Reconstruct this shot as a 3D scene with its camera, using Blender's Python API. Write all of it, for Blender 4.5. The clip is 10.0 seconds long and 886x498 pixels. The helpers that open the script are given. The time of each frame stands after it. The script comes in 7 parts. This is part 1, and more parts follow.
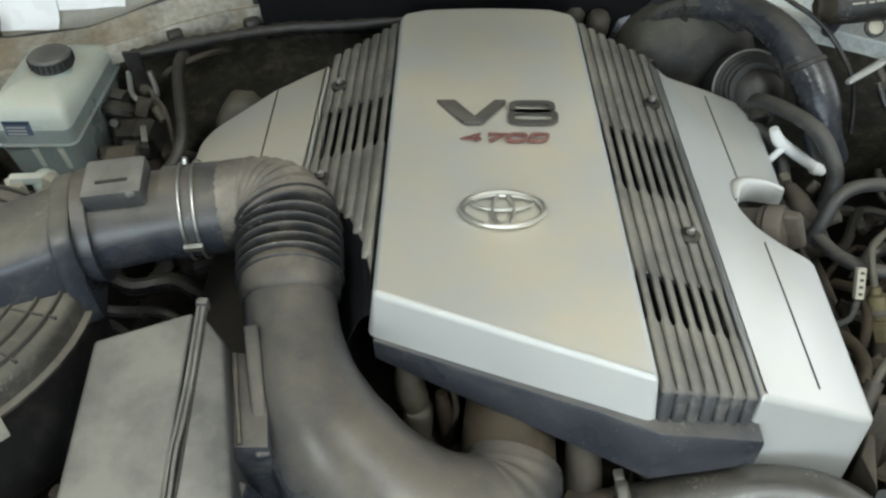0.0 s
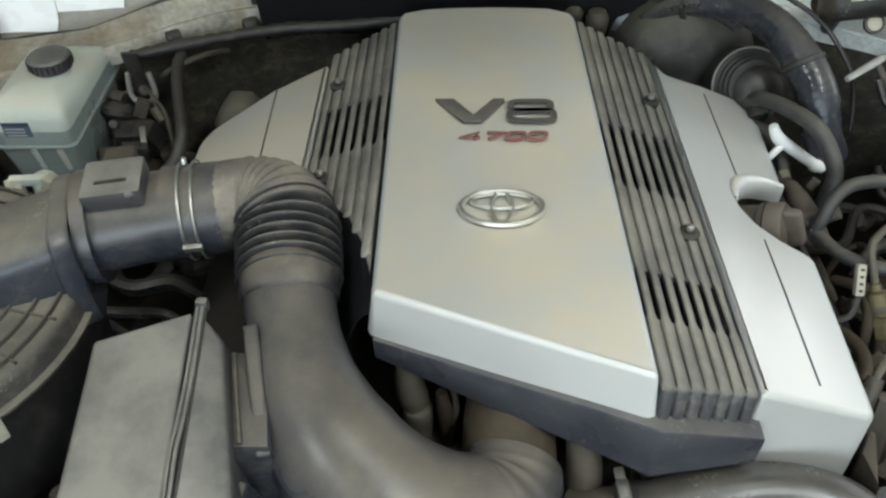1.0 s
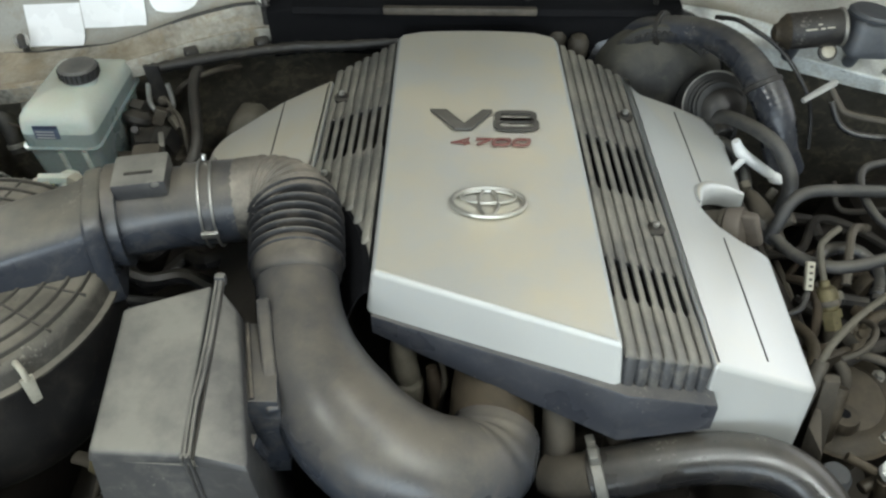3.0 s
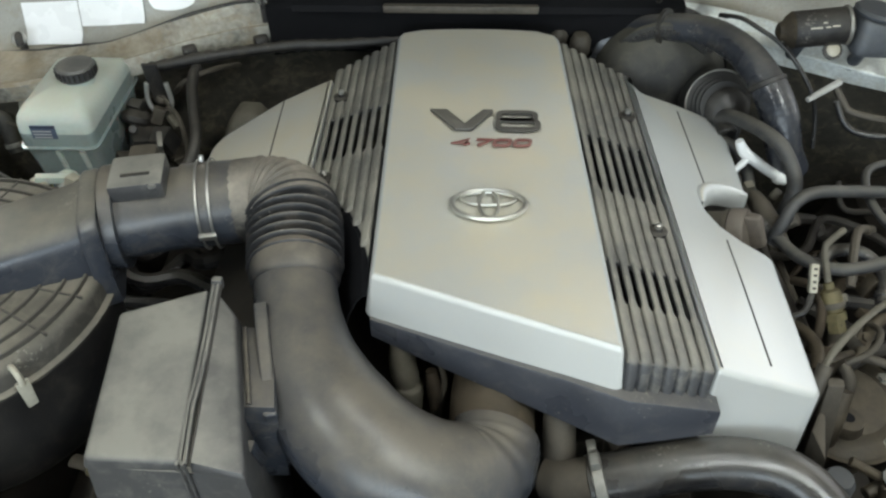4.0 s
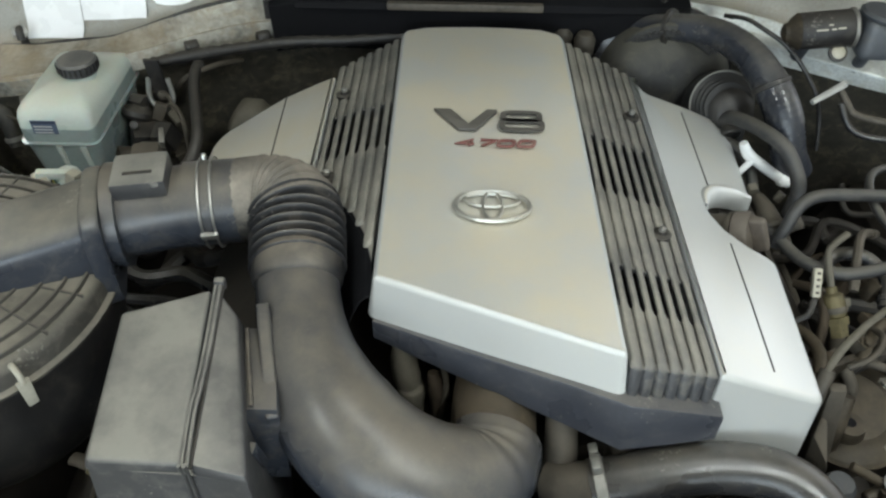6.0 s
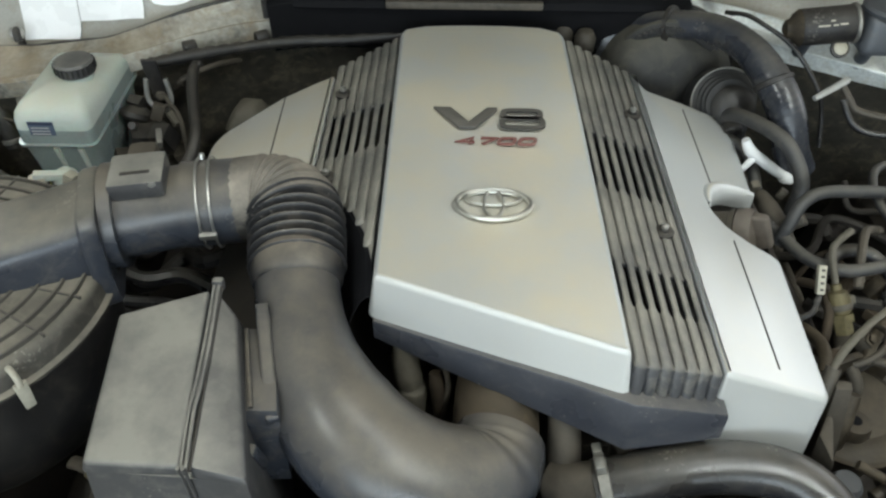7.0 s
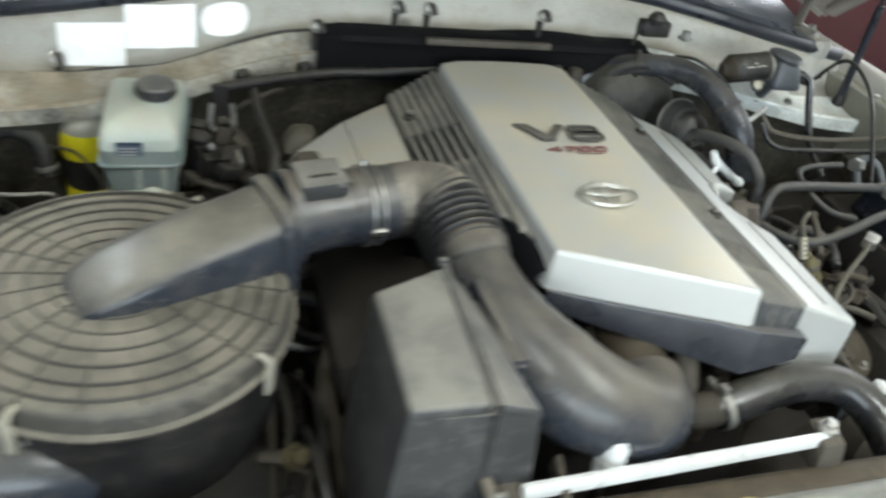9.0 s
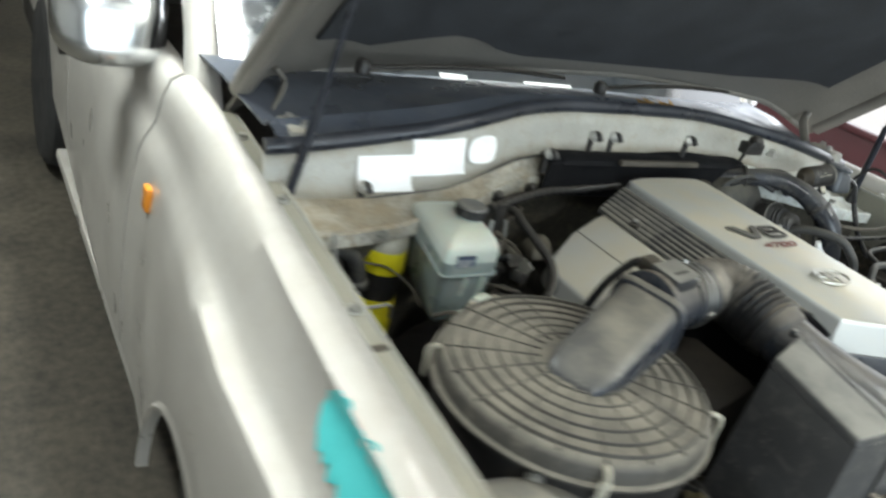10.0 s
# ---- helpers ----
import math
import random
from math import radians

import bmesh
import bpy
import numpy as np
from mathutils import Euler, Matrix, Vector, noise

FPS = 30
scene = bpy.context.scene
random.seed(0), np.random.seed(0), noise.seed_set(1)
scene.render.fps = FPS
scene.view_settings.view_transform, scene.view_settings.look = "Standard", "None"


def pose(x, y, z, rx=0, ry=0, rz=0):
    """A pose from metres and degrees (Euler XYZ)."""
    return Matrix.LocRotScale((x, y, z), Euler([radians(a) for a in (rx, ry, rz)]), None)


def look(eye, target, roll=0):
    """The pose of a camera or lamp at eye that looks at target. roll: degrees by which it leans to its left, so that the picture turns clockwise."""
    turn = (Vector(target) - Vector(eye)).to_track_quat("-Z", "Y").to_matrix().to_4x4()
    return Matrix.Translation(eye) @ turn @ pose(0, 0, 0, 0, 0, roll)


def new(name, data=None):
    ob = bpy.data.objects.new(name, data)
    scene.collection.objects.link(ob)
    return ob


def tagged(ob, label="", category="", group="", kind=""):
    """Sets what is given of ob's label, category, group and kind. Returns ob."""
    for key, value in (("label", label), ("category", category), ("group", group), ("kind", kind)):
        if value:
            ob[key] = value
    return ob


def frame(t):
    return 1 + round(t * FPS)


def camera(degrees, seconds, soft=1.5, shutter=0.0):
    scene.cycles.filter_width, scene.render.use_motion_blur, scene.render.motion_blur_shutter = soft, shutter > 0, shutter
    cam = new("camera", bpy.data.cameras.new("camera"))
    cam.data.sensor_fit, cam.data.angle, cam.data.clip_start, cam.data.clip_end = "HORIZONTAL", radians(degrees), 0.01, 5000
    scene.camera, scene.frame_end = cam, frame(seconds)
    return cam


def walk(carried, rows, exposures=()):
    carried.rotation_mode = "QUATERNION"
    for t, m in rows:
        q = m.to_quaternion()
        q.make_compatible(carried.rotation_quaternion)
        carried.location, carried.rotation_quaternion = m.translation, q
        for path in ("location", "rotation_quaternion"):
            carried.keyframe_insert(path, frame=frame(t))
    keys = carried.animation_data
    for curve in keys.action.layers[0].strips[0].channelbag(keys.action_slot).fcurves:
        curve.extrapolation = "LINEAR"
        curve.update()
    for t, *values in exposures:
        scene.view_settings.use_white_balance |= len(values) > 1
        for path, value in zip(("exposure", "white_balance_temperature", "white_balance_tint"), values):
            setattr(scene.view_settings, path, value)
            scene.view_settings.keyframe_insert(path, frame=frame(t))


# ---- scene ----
cam = camera(57.4, 10.0, soft=2.4, shutter=0.5)
PATH = [
    (0, (-0.034, -0.617, 1.653), (-0.083, 0.817, 0.259), -1.1),
    (0.5, (-0.033, -0.616, 1.652), (-0.083, 0.817, 0.258), -1.2),
    (1, (-0.032, -0.618, 1.651), (-0.084, 0.817, 0.259), -1.5),
    (1.5, (-0.034, -0.651, 1.657), (-0.07, 0.808, 0.289), -0.7),
    (2, (-0.032, -0.691, 1.67), (-0.061, 0.789, 0.325), -0.7),
    (2.5, (-0.031, -0.726, 1.68), (-0.057, 0.77, 0.353), -0.1),
    (4, (-0.027, -0.71, 1.681), (-0.064, 0.775, 0.342), -0.1),
    (4.5, (-0.026, -0.704, 1.681), (-0.066, 0.776, 0.336), -0.2),
    (5, (-0.029, -0.702, 1.682), (-0.064, 0.775, 0.333), 0.1),
    (5.5, (-0.032, -0.701, 1.687), (-0.063, 0.771, 0.333), 0.6),
    (7, (-0.034, -0.697, 1.677), (-0.066, 0.78, 0.329), 0.2),
    (7.5, (-0.033, -0.687, 1.67), (-0.075, 0.792, 0.323), -0.6),
    (8, (-0.037, -0.688, 1.665), (-0.073, 0.793, 0.32), -0.1),
    (8.2, (-0.064, -0.694, 1.663), (-0.051, 0.793, 0.326), 1.4),
    (8.3, (-0.093, -0.708, 1.662), (-0.018, 0.789, 0.339), 3.0),
    (8.4, (-0.13, -0.725, 1.658), (0.021, 0.787, 0.358), 4.6),
    (8.5, (-0.172, -0.746, 1.664), (0.046, 0.696, 0.446), 6.2),
    (8.7, (-0.325, -0.790, 1.650), (0.145, 0.664, 0.520), 9.6),
    (9, (-0.564, -0.814, 1.662), (0.033, 0.605, 0.552), 11.7),
    (9.3, (-0.810, -0.836, 1.639), (-0.104, 0.585, 0.594), 15.0),
    (9.5, (-0.960, -0.854, 1.641), (-0.159, 0.542, 0.631), 14.5),
    (9.6, (-1.015, -0.834, 1.634), (-0.171, 0.569, 0.671), 15.2),
    (9.8, (-1.177, -0.787, 1.631), (-0.272, 0.647, 0.774), 14.1),
    (10, (-1.360, -0.701, 1.618), (-0.352, 0.686, 0.799), 14.8),
]
walk(cam, [(t, look(eye, target, roll)) for t, eye, target, roll in PATH],
     exposures=[(0.0, -0.10), (2.0, -0.06), (8.6, -0.02), (9.0, 0.16), (9.3, 0.30), (9.5, 0.32), (10.0, 0.16)])

# ---------------------------------------------------------------- world and light
world = bpy.data.worlds.new("sky")
scene.world = world
world.use_nodes = True
wn = world.node_tree.nodes
sky = wn.new("ShaderNodeTexSky")
sky.sky_type, sky.sun_disc = "NISHITA", False
sky.sun_elevation, sky.sun_rotation = radians(42), radians(200)
wn["Background"].inputs["Strength"].default_value = 0.12
world.node_tree.links.new(sky.outputs[0], wn["Background"].inputs["Color"])


def lamp(name, m, kind, energy, colour, **kw):
    d = bpy.data.lights.new(name, kind)
    d.energy, d.color = energy, colour
    if kind == "AREA":
        d.shape, d.size, d.size_y = "RECTANGLE", kw["size"], kw["size_y"]
    else:
        d.angle = kw["angle"]
    ob = new(name, d)
    ob.matrix_world = m
    return ob


lamp("sun", look((0, -20, 18), (0.8, 0, 0)), "SUN", 4.8, (1.0, 0.95, 0.87), angle=radians(0.6))
# daylight through the open garage door
lamp("door_daylight", look((-0.45, -6.8, 2.05), (0, 0, 1.35)), "AREA", 252, (0.765, 0.91, 1.0), size=6.1, size_y=2.4)
lamp("side_door_daylight", look((2.68, 2.25, 1.42), (0, 2.25, 1.42)), "AREA", 110, (0.96, 0.98, 1.0), size=3.8, size_y=2.8)
# fluorescent fittings under the ceiling, all out of view
# x -0.56 added for a glint in the windshield, -2.1 to brighten the flank
TUBES = [(-1.6, -1.6, 0, 30), (1.2, -1.6, 0, 50), (0.6, -0.36, 90, 9), (-0.56, 0.98, 0, 74), (-2.1, 1.9, 0, 74), (1.3, 2.6, 0, 74)]
for tx, ty, turn, watts in TUBES:
    lamp("tube_light", look((tx, ty, 3.28), (tx, ty, 0)) @ Matrix.Rotation(radians(turn), 4, "Z"), "AREA", watts, (0.92, 1.0, 0.98), size=0.22, size_y=1.2)


# ---------------------------------------------------------------- materials
def mat(name, col, rough=0.5, metal=0.0, var=0.18, scale=14.0, fine=160.0, bump=0.12, dust=0.0,
        dust_col=(0.33, 0.27, 0.19), coat=0.0, trans=0.0, sss=0.0, obvar=0.0, spec=0.5, dust_rough=0.8, wear=0.0, up0=0.05, rvary=0.12, speck=0.0):
    m = bpy.data.materials.new(name)
    m.use_nodes = True
    nt = m.node_tree
    n, ln = nt.nodes, nt.links
    p = n["Principled BSDF"]
    tc = n.new("ShaderNodeTexCoord")
    big, small = n.new("ShaderNodeTexNoise"), n.new("ShaderNodeTexNoise")
    for node, s, d in ((big, scale, 4.0), (small, fine, 3.0)):
        node.inputs["Scale"].default_value, node.inputs["Detail"].default_value = s, d
        ln.new(tc.outputs["Object"], node.inputs["Vector"])
    ramp = n.new("ShaderNodeMapRange")
    ramp.inputs[1].default_value, ramp.inputs[2].default_value = 0.3, 0.7
    ramp.inputs[3].default_value, ramp.inputs[4].default_value = 1 - var, 1 + var
    add = n.new("ShaderNodeMath")
    add.operation, add.inputs[1].default_value = "MULTIPLY_ADD", 0.35
    ln.new(small.outputs[0], add.inputs[0])
    half = n.new("ShaderNodeMath")
    half.operation, half.inputs[1].default_value = "MULTIPLY", 0.65
    ln.new(big.outputs[0], half.inputs[0])
    ln.new(half.outputs[0], add.inputs[2])
    ln.new(add.outputs[0], ramp.inputs[0])
    tint = n.new("ShaderNodeVectorMath")
    tint.operation, tint.inputs[0].default_value = "SCALE", col
    ln.new(ramp.outputs[0], tint.inputs["Scale"])
    colour = tint.outputs[0]
    rvar = n.new("ShaderNodeMapRange")
    rvar.inputs[1].default_value, rvar.inputs[2].default_value = 0.3, 0.7
    rvar.inputs[3].default_value, rvar.inputs[4].default_value = max(0.03, rough - rvary), min(1.0, rough + rvary)
    ln.new(big.outputs[0], rvar.inputs[0])
    roughness = rvar.outputs[0]
    if dust > 0:
        geo = n.new("ShaderNodeNewGeometry")
        sep = n.new("ShaderNodeSeparateXYZ")
        ln.new(geo.outputs["Normal"], sep.inputs[0])
        up = n.new("ShaderNodeMapRange")
        up.inputs[1].default_value, up.inputs[2].default_value = up0, 0.97
        ln.new(sep.outputs["Z"], up.inputs[0])
        dn = n.new("ShaderNodeTexNoise")
        dn.inputs["Scale"].default_value, dn.inputs["Detail"].default_value, dn.inputs["Roughness"].default_value = 11.0, 9.0, 0.62
        ln.new(tc.outputs["Object"], dn.inputs["Vector"])
        dm = n.new("ShaderNodeMapRange")
        dm.inputs[1].default_value, dm.inputs[2].default_value = 0.36, 0.62
        dm.inputs[3].default_value, dm.inputs[4].default_value = 0.34, 1.0
        ln.new(dn.outputs[0], dm.inputs[0])
        f1 = n.new("ShaderNodeMath")
        f1.operation = "MULTIPLY"
        ln.new(up.outputs[0], f1.inputs[0])
        ln.new(dm.outputs[0], f1.inputs[1])
        f2 = n.new("ShaderNodeMath")
        f2.operation, f2.inputs[1].default_value, f2.use_clamp = "MULTIPLY", dust, True
        ln.new(f1.outputs[0], f2.inputs[0])
        mix = n.new("ShaderNodeMix")
        mix.data_type = "RGBA"
        mix.inputs[7].default_value = (*dust_col, 1)
        ln.new(f2.outputs[0], mix.inputs[0])
        ln.new(colour, mix.inputs[6])
        colour = mix.outputs[2]
        rm = n.new("ShaderNodeMix")
        rm.inputs[3].default_value = dust_rough
        ln.new(f2.outputs[0], rm.inputs[0])
        ln.new(roughness, rm.inputs[2])
        roughness = rm.outputs[0]
    if wear:
        wv = n.new("ShaderNodeTexNoise")
        wv.inputs["Scale"].default_value, wv.inputs["Detail"].default_value, wv.inputs["Roughness"].default_value, wv.inputs["Distortion"].default_value = 38.0, 10.0, 0.72, 0.6
        ln.new(tc.outputs["Object"], wv.inputs["Vector"])
        wr = n.new("ShaderNodeMapRange")
        wr.inputs[1].default_value, wr.inputs[2].default_value = 0.50, 0.74
        wr.inputs[3].default_value, wr.inputs[4].default_value = 0.0, wear
        ln.new(wv.outputs[0], wr.inputs[0])
        wm = n.new("ShaderNodeMix")
        wm.data_type = "RGBA"
        wm.inputs[7].default_value = (*dust_col, 1)
        ln.new(wr.outputs[0], wm.inputs[0])
        ln.new(colour, wm.inputs[6])
        colour = wm.outputs[2]
    if speck:
        sv = n.new("ShaderNodeTexNoise")
        sv.inputs["Scale"].default_value, sv.inputs["Detail"].default_value, sv.inputs["Distortion"].default_value = 210.0, 2.0, 0.6
        ln.new(tc.outputs["Object"], sv.inputs["Vector"])
        sm = n.new("ShaderNodeTexNoise")
        sm.inputs["Scale"].default_value, sm.inputs["Detail"].default_value = 16.0, 3.0
        ln.new(tc.outputs["Object"], sm.inputs["Vector"])
        both = n.new("ShaderNodeMath")
        both.operation = "MULTIPLY"
        ln.new(sv.outputs[0], both.inputs[0])
        ln.new(sm.outputs[0], both.inputs[1])
        sr = n.new("ShaderNodeMapRange")
        sr.inputs[1].default_value, sr.inputs[2].default_value, sr.inputs[4].default_value = 0.395, 0.47, speck
        ln.new(both.outputs[0], sr.inputs[0])
        sx = n.new("ShaderNodeMix")
        sx.data_type = "RGBA"
        sx.inputs[7].default_value = (0.30, 0.28, 0.24, 1)
        ln.new(sr.outputs[0], sx.inputs[0])
        ln.new(colour, sx.inputs[6])
        colour = sx.outputs[2]
    if obvar:
        info = n.new("ShaderNodeObjectInfo")
        hv = n.new("ShaderNodeMapRange")
        hv.inputs[3].default_value, hv.inputs[4].default_value = 1 - obvar, 1 + obvar
        ln.new(info.outputs["Random"], hv.inputs[0])
        sc = n.new("ShaderNodeVectorMath")
        sc.operation = "SCALE"
        ln.new(colour, sc.inputs[0])
        ln.new(hv.outputs[0], sc.inputs["Scale"])
        colour = sc.outputs[0]
    ln.new(colour, p.inputs["Base Color"])
    ln.new(roughness, p.inputs["Roughness"])
    p.inputs["Metallic"].default_value = metal
    p.inputs["Coat Weight"].default_value = coat
    p.inputs["Transmission Weight"].default_value = trans
    p.inputs["Subsurface Weight"].default_value = sss
    p.inputs["Specular IOR Level"].default_value = spec
    if sss:
        p.inputs["Subsurface Scale"].default_value = 0.02
    if bump:
        b = n.new("ShaderNodeBump")
        b.inputs["Strength"].default_value, b.inputs["Distance"].default_value = bump, 0.002
        ln.new(add.outputs[0], b.inputs["Height"])
        ln.new(b.outputs[0], p.inputs["Normal"])
    return m


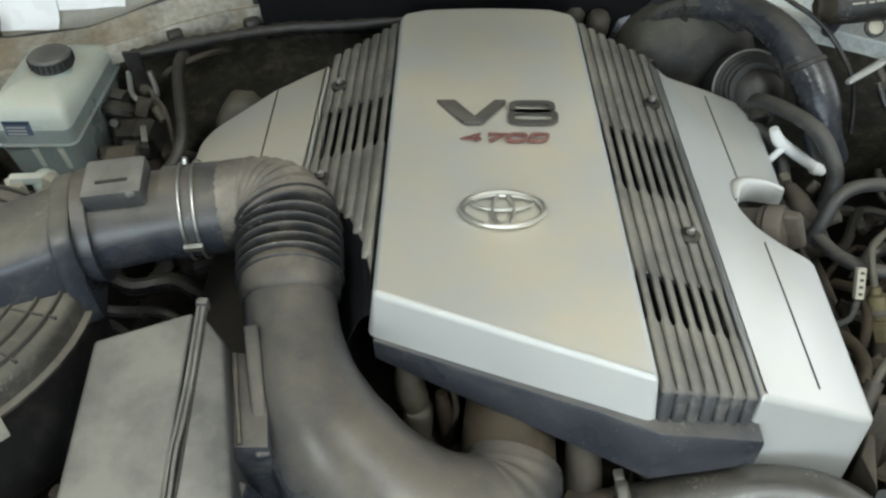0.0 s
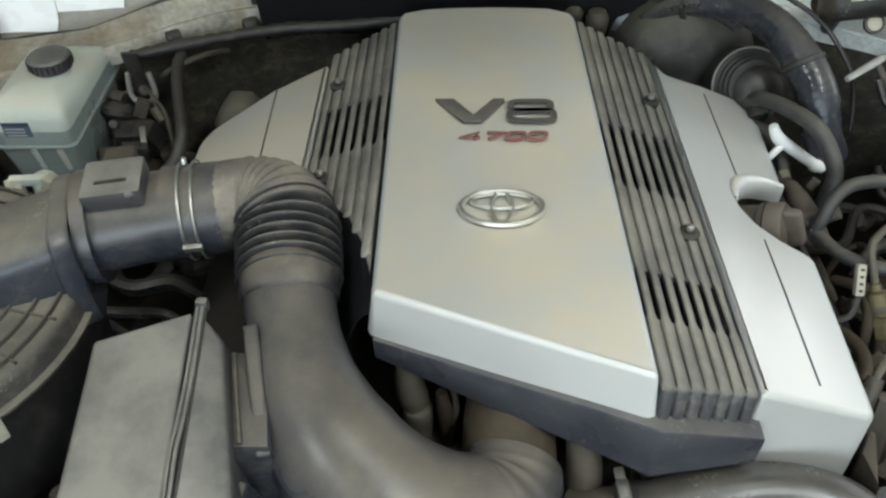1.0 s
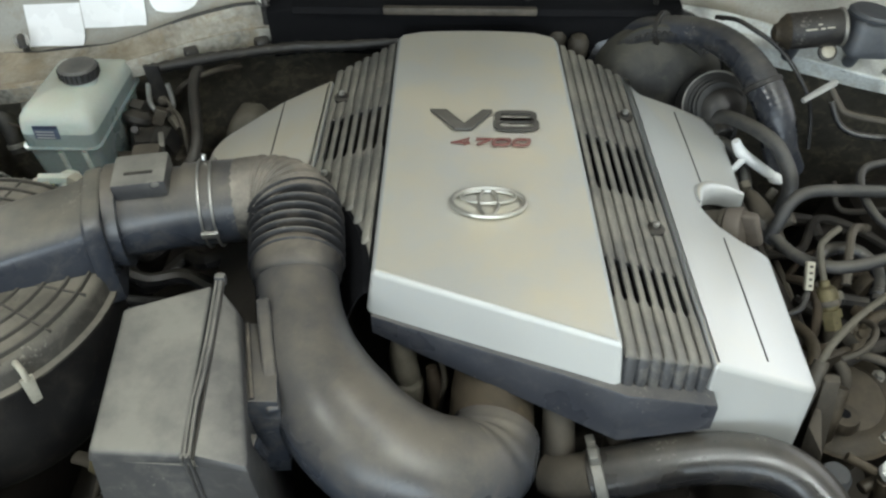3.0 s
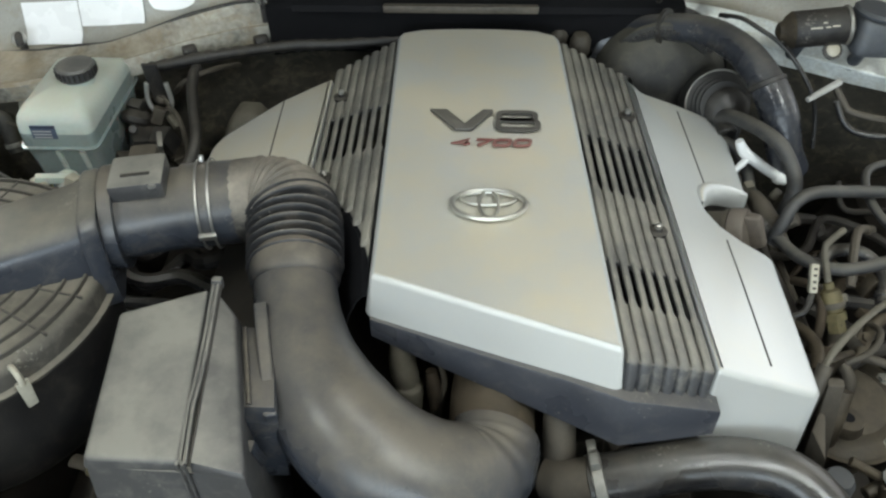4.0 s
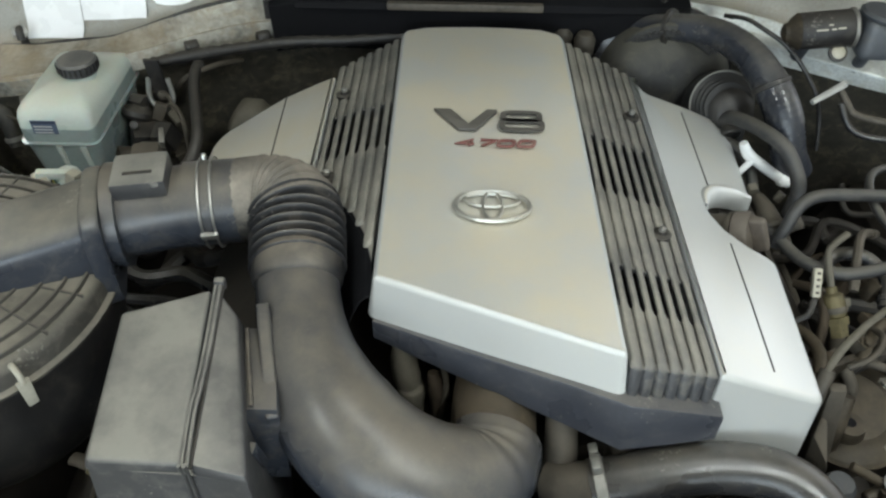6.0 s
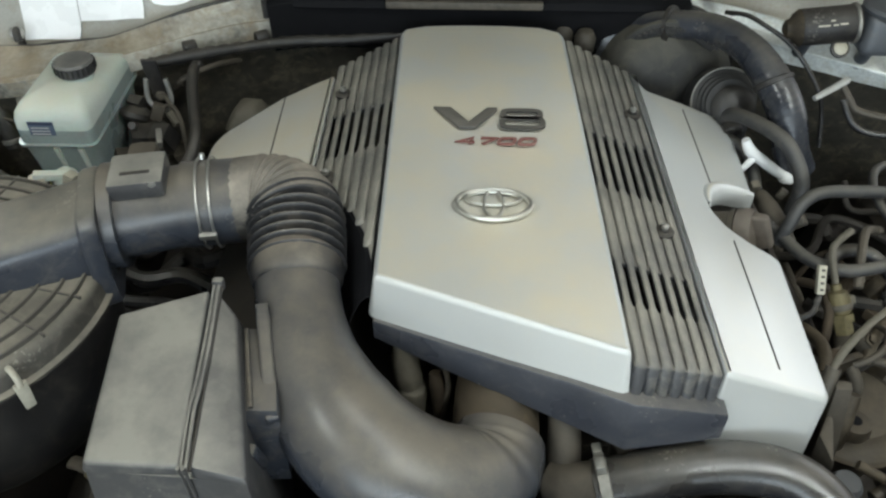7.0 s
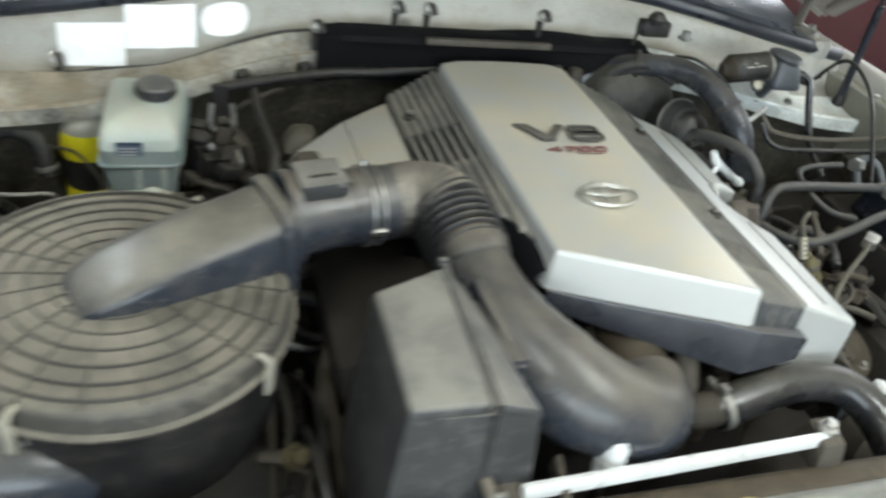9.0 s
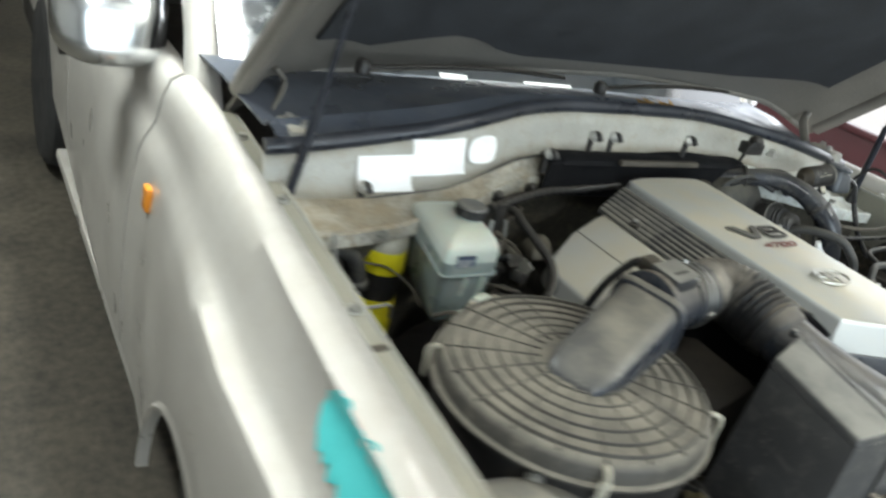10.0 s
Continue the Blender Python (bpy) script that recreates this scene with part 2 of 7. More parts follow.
M = {
    "silver": mat("silver_cover_paint", (0.575, 0.585, 0.57), 0.45, 0.32, 0.04, 7, 900, 0.02, 0.85, (0.69, 0.622, 0.475), wear=0.14, up0=0.895, dust_rough=0.58),
    "rib": mat("dusty_rib_plastic", (0.050, 0.051, 0.055), 0.45, 0.0, 0.25, 20, 300, 0.08, 0.88, (0.325, 0.302, 0.25), wear=0.45, up0=0.35),
    "skirt": mat("dark_grey_plastic", (0.042, 0.045, 0.055), 0.34, 0.0, 0.18, 14, 260, 0.06, 0.6, (0.18, 0.168, 0.15), wear=0.25, up0=0.3, dust_rough=0.5, speck=0.55),
    "plastic": mat("grey_box_plastic", (0.050, 0.050, 0.052), 0.40, 0.0, 0.14, 12, 240, 0.06, 0.90, (0.275, 0.260, 0.224), wear=0.25, up0=0.35, dust_rough=0.62, speck=0.4),
    "lid": mat("dusty_lid_plastic", (0.055, 0.051, 0.044), 0.6, 0.0, 0.2, 12, 240, 0.1, 0.95, (0.245, 0.220, 0.174), wear=0.5, up0=0.3, speck=0.6),
    # darker copy of the lid; the ribs' shadow lines are in its colour
    "lidrib": mat("shaded_lid_rib_plastic", (0.055, 0.051, 0.044), 0.6, 0.0, 0.2, 20, 240, 0.1, 0.6, (0.20, 0.18, 0.143)),
    "duct": mat("intake_duct_plastic", (0.034, 0.039, 0.050), 0.25, 0.0, 0.2, 9, 300, 0.05, 0.80, (0.188, 0.162, 0.124), wear=0.34, up0=0.15, rvary=0.12, dust_rough=0.5, speck=0.22),
    "leaf": mat("dry_leaf", (0.40, 0.24, 0.075), 0.7, 0.0, 0.4, 40, 200, 0.2, obvar=0.35),
    "snout": mat("dusty_snout_plastic", (0.030, 0.034, 0.044), 0.26, 0.0, 0.2, 9, 300, 0.05, 0.95, (0.225, 0.205, 0.165), wear=0.28, up0=0.45, dust_rough=0.6, speck=0.55),
    "flange": mat("dusty_flange_paint", (0.27, 0.26, 0.215), 0.6, 0.0, 0.16, 7, 160, 0.08, 0.5, (0.32, 0.29, 0.22), wear=0.4),
    "plate": mat("pale_pressed_plate", (0.72, 0.75, 0.73), 0.42, 0.15, 0.35, 16, 200, 0.10, 0.5, (0.46, 0.42, 0.31), wear=0.75),
    "alloy": mat("blue_grey_alloy", (0.085, 0.093, 0.106), 0.45, 0.2, 0.2, 18, 200, 0.1, 0.4, (0.13, 0.12, 0.10), wear=0.35),
    "boot": mat("brown_perished_rubber", (0.040, 0.031, 0.020), 0.75, 0.0, 0.5, 30, 160, 0.4, 0.5, (0.12, 0.093, 0.056), wear=0.6),
    "drum": mat("dusty_black_drum", (0.018, 0.018, 0.019), 0.6, 0.0, 0.5, 12, 120, 0.3, 0.8, (0.115, 0.105, 0.075), wear=0.45),
    "bighose": mat("dusty_corrugated_hose", (0.024, 0.027, 0.035), 0.30, 0.0, 0.35, 14, 150, 0.15, 0.85, (0.145, 0.13, 0.105), wear=0.5, up0=0.55, rvary=0.2, dust_rough=0.7, speck=0.55),
    "fuel": mat("matt_grey_hose", (0.036, 0.036, 0.037), 0.5, 0.0, 0.3, 14, 180, 0.12, 0.75, (0.122, 0.111, 0.090), wear=0.5, up0=0.35),
    "oilcap": mat("dusty_oil_cap", (0.072, 0.058, 0.045), 0.6, 0.0, 0.25, 20, 200, 0.1, 0.8, (0.165, 0.140, 0.115), wear=0.35, up0=0.1),
    "shield": mat("rusty_heat_shield", (0.034, 0.024, 0.015), 0.8, 0.2, 0.6, 9, 110, 0.3, 0.6, (0.062, 0.045, 0.026), wear=0.7),
    "beige": mat("beige_dusty_pipe", (0.085, 0.076, 0.058), 0.65, 0.0, 0.35, 16, 160, 0.15, 0.6, (0.125, 0.109, 0.08), wear=0.5),
    "mirror": mat("bright_chrome", (0.80, 0.83, 0.86), 0.20, 1.0, 0.02, 6, 60, 0.0, rvary=0.03),
    "dullzinc": mat("dull_zinc_clamp", (0.26, 0.255, 0.235), 0.48, 0.6, 0.25, 30, 200, 0.12, 0.4, (0.25, 0.22, 0.17), wear=0.4),
    "whitepipe": mat("white_plastic_pipe", (0.74, 0.75, 0.75), 0.35, 0.0, 0.06, 20, 200, 0.02, 0.15, (0.5, 0.46, 0.38), wear=0.12),
    "capyellow": mat("yellow_radiator_cap", (0.62, 0.50, 0.12), 0.45, 0.2, 0.15, 20, 200, 0.05, 0.3, (0.45, 0.38, 0.2), wear=0.3),
    "castdark": mat("brown_grey_casting", (0.040, 0.030, 0.019), 0.65, 0.1, 0.6, 18, 90, 0.5, 0.6, (0.110, 0.086, 0.054), wear=0.8),
    "cream": mat("dusty_cream_paint", (0.42, 0.40, 0.33), 0.5, 0.1, 0.2, 20, 160, 0.1, 0.5, (0.36, 0.31, 0.22), wear=0.4),
    "bellows": mat("bellows_rubber", (0.026, 0.026, 0.028), 0.45, 0.0, 0.2, 18, 260, 0.1, 0.92, (0.24, 0.205, 0.158), wear=0.30, up0=0.36, speck=0.6),
    "elbow": mat("dust_caked_rubber", (0.050, 0.048, 0.044), 0.6, 0.0, 0.2, 18, 260, 0.1, 1.0, (0.36, 0.315, 0.255), wear=0.45, up0=0.05, dust_rough=0.8),
    # warmer copy of the silver: dust, and this side's warm light, in its colour
    "silverwarm": mat("silver_paint_warm_side", (0.575, 0.575, 0.55), 0.5, 0.25, 0.05, 7, 900, 0.02, 0.95, (0.60, 0.545, 0.42), wear=0.2, up0=0.60, dust_rough=0.6),
    "pumpcast": mat("oily_brown_casting", (0.040, 0.031, 0.020), 0.6, 0.15, 0.8, 34, 120, 0.6, 0.4, (0.085, 0.068, 0.044), wear=0.7),
    "rubber": mat("black_hose_rubber", (0.024, 0.024, 0.026), 0.25, 0.0, 0.25, 16, 260, 0.08, 0.62, (0.13, 0.115, 0.09), wear=0.3, up0=0.3, rvary=0.12, dust_rough=0.5, speck=0.55),
    "black": mat("black_plastic", (0.0165, 0.0155, 0.0155), 0.46, 0.0, 0.2, 16, 200, 0.08, 0.35, (0.13, 0.112, 0.085), wear=0.28, up0=0.3, speck=0.4),
    # near-black for the rubber strip, and for gap shade put in as colour
    "edging": mat("near_black_rubber_and_shade", (0.006, 0.006, 0.007), 0.8, 0.0, 0.2, 16, 200, 0.08, spec=0.15),
    "conduit": mat("corrugated_conduit", (0.022, 0.026, 0.036), 0.26, 0.0, 0.25, 20, 220, 0.08, 0.55, (0.15, 0.135, 0.11), wear=0.3, up0=0.35, rvary=0.15),
    "void": mat("oily_dark_metal", (0.019, 0.016, 0.013), 0.7, 0.1, 0.5, 10, 90, 0.4, 0.35, (0.060, 0.047, 0.033), wear=0.3),
    "grime": mat("dirty_firewall", (0.058, 0.053, 0.043), 0.6, 0.0, 0.6, 6, 70, 0.35, 0.5, (0.20, 0.17, 0.115), wear=0.95),
    "cast": mat("dirty_cast_aluminium", (0.075, 0.066, 0.054), 0.6, 0.3, 0.45, 16, 120, 0.3, 0.55, (0.115, 0.096, 0.070), wear=0.5),
    "rust": mat("brown_dirty_metal", (0.045, 0.038, 0.029), 0.7, 0.1, 0.4, 20, 140, 0.25, 0.6, (0.115, 0.097, 0.072), wear=0.4),
    "brass": mat("brass_fitting", (0.155, 0.13, 0.065), 0.55, 0.5, 0.4, 30, 160, 0.3, 0.6, (0.10, 0.085, 0.055), wear=0.7),
    "zinc": mat("zinc_plated_steel", (0.56, 0.56, 0.54), 0.34, 0.85, 0.18, 30, 200, 0.08, 0.3, (0.4, 0.36, 0.28), wear=0.3),
    "chrome": mat("satin_chrome", (0.74, 0.74, 0.72), 0.22, 1.0, 0.06, 30, 300, 0.02, 0.25, (0.5, 0.46, 0.38), wear=0.1),
    "emblem": mat("dull_emblem_chrome", (0.66, 0.655, 0.61), 0.36, 0.9, 0.08, 30, 300, 0.03, 0.5, (0.52, 0.47, 0.37), wear=0.3),
    "body": mat("body_paint_beige_silver", (0.55, 0.530, 0.492), 0.36, 0.22, 0.08, 5, 700, 0.02, 0.6, (0.45, 0.412, 0.355), coat=0.2, wear=0.4),
    "cowl": mat("dusty_body_paint", (0.385, 0.385, 0.355), 0.45, 0.1, 0.22, 9, 240, 0.06, 0.6, (0.29, 0.245, 0.17), wear=0.6),
    "rail": mat("dusty_painted_rail", (0.30, 0.285, 0.245), 0.55, 0.0, 0.75, 16, 120, 0.3, 0.7, (0.225, 0.168, 0.095), wear=1.0),
    "tank": mat("milky_tank_plastic", (0.50, 0.555, 0.515), 0.36, 0.0, 0.10, 9, 200, 0.03, 0.75, (0.50, 0.485, 0.37), sss=0.12, wear=0.2),
    "fluid": mat("coolant_behind_plastic", (0.24, 0.285, 0.28), 0.32, 0.0, 0.15, 14, 200, 0.03, 0.12, (0.3, 0.29, 0.23), sss=0.15, wear=0.2),
    "yellow": mat("yellow_label_print", (0.80, 0.70, 0.02), 0.4, 0.0, 0.06, 20, 200, 0.02, 0.05, wear=0.15),
    "white": mat("white_plastic", (0.42, 0.42, 0.405), 0.4, 0.0, 0.12, 30, 200, 0.03, 0.35, (0.30, 0.27, 0.21), wear=0.35),
    "paper": mat("white_sticker_and_glint", (0.92, 0.92, 0.92), 0.3, 0.0, 0.02, 20, 200, 0.0),
    "ink": mat("dark_print", (0.03, 0.04, 0.07), 0.5, 0.0, 0.1, 40, 300, 0.0),
    "label": mat("blue_grey_label", (0.085, 0.11, 0.16), 0.45, 0.0, 0.1, 40, 300, 0.0),
    "badge": mat("dark_badge", (0.085, 0.08, 0.074), 0.4, 0.3, 0.12, 60, 400, 0.03, 0.6, (0.205, 0.188, 0.155)),
    "red": mat("faded_red_badge", (0.20, 0.065, 0.058), 0.45, 0.1, 0.2, 60, 400, 0.03, 0.75, (0.31, 0.20, 0.165), wear=0.3),
    "teal": mat("flat_turquoise", (0.09, 0.60, 0.60), 0.5, 0.0, 0.08, 20, 200, 0.05),
    "orange": mat("orange_lens", (0.85, 0.30, 0.03), 0.25, 0.0, 0.05, 40, 300, 0.0),
    "glass": mat("dark_tinted_glass", (0.02, 0.025, 0.03), 0.06, 0.0, 0.05, 20, 200, 0.0, coat=0.6),
    "seal": mat("rubber_seal", (0.019, 0.022, 0.031), 0.32, 0.0, 0.3, 12, 150, 0.06, 0.15, (0.11, 0.105, 0.10), wear=0.2),
    # blue-grey base colour stands in for the bluish reflection on the cowl
    "wipercowl": mat("cowl_plastic_blue_reflection", (0.060, 0.072, 0.098), 0.30, 0.0, 0.4, 9, 150, 0.08, 0.2, (0.16, 0.155, 0.15), wear=0.35, rvary=0.2),
    "panelgrey": mat("dusty_grey_panel_paint", (0.21, 0.21, 0.195), 0.5, 0.05, 0.3, 14, 160, 0.12, 0.45, (0.25, 0.235, 0.195), wear=0.5),
    "liner": mat("hood_insulation_felt", (0.035, 0.038, 0.043), 0.95, 0.0, 0.35, 12, 260, 0.4),
    "hoodin": mat("hood_inner_paint", (0.20, 0.186, 0.165), 0.55, 0.05, 0.2, 8, 160, 0.08, wear=0.4, dust_col=(0.2, 0.18, 0.15)),
    # the metal strip's white highlight is put into its base colour
    "polish": mat("metal_strip_with_highlight", (0.86, 0.86, 0.85), 0.35, 0.2, 0.04, 20, 200, 0.02, wear=0.12),
    "tyre": mat("tyre_rubber", (0.03, 0.03, 0.03), 0.8, 0.0, 0.2, 12, 150, 0.15, 0.2, (0.12, 0.1, 0.08)),
    "concrete": mat("oil_stained_concrete", (0.062, 0.053, 0.039), 0.75, 0.0, 0.85, 2.6, 30, 0.15),
    "plaster": mat("garage_plaster", (0.48, 0.465, 0.43), 0.85, 0.0, 0.15, 2.0, 60, 0.1),
    "ceil": mat("ceiling_sheet", (0.62, 0.61, 0.58), 0.8, 0.0, 0.1, 2.0, 60, 0.08),
    "maroon": mat("maroon_paint", (0.05, 0.010, 0.013), 0.4, 0.0, 0.12, 4, 100, 0.03),
    "earth": mat("yard_gravel", (0.72, 0.70, 0.66), 0.9, 0.0, 0.12, 0.8, 30, 0.3),
}


def glow(name, col, strength):
    m = bpy.data.materials.new(name)
    m.use_nodes = True
    p = m.node_tree.nodes["Principled BSDF"]
    p.inputs["Base Color"].default_value = (*col, 1)
    p.inputs["Emission Color"].default_value = (*col, 1)
    p.inputs["Emission Strength"].default_value = strength
    return m


M["lit"] = glow("lit_tube", (1.0, 0.96, 0.88), 14.0)

# ---------------------------------------------------------------- helpers for meshes
WORLD = {}


def thing(name, loc, label, category, group="", kind=""):
    ob = new(name)
    ob.empty_display_size = 0.05
    ob.location = loc
    WORLD[ob] = Matrix.Translation(loc)
    return tagged(ob, label, category, group, kind)


def mesh_of(name, bm, material, angle=38):
    me = bpy.data.meshes.new(name)
    bmesh.ops.recalc_face_normals(bm, faces=bm.faces[:])
    for f in bm.faces:
        f.smooth = True
    bm.to_mesh(me)
    bm.free()
    me.set_sharp_from_angle(angle=radians(angle))
    me.materials.append(M[material])
    return me


def part(name, bm, material, parent, label=""):
    ob = new(name, mesh_of(name, bm, material))
    ob.parent = parent
    ob.matrix_parent_inverse = WORLD[parent].inverted()
    WORLD[ob] = Matrix.Identity(4)
    return tagged(ob, label)


def single(name, bm, material, label, category, group="", kind=""):
    ob = new(name, mesh_of(name, bm, material))
    WORLD[ob] = Matrix.Identity(4)
    return tagged(ob, label, category, group, kind)


def smooth_line(pts, k=6):
    """A Catmull-Rom line through the points, k steps a span."""
    p = [Vector(q) for q in pts]
    if len(p) < 3 or k < 2:
        return p
    out = []
    for i in range(len(p) - 1):
        a, b, c, d = p[max(i - 1, 0)], p[i], p[i + 1], p[min(i + 2, len(p) - 1)]
        for s in range(k):
            t = s / k
            out.append(0.5 * (2 * b + (c - a) * t + (2 * a - 5 * b + 4 * c - d) * t * t + (3 * b - a - 3 * c + d) * t ** 3))
    return out + [p[-1]]


def tube(pts, r, n=12, k=6, bm=None, flat=1.0, wave=None):
    """A tube along a smoothed line; r: a radius, or one for each given point; wave: (count, depth, from, to)."""
    bm = bm or bmesh.new()
    line = smooth_line(pts, k)
    m = len(line)
    rs = [r] * len(pts) if isinstance(r, (int, float)) else list(r)
    at = [i * (len(rs) - 1) / (m - 1) for i in range(m)]
    rad = [float(v) for v in np.interp(at, range(len(rs)), rs)]
    if wave:
        for i in range(m):
            u = i / (m - 1)
            if wave[2] <= u <= wave[3]:
                rad[i] += wave[1] * math.sin(2 * math.pi * wave[0] * (u - wave[2]) / (wave[3] - wave[2]))
    tang = [(line[min(i + 1, m - 1)] - line[max(i - 1, 0)]).normalized() for i in range(m)]
    side = tang[0].cross(Vector((0, 0, 1)))
    side = (side if side.length > 0.05 else Vector((1, 0, 0))).normalized()
    rings = []
    for i in range(m):
        side = (side - tang[i] * side.dot(tang[i])).normalized()
        up = side.cross(tang[i])
        rings.append([bm.verts.new(line[i] + rad[i] * (side * math.cos(a) + up * flat * math.sin(a)))
                      for a in (2 * math.pi * j / n for j in range(n))])
    for a, b in zip(rings, rings[1:]):
        for j in range(n):
            bm.faces.new((a[j], a[(j + 1) % n], b[(j + 1) % n], b[j]))
    bm.faces.new(rings[0])
    bm.faces.new(rings[-1][::-1])
    return bm


def lathe(profile, m=None, n=32, bm=None, cap=True):
    """Turns (radius, height) pairs round z, then moves them by m."""
    bm = bm or bmesh.new()
    m = m or Matrix.Identity(4)
    rings = []
    for r, z in profile:
        rings.append([bm.verts.new(m @ Vector((r * math.cos(2 * math.pi * j / n), r * math.sin(2 * math.pi * j / n), z))) for j in range(n)])
    for a, b in zip(rings, rings[1:]):
        for j in range(n):
            bm.faces.new((a[j], a[(j + 1) % n], b[(j + 1) % n], b[j]))
    if cap:
        bm.faces.new(rings[0][::-1])
        bm.faces.new(rings[-1])
    return bm


def along(a, b):
    """A pose at a whose z axis points to b."""
    return Matrix.Translation(a) @ (Vector(b) - Vector(a)).to_track_quat("Z", "Y").to_matrix().to_4x4()


def rod(a, b, r, n=12, bm=None, soft=0.15):
    d = (Vector(b) - Vector(a)).length
    e = min(r * soft, d * 0.2)
    return lathe([(r - e, 0), (r, e), (r, d - e), (r - e, d)], along(a, b), n, bm)


def box(c, s, m=None, bev=0.004, bm=None, seg=2, taper=1.0):
    """A bevelled box about c of the size s; taper: the top's size to the bottom's."""
    own = bmesh.new()
    m = m or Matrix.Identity(4)
    v = []
    for z in (-1, 1):
        f = taper if z > 0 else 1.0
        for x, y in ((-1, -1), (1, -1), (1, 1), (-1, 1)):
            v.append(own.verts.new((c[0] + x * s[0] / 2 * f, c[1] + y * s[1] / 2 * f, c[2] + z * s[2] / 2)))
    for q in ((3, 2, 1, 0), (4, 5, 6, 7), (0, 1, 5, 4), (1, 2, 6, 5), (2, 3, 7, 6), (3, 0, 4, 7)):
        own.faces.new([v[i] for i in q])
    if bev:
        bmesh.ops.bevel(own, geom=own.edges[:], offset=bev, segments=seg, affect="EDGES", profile=0.6)
    bmesh.ops.transform(own, matrix=m, verts=own.verts[:])
    return join(bm, own)


def join(bm, other):
    if bm is None:
        return other
    me = bpy.data.meshes.new("tmp")
    other.to_mesh(me)
    other.free()
    bm.from_mesh(me)
    bpy.data.meshes.remove(me)
    return bm


def hexa(low, high, bev=0.004, seg=2, bm=None):
    """A bevelled solid between two rings of points."""
    own = bmesh.new()
    a = [own.verts.new(p) for p in low]
    b = [own.verts.new(p) for p in high]
    n = len(a)
    own.faces.new(a[::-1])
    own.faces.new(b)
    for i in range(n):
        own.faces.new((a[i], a[(i + 1) % n], b[(i + 1) % n], b[i]))
    bmesh.ops.recalc_face_normals(own, faces=own.faces[:])
    if bev:
        bmesh.ops.bevel(own, geom=own.edges[:], offset=bev, segments=seg, affect="EDGES", profile=0.6, clamp_overlap=True)
    return join(bm, own)


def rounded(pts, r, seg=4):
    """A closed outline with its corners rounded; r: one radius or one for each corner."""
    out, n = [], len(pts)
    for i in range(n):
        p, a, b = Vector(pts[i]), Vector(pts[i - 1]), Vector(pts[(i + 1) % n])
        ri = r if isinstance(r, (int, float)) else r[i]
        if ri <= 0:
            out.append(tuple(p))
            continue
        u, w = (a - p), (b - p)
        d = min(ri, 0.45 * u.length, 0.45 * w.length)
        s, e = p + u.normalized() * d, p + w.normalized() * d
        for j in range(seg + 1):
            t = j / seg
            out.append(tuple((1 - t) ** 2 * s + 2 * t * (1 - t) * p + t * t * e))
    return out


def inset(pts, d):
    """The closed outline (anticlockwise) moved inwards by d."""
    out, n = [], len(pts)
    for i in range(n):
        p, a, b = Vector(pts[i]), Vector(pts[i - 1]), Vector(pts[(i + 1) % n])
        u, w = (p - a).normalized(), (b - p).normalized()
        nu, nw = Vector((-u.y, u.x)), Vector((-w.y, w.x))
        m = nu + nw
        m = m / max(m.length_squared / 2, 0.35)
        out.append(tuple(p + m * d))
    return out


def shell(outline, height, drop, r=0.008, flare=0.0, steps=4, bm=None):
    """A solid lid over an outline (anticlockwise): top at height(x, y), an edge of radius r, walls going down by drop."""
    bm = bm or bmesh.new()
    rings = []
    for k in range(steps + 1):
        a = math.pi / 2 * k / steps
        o = inset(outline, r * (1 - math.sin(a)))
        rings.append([bm.verts.new((x, y, height(x, y) - r * (1 - math.cos(a)))) for x, y in o])
    o = inset(outline, -flare)
    d = drop if callable(drop) else (lambda x, y: drop)
    rings.append([bm.verts.new((q[0], q[1], height(*p) - d(*p))) for p, q in zip(outline, o)])
    n = len(outline)
    for a, b in zip(rings, rings[1:]):
        for j in range(n):
            bm.faces.new((a[j], a[(j + 1) % n], b[(j + 1) % n], b[j]))
    bm.faces.new(rings[0])
    bm.faces.new(rings[-1][::-1])
    return bm


def sheet(rows, bm=None, thick=0.0):
    """A surface through rows of points, made solid by thick along the normal."""
    own = bmesh.new()
    v = [[own.verts.new(p) for p in row] for row in rows]
    for a, b in zip(v, v[1:]):
        for j in range(len(a) - 1):
            own.faces.new((a[j], a[j + 1], b[j + 1], b[j]))
    if thick:
        bmesh.ops.recalc_face_normals(own, faces=own.faces[:])
        bmesh.ops.solidify(own, geom=own.faces[:], thickness=thick)
    return join(bm, own)


def loft(stations, n=28, power=4.0, bm=None):
    """A solid through rounded-rectangle sections: (centre, way, half width, half height)."""
    bm = bm or bmesh.new()
    rings = []
    for c, way, hw, hh in stations:
        d = Vector(way).normalized()
        side = d.cross(Vector((0, 0, 1))).normalized()
        up = side.cross(d)
        ring = []
        for j in range(n):
            a = 2 * math.pi * j / n
            ca, sa = math.cos(a), math.sin(a)
            ring.append(bm.verts.new(Vector(c) + side * hw * math.copysign(abs(ca) ** (2 / power), ca) + up * hh * math.copysign(abs(sa) ** (2 / power), sa)))
        rings.append(ring)
    for a, b in zip(rings, rings[1:]):
        for j in range(n):
            bm.faces.new((a[j], a[(j + 1) % n], b[(j + 1) % n], b[j]))
    bm.faces.new(rings[0])
    bm.faces.new(rings[-1][::-1])
    return bm


def bolt(at, r=0.006, h=0.006, axis=(0, 0, 1), bm=None):
    b = Vector(at) + Vector(axis)
    m = along(at, b)
    bm = lathe([(r * 1.5, 0), (r * 1.5, h * 0.25), (r, h * 0.3), (r, h), (r * 0.7, h * 1.1)], m, 6, bm)
    return bm


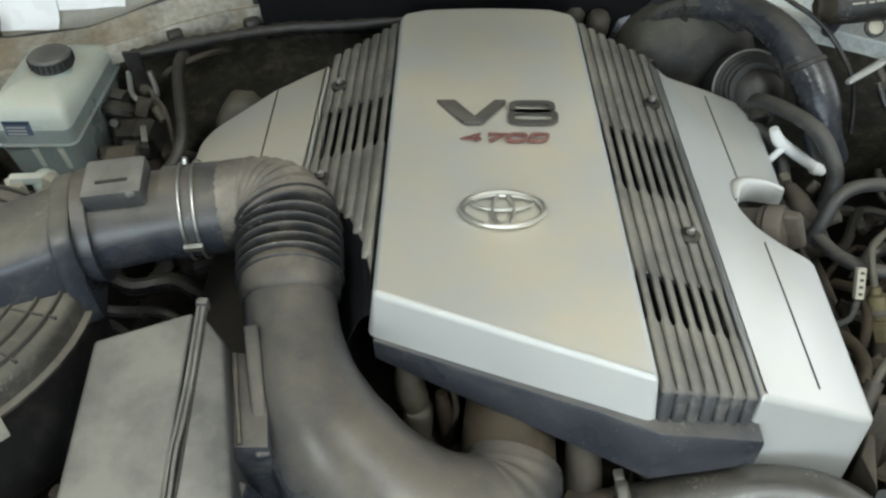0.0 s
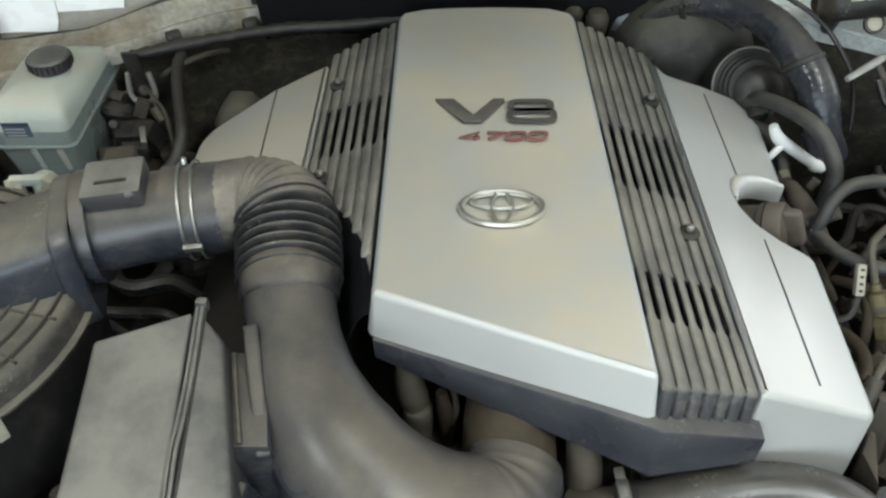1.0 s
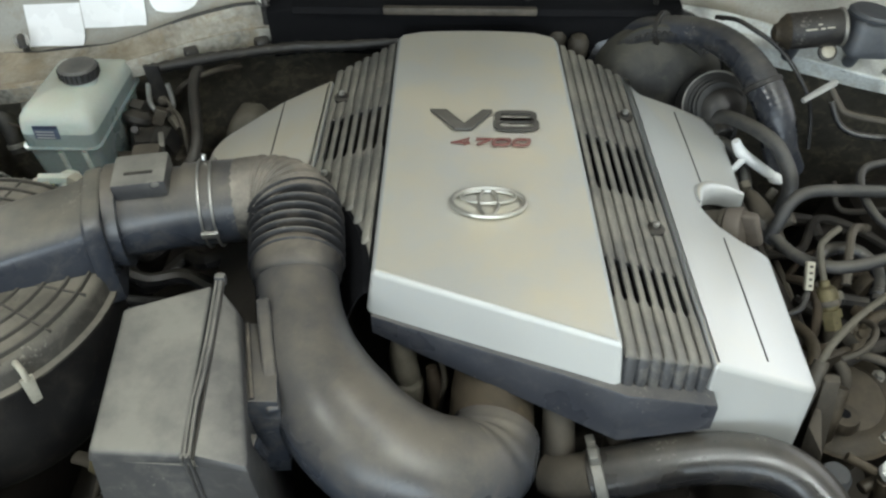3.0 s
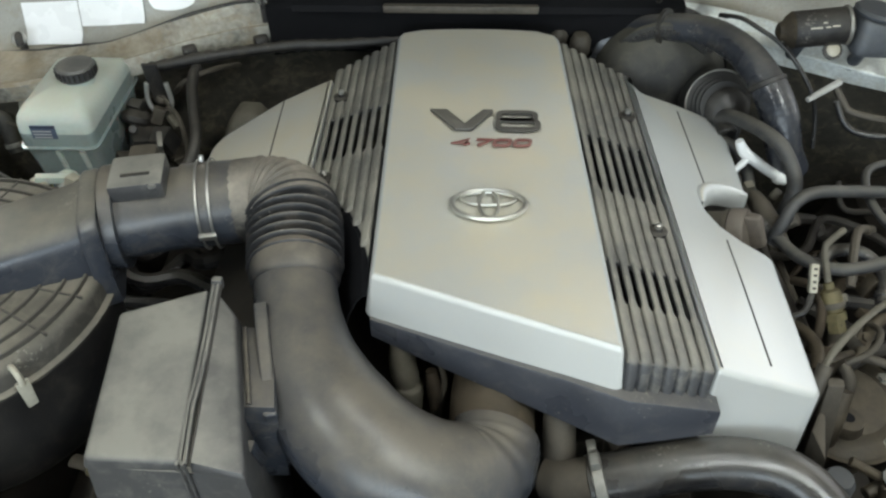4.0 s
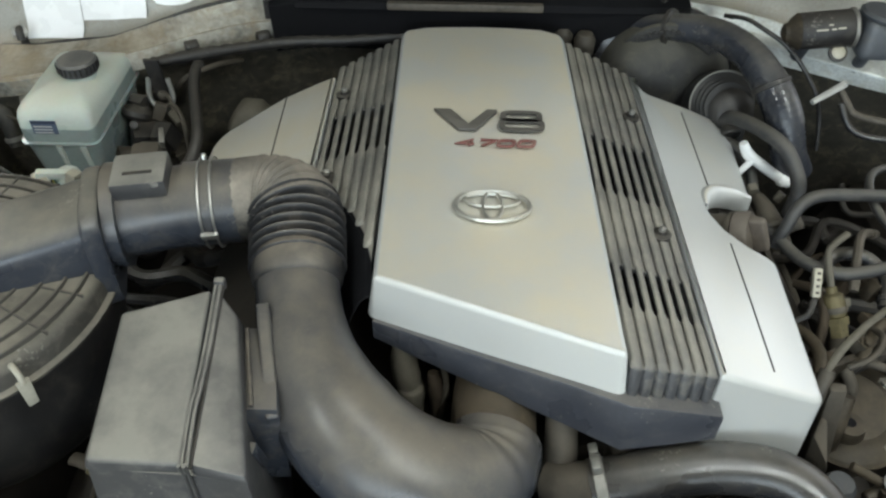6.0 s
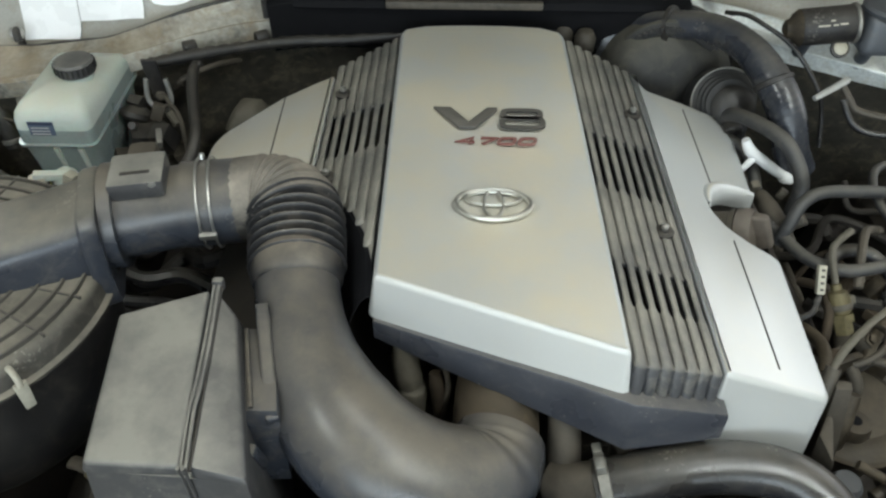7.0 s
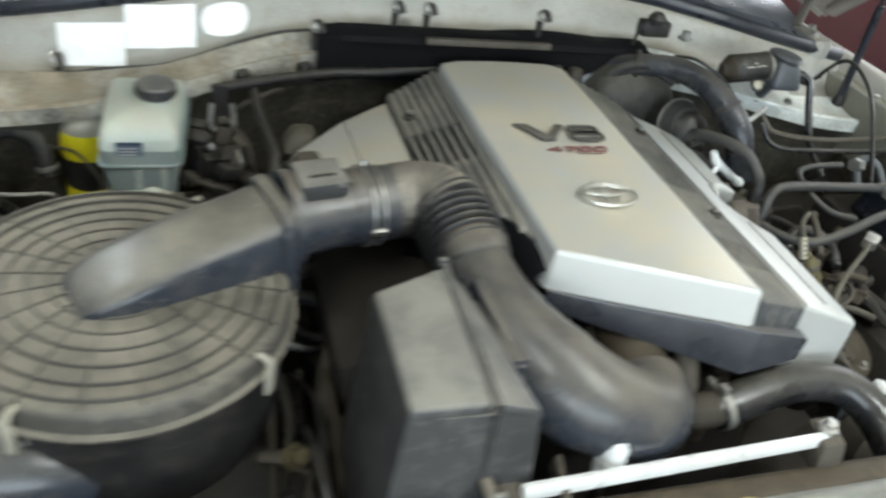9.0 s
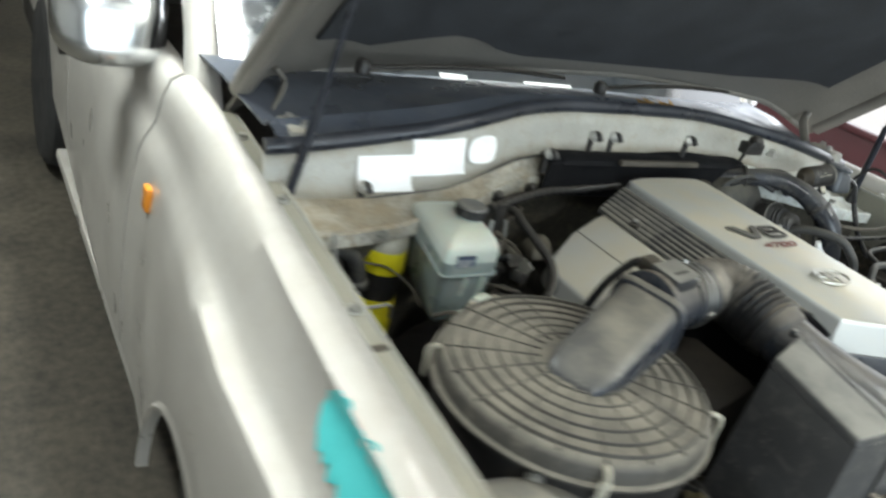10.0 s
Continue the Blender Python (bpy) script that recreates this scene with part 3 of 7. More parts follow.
# ---------------------------------------------------------------- the garage
def slab(name, lo, hi, material, label, category="", bev=0.0):
    c = [(a + b) / 2 for a, b in zip(lo, hi)]
    s = [b - a for a, b in zip(lo, hi)]
    return single(name, box(c, s, bev=bev), material, label, category, kind="structure")


slab("ground", (-300, -300, -0.12), (300, 300, -0.04), "earth", "pale gravel yard outside the garage", "ground")
slab("floor", (-6.2, -7.0, -0.036), (2.6, 8.2, 0.0), "concrete", "dark oil-stained concrete garage floor", "floor")
slab("ceiling", (-6.2, -7.0, 3.4), (2.8, 8.2, 3.55), "ceil", "dull off-white garage ceiling", "ceiling")
slab("wall_west", (-6.4, -7.0, 0.0), (-6.2, 8.2, 3.4), "plaster", "plain grey plastered garage wall", "wall")
wall_e = thing("wall_east", (2.7, 0, 0), "plastered garage wall with a wide side doorway", "wall", kind="structure")
part("wall", box((2.7, -3.35, 1.7), (0.2, 7.3, 3.4), bev=0), "plaster", wall_e)
part("wall", box((2.7, 6.2, 1.7), (0.2, 4.0, 3.4), bev=0), "plaster", wall_e)
part("lintel", box((2.7, 2.25, 3.1), (0.2, 3.9, 0.6), bev=0), "plaster", wall_e)
slab("wall_north", (-6.2, 8.2, 0.0), (2.8, 8.4, 3.4), "plaster", "plain plastered rear garage wall", "wall")
wall_s = thing("wall_south", (0, -7.1, 0), "garage front wall with a wide open doorway", "wall", kind="structure")
part("wall", box((-4.9, -7.1, 1.7), (2.6, 0.2, 3.4), bev=0), "plaster", wall_s)
part("wall", box((2.7, -7.1, 1.7), (0.2, 0.2, 3.4), bev=0), "plaster", wall_s)
part("lintel", box((-0.5, -7.1, 3.3), (6.2, 0.2, 0.2), bev=0), "plaster", wall_s)
bench = thing("workbench", (-2.2, 7.2, 0), "dark workbench with blue clutter against the rear wall", "workbench")
part("tabletop", box((-2.2, 7.2, 0.86), (2.6, 0.7, 0.06)), "grime", bench)
for bx in (-3.4, -1.0):
    for by in (6.92, 7.48):
        part("leg", box((bx, by, 0.415), (0.07, 0.07, 0.83)), "grime", bench)
part("cabinet", box((-2.2, 7.3, 0.42), (1.4, 0.45, 0.8)), "seal", bench)
screen = thing("low_screen", (1.74, 1.2, 0), "low dark maroon sheet-metal screen beside the car", "screen")
part("sheet", box((1.745, 1.2, 0.555), (0.02, 2.6, 0.92), bev=0.004), "maroon", screen)
part("top_rail", box((1.745, 1.2, 1.025), (0.04, 2.62, 0.03), bev=0.008), "maroon", screen)
for by in (-0.08, 0.78, 1.62, 2.48):
    part("post", box((1.77, by, 0.51), (0.03, 0.05, 1.02), bev=0.004), "maroon", screen)
    part("foot", box((1.75, by, 0.015), (0.26, 0.06, 0.03), bev=0.004), "black", screen)
for tx, ty, turn, watts in TUBES:
    fit_ob = thing("ceiling_light", (tx, ty, 3.4), "unseen white ceiling fitting with two fluorescent tubes", "lamp", "ceiling fittings")
    m = pose(tx, ty, 0, 0, 0, turn)
    part("housing", box((0, 0, 3.365), (0.28, 1.3, 0.06), m, bev=0.008), "white", fit_ob)
    for dx in (-0.07, 0.07):
        part("tube", rod(m @ Vector((dx, -0.6, 3.315)), m @ Vector((dx, 0.6, 3.315)), 0.014), "lit", fit_ob)

# ---------------------------------------------------------------- the car's body round the engine bay
car = thing("car", (0, 1.3, 0), "beige-silver off-road wagon with its hood propped open", "car")


def inner_edge(y):
    return -max(0.862, min(0.925, 0.862 + 0.054 * (0.83 - y)))


ARCH_Y, ARCH_Z, ARCH_R = 0.20, 0.28, 0.43


def flare(y):
    """The flank below the shoulder: a crease and a ledge over the wheel that fade out towards the door."""
    k = max(0.0, min(1.0, (0.52 - y) / 0.28))
    k = k * k * (3 - 2 * k)
    return [(-1.018 + 0.004 * k, 0.985 - 0.008 * k), (-1.028 - 0.002 * k, 0.966 - 0.004 * k), (-1.040 - 0.012 * k, 0.945 + 0.006 * k), (-1.050 - 0.010 * k, 0.918 + 0.010 * k)]


def tuck(y):
    """How far the flank draws in behind the wheel, and a little more towards the tail."""
    return 0.064 * max(0.0, min(1.0, (y - 0.12) / 0.7)) + 0.06 * max(0.0, min(1.0, (y - 1.2) / 1.7))


def side_rows(y0, y1, n, s, arch=True):
    """The body side between two places along the car; s: 1 or -1, the two sides of the car."""
    rows = []
    for i in range(n + 1):
        y = y0 + (y1 - y0) * i / n
        xi = inner_edge(y)
        nose = max(0.0, (-0.35 - y) / 0.5) ** 2
        low = 0.42
        d = abs(y - ARCH_Y)
        if arch and d < ARCH_R:
            low = max(low, ARCH_Z + math.sqrt(ARCH_R ** 2 - d * d))
        pts = [(xi - 0.008, 1.030), (xi - 0.011, 1.058), (xi - 0.015, 1.068), (xi - 0.022, 1.077), (xi - 0.033, 1.083),
               (xi - 0.05, 1.084), (xi - 0.076, 1.072), (-0.984, 1.040), (-1.004, 1.008)] + flare(y)
        pts = [(x + tuck(y) * max(0.0, min(1.0, (-x - 0.93) / 0.09)), z) for x, z in pts]
        row = [(x * s, y, z - nose * 0.14 * (1 if x < -0.9 else 0.6)) for x, z in pts]
        top = 0.89
        for k in range(1, 7):
            z = top + (min(low, 0.86) - top) * k / 6
            x = -1.060 - 0.008 * math.sin(math.pi * k / 6) + nose * 0.1 + tuck(y)
            row.append((x * s, y, z))
        rows.append(row)
    return rows


def fender(s, label):
    ob = part("fender", sheet(side_rows(-0.80, 0.95, 60, s), thick=-0.004), "body", car, label)
    return ob


left_fender = fender(1, "beige-silver front fender with a turquoise patch")
fender(-1, "beige-silver front fender")
# sunken flange between the fender's crown and the bay, bolted down
for s in (1, -1):
    rows = []
    for y in np.linspace(-0.62, 0.84, 30):
        xi = inner_edge(y)
        rows.append([(s * (xi + dx), y, z) for dx, z in ((0.029, 0.92), (0.028, 1.046), (0.026, 1.053), (0.021, 1.056), (0.006, 1.054), (-0.005, 1.054), (-0.0085, 1.058))])
    fl = part("flange", sheet(rows, thick=0.003), "flange", car, "dusty sunken flange beside the fender")
    part("lip", tube([(s * (inner_edge(y) + 0.026), y, 1.0555) for y in np.linspace(-0.60, 0.82, 12)], 0.0035, 8, 2), "cowl", fl, "pale flange lip")
    for y in (-0.36, 0.10, 0.43, 0.70):
        part("bolt_head", bolt((s * (inner_edge(y) + 0.008), y, 1.054), 0.008, 0.009), "zinc", fl)
    part("joint", box((s * (inner_edge(0.015) + 0.009), 0.015, 1.0555), (0.028, 0.012, 0.003), bev=0.001), "rust", fl)
for s in (1, -1):
    rows = []
    for i in range(25):
        a = math.pi * (0.04 + 0.92 * i / 24)
        y, z = ARCH_Y - ARCH_R * math.cos(a), ARCH_Z + ARCH_R * math.sin(a)
        rows.append([(s * (x + tuck(y)), y, zz) for x, zz in ((-1.045, z), (-1.068, z + 0.003), (-1.071, z + 0.012), (-1.062, z + 0.03 * math.sin(a) + 0.012))])
    part("arch_flare", sheet(rows, thick=0.004), "body", car)


def pod_shape(c, r, power=0.62, n=32, k=18):
    """A rounded pod with blunt sides that leans back at its top."""
    def soft(v):
        return math.copysign(abs(v) ** power, v)
    bm = bmesh.new()
    rings = []
    for i in range(1, k):
        b = math.pi * (i / k - 0.5)
        rings.append([bm.verts.new((c[0] + r[0] * soft(math.cos(b)) * soft(math.cos(a)), c[1] + r[1] * soft(math.cos(b)) * math.sin(a) + 0.35 * r[1] * math.sin(b), c[2] + r[2] * soft(math.sin(b))))
                      for a in (2 * math.pi * j / n for j in range(n))])
    for p, q in zip(rings, rings[1:]):
        for j in range(n):
            bm.faces.new((p[j], p[(j + 1) % n], q[(j + 1) % n], q[j]))
    bm.faces.new(rings[0][::-1])
    bm.faces.new(rings[-1])
    return bm


for s in (1, -1):
    door = part("door", sheet(side_rows(0.962, 2.05, 8, s, False), thick=-0.004), "body", car)
    part("handle", tube([(s * -0.96, 1.85, 0.92), (s * -0.99, 1.87, 0.92), (s * -0.99, 1.98, 0.92), (s * -0.96, 2.0, 0.92)], 0.011), "chrome", door)
    part("rear_side", sheet(side_rows(2.062, 3.9, 8, s, False), thick=-0.004), "body", car)
    part("side_step", box((s * -0.962, 1.50, 0.360), (0.05, 1.45, 0.04), bev=0.012), "body", car, "pale side step under the doors")
    part("door_window", sheet([[(s * -0.915, 1.25, 1.09), (s * -0.875, 3.7, 1.09)], [(s * -0.82, 1.72, 1.72), (s * -0.79, 3.6, 1.72)]], thick=0.005), "glass", car)
    part("pillar", tube([(s * -0.872, 0.93, 1.02), (s * -0.866, 1.03, 1.16), (s * -0.855, 1.27, 1.42), (s * -0.79, 1.72, 1.80)], [0.046, 0.034, 0.033, 0.034], flat=0.8), "body", car)
    part("window_seal", tube([(s * -0.822, 0.99, 1.07), (s * -0.818, 1.2, 1.31), (s * -0.75, 1.7, 1.79)], 0.016), "black", car)
    mirror = part("mirror", pod_shape((s * -1.022, 1.17, 1.138), (0.122, 0.085, 0.095)), "mirror", car, "chrome door mirror housing")
    part("mirror_base", tube([(s * -0.87, 1.20, 1.025), (s * -0.93, 1.18, 1.044), (s * -1.12, 1.17, 1.058)], 0.020, flat=0.7), "black", mirror)
    lamp_ob = part("side_marker", box((s * -1.004, 0.790, 0.884), (0.014, 0.034, 0.052), bev=0.005), "orange", car, "orange side marker lamp")
part("roof", hexa([(-0.8, 1.7, 1.80), (0.8, 1.7, 1.80), (0.8, 3.85, 1.82), (-0.8, 3.85, 1.82)],
                  [(-0.70, 1.9, 1.87), (0.70, 1.9, 1.87), (0.72, 3.75, 1.88), (-0.72, 3.75, 1.88)], 0.02), "body", car)
part("tailgate", hexa([(-0.945, 3.9, 0.5), (0.945, 3.9, 0.5), (0.945, 4.0, 0.5), (-0.945, 4.0, 0.5)],
                      [(-0.80, 3.8, 1.82), (0.80, 3.8, 1.82), (0.80, 3.88, 1.82), (-0.80, 3.88, 1.82)], 0.02), "body", car)
part("windshield", sheet([[(x, 0.96 - 0.08 * (1 - (x / 0.85) ** 2), 1.13) for x in np.linspace(-0.84, 0.84, 13)],
                          [(x * 0.92, 1.74 - 0.06 * (1 - (x / 0.85) ** 2), 1.79) for x in np.linspace(-0.84, 0.84, 13)]], thick=0.005), "glass", car)
part("underbody", box((0, 1.6, 0.5), (1.9, 4.4, 0.14), bev=0.02), "void", car)
for wx in (-0.835, 0.835):
    for wy in (ARCH_Y, 2.98):
        m = pose(wx, wy, 0.37, 0, 90, 0) @ Matrix.Diagonal((0.949, 0.949, 1, 1))
        wheel = part("wheel", lathe([(0.235, -0.12), (0.34, -0.125), (0.375, -0.105), (0.39, -0.06), (0.39, 0.06), (0.375, 0.105), (0.34, 0.125), (0.235, 0.12)], m, 40), "tyre", car)
        part("rim", lathe([(0.05, -0.09), (0.12, -0.07), (0.2, -0.075), (0.234, -0.118), (0.234, 0.118), (0.2, 0.075), (0.12, 0.07), (0.05, 0.09)], m, 24), "zinc", wheel)

# turquoise patch on the fender's shoulder, following its skin
def shoulder(y, u):
    """A point of the fender's skin between crown and flank, u from 0 to 1."""
    xi = inner_edge(y)
    q = [Vector(p) for p in [(xi - 0.05, 1.084), (xi - 0.076, 1.072), (-0.984, 1.040), (-1.004, 1.008)] + flare(y)]
    d = [0.0]
    for a, b in zip(q, q[1:]):
        d.append(d[-1] + (b - a).length)
    return Vector((float(np.interp(u * d[-1], d, [p.x for p in q])), y, float(np.interp(u * d[-1], d, [p.y for p in q]))))


rows = []
rag = random.Random(11)
for i in range(34):
    v = i / 33
    y = -0.050 - 0.315 * v
    half = 0.05 + 0.13 * min(1.0, v / 0.12) ** 0.6 + 0.10 * min(1.0, max(0.0, v - 0.30) / 0.08) + 0.05 * v
    mid = 0.30 + 0.20 * v + 0.05 * min(1.0, max(0.0, v - 0.30) / 0.08)
    lo, hi = mid - half + rag.uniform(-0.03, 0.03), mid + half + rag.uniform(-0.045, 0.045)
    rows.append([shoulder(y, max(0.02, lo + (hi - lo) * k / 10)) + Vector((-0.0055, 0, 0.0055)) for k in range(11)])
part("repair_patch", sheet(rows), "teal", left_fender, "bright turquoise patch")

# rear edge of the bay: a dusty gutter, then the painted cowl panel
AX = [0.0, 0.20, 0.30, 0.40, 0.47, 0.54, 0.60, 0.73, 0.80, 0.90]
LIP_Y = [0.542, 0.540, 0.534, 0.512, 0.484, 0.445, 0.424, 0.400, 0.397, 0.395]
LIP_Z = [1.062, 1.062, 1.060, 1.056, 1.050, 1.044, 1.036, 1.017, 1.010, 1.003]
FOOT_Y = [0.578, 0.574, 0.560, 0.528, 0.500, 0.482, 0.478, 0.494, 0.505, 0.525]
FOOT_Z = [1.092, 1.092, 1.092, 1.090, 1.082, 1.064, 1.045, 1.020, 1.014, 1.005]
TOP_Z = [1.170, 1.169, 1.167, 1.163, 1.157, 1.147, 1.135, 1.106, 1.090, 1.068]


def across(x, table):
    return float(np.interp(abs(x), AX, table))


def near(x, y, z):
    """The rear edge of the bay bows towards the engine on the reservoir's side."""
    k = float(np.interp(x, [0.14, 0.42], [0.955, 1.0]))
    return (-0.03 + (x + 0.03) * k, -0.70 + (y + 0.70) * k, 1.68 + (z - 1.68) * k)


def lip(x):
    return across(x, LIP_Y) + float(np.interp(x, [0.40, 0.47, 0.55], [0.0, 0.010, 0.026]))


def cowl(x, u):
    """The cowl panel from its foot (u = 0) over a small ledge to its top (u = 1)."""
    fy, fz, tz = across(x, FOOT_Y), across(x, FOOT_Z), across(x, TOP_Z)
    return near(x, fy + float(np.interp(u, [0, 0.12, 0.2, 0.3, 0.9, 1.0], [0, 0.022, 0.031, 0.036, 0.050, 0.060])),
                fz + 0.012 * min(1.0, u / 0.2) ** 2 + (tz - fz - 0.012) * max(0.0, (u - 0.2) / 0.8))


xs = list(np.linspace(-0.925, 0.885, 78))
part("cowl_panel", sheet([[cowl(x, u) for x in xs] for u in (0, 0.06, 0.12, 0.16, 0.2, 0.25, 0.3, 0.5, 0.7, 0.9, 0.96, 1.0)], thick=0.004), "cowl", car, "dusty beige-silver cowl panel")
for run, material, label in (([x for x in xs if x < 0.24], "rail", "brown dusty gutter along the firewall"), ([x for x in xs if x > 0.215], "plate", "pale gutter by the wiper motor")):
    rows = []
    for f, dz in ((0.0, -0.03), (0.0, -0.004), (0.05, 0.0), (0.25, -0.006), (0.6, -0.002), (0.9, 0.0), (1.0, 0.005)):
        rows.append([near(x, lip(x) + (across(x, FOOT_Y) - lip(x)) * f, across(x, LIP_Z) + (across(x, FOOT_Z) - across(x, LIP_Z)) * f + dz) for x in run])
    part("gutter", sheet(rows, thick=0.004), material, car, label)
part("firewall", sheet([[near(x, lip(x) + 0.012 + 0.03 * k + 0.008 * math.sin(17 * x + 2.1 * k), across(x, LIP_Z) - 0.015 - 0.085 * k) for x in xs] for k in range(6)], thick=0.004), "grime", car, "grimy brown firewall")
part("gutter_seal", tube([Vector(cowl(x, 0.04)) + Vector((0, -0.004, 0.003 + 0.0015 * math.sin(25 * x))) for x in np.linspace(-0.80, -0.30, 22)], [0.0022 + 0.0022 * abs(math.sin(3.1 * k)) for k in range(22)], 8, 3), "black", car, "black sealer bead along the gutter")
part("hood_seal", tube([Vector(cowl(x, 1)) + Vector((0, 0.006, 0.012)) for x in np.linspace(-0.92, 0.88, 31)], 0.015, k=2), "seal", car, "black rubber hood seal")
part("wiper_cowl", sheet([[Vector(cowl(x, 1)).lerp(Vector((x, 0.97, 1.13)), f) + Vector((0, 0, dz)) for x in np.linspace(-0.88, 0.88, 31)] for f, dz in ((0.02, -0.004), (0.2, 0.022), (0.24, 0.006), (0.5, 0.006), (0.7, 0.01), (1.0, 0.0))], thick=0.005), "wipercowl", car, "dusty plastic wiper cowl, blue-grey for its bluish reflection")
for a, b in (((-0.62, 0.74, 1.20), (-0.05, 0.80, 1.20)), ((0.02, 0.74, 1.20), (0.55, 0.80, 1.205))):
    arm = part("wiper_arm", tube([a, ((a[0] + b[0]) / 2, (a[1] + b[1]) / 2, 1.212), b], 0.008, flat=0.6), "black", car)
    part("pivot", lathe([(0.016, 0), (0.016, 0.02), (0.01, 0.028)], Matrix.Translation((a[0], a[1], 1.188)), 16), "black", arm)
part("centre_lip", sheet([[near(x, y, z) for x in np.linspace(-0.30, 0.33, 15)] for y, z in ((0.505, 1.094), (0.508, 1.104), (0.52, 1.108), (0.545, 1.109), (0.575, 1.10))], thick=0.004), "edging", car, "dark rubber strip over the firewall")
part("lip_curtain", sheet([[near(x, lip(x) - 0.014 + dy + 0.004 * math.sin(21 * x), z - 0.03 * max(0.0, abs(x + 0.02) - 0.24) + 0.004 * math.sin(13 * x)) for x in np.linspace(-0.34, 0.30, 24)] for dy, z in ((0.006, 1.010), (-0.004, 1.045), (-0.008, 1.075), (-0.012, 1.098), (0.0, 1.106), (0.03, 1.108))], thick=0.004), "edging", car, "near-black flap hanging over the gutter")
part("centre_bar", box(near(-0.028, 0.494, 1.107), (0.235, 0.012, 0.012), bev=0.004), "cast", car, "bare metal strip")
for hook_at in ((-0.758, 0.505, 1.030), (-0.345, 0.511, 1.105), (-0.195, 0.556, 1.130), (-0.135, 0.556, 1.130), (0.082, 0.535, 1.138)):
    hx_, hy_, hz_ = near(*hook_at)
    hook = part("hook", tube([(hx_, hy_, hz_ - 0.03), (hx_, hy_, hz_ + 0.012), (hx_ + 0.004, hy_ - 0.012, hz_ + 0.02), (hx_ + 0.008, hy_ - 0.02, hz_ + 0.008)], 0.006), "black", car, "black seal clip")
    part("head", lathe([(0.011, 0), (0.012, 0.006), (0.006, 0.012)], along((hx_, hy_ - 0.002, hz_ + 0.012), (hx_, hy_ - 0.1, hz_ + 0.06)), 12), "zinc", hook)

# thin white strips that stand in for bright reflections in the windshield
for x0, x1 in ((-0.330, -0.255), (-0.085, 0.070)):
    single("glass_glint", sheet([[(x, y - 0.08 * (1 - (x / 0.85) ** 2) + 0.076 + 0.001 * math.sin(40 * x), 1.130 + (y - 0.885) * 0.85 + 0.006) for x in np.linspace(x0, x1, 6)] for y in (0.887, 0.896, 0.905)], thick=0.001), "paper", "white strip drawn for a bright reflection at the foot of the windshield", "paper", "paper slips")

# apron walls, bay floor and front panel
for s in (1, -1):
    part("apron", sheet([[(s * (-0.862 + 0.004 * math.sin(9 * y + z * 20)), y, z) for y in np.linspace(-0.62, 0.42, 12)] for z in (1.0, 0.86, 0.75, 0.62)], thick=0.004), "grime", car, "dirty inner wing")
    part("apron_shelf", hexa([(s * -0.87, -0.60, 0.60), (s * -0.60, -0.60, 0.58), (s * -0.60, 0.50, 0.58), (s * -0.87, 0.50, 0.60)],
                             [(s * -0.87, -0.60, 0.80), (s * -0.68, -0.60, 0.76), (s * -0.68, 0.50, 0.78), (s * -0.87, 0.50, 0.82)], 0.02), "void", car)
part("bay_floor", box((0, 0.0, 0.56), (1.75, 1.3, 0.06)), "void", car)

# upper tie bar and radiator panel
support = part("radiator_panel", hexa([(-0.86, -0.62, 0.86), (0.86, -0.62, 0.86), (0.86, -0.362, 0.86), (-0.86, -0.362, 0.86)],
                                      [(-0.86, -0.60, 0.925), (0.86, -0.60, 0.925), (0.86, -0.368, 0.925), (-0.86, -0.368, 0.925)], 0.012), "panelgrey", car, "dusty grey painted radiator panel")
for y, w in ((-0.392, 0.010), (-0.425, 0.016), (-0.475, 0.022)):
    part("panel_rib", tube([(x, y + 0.03 * x, 0.923) for x in (-0.60, -0.2, 0.2, 0.60)], w, 14, 2, flat=0.5), "panelgrey", support)
for x in (-0.42, -0.12, 0.16, 0.36):
    part("panel_bolt", bolt((x, -0.50, 0.925), 0.008, 0.008), "zinc", support)
part("front_grille", box((0, -0.70, 0.70), (1.7, 0.10, 0.34), bev=0.03), "black", car)
part("bumper", box((0, -0.80, 0.48), (1.98, 0.22, 0.22), bev=0.06, seg=3), "body", car)

# the raised hood, hinged at the rear
H0, H1 = Vector((0, 0.82, 1.205)), Vector((0, -0.01, 2.03))


HX = 0.075
HUP, HDIR = Vector((0, 0.707, 0.707)), (H1 - H0).normalized()


def hood_point(x, d, lift):
    """A point of the hood: x across from its middle line, d up from its hinged edge; the sides curl down."""
    curl = 0.09 * max(0.0, (abs(x) - 0.70) / 0.23) ** 2
    return tuple(H0 + HDIR * d + HUP * (lift + 0.03 * (1 - (x / 0.93) ** 2) - curl) + Vector((x + HX, 0, 0)))


def hood_rows(lift, w, low, high=1.17, n=36, k=9):
    xs_ = np.linspace(-w, w, n + 1)
    return [[hood_point(x, low(x) + (high - low(x)) * i / (k - 1), lift) for x in xs_] for i in range(k)]


def hood_edge(x):
    return float(np.interp(x + HX, [-0.80, -0.70, -0.54, -0.36, -0.17, 0.17, 0.60, 0.90], [-0.12, -0.11, -0.085, -0.052, -0.040, -0.016, -0.03, -0.06]))


def liner_edge(x):
    return float(np.interp(x + HX, [-0.80, -0.67, -0.59, -0.51, -0.42, -0.35, -0.27, -0.20, -0.06, 0.12, 0.52, 0.75, 0.90], [0.10, 0.066, 0.040, 0.074, 0.106, 0.100, 0.058, 0.044, 0.046, 0.050, 0.070, 0.10, 0.12]))


hood = part("hood", sheet(hood_rows(0.03, 0.945, lambda x: 0.0), thick=0.004), "body", car, "raised hood, beige-silver outside")
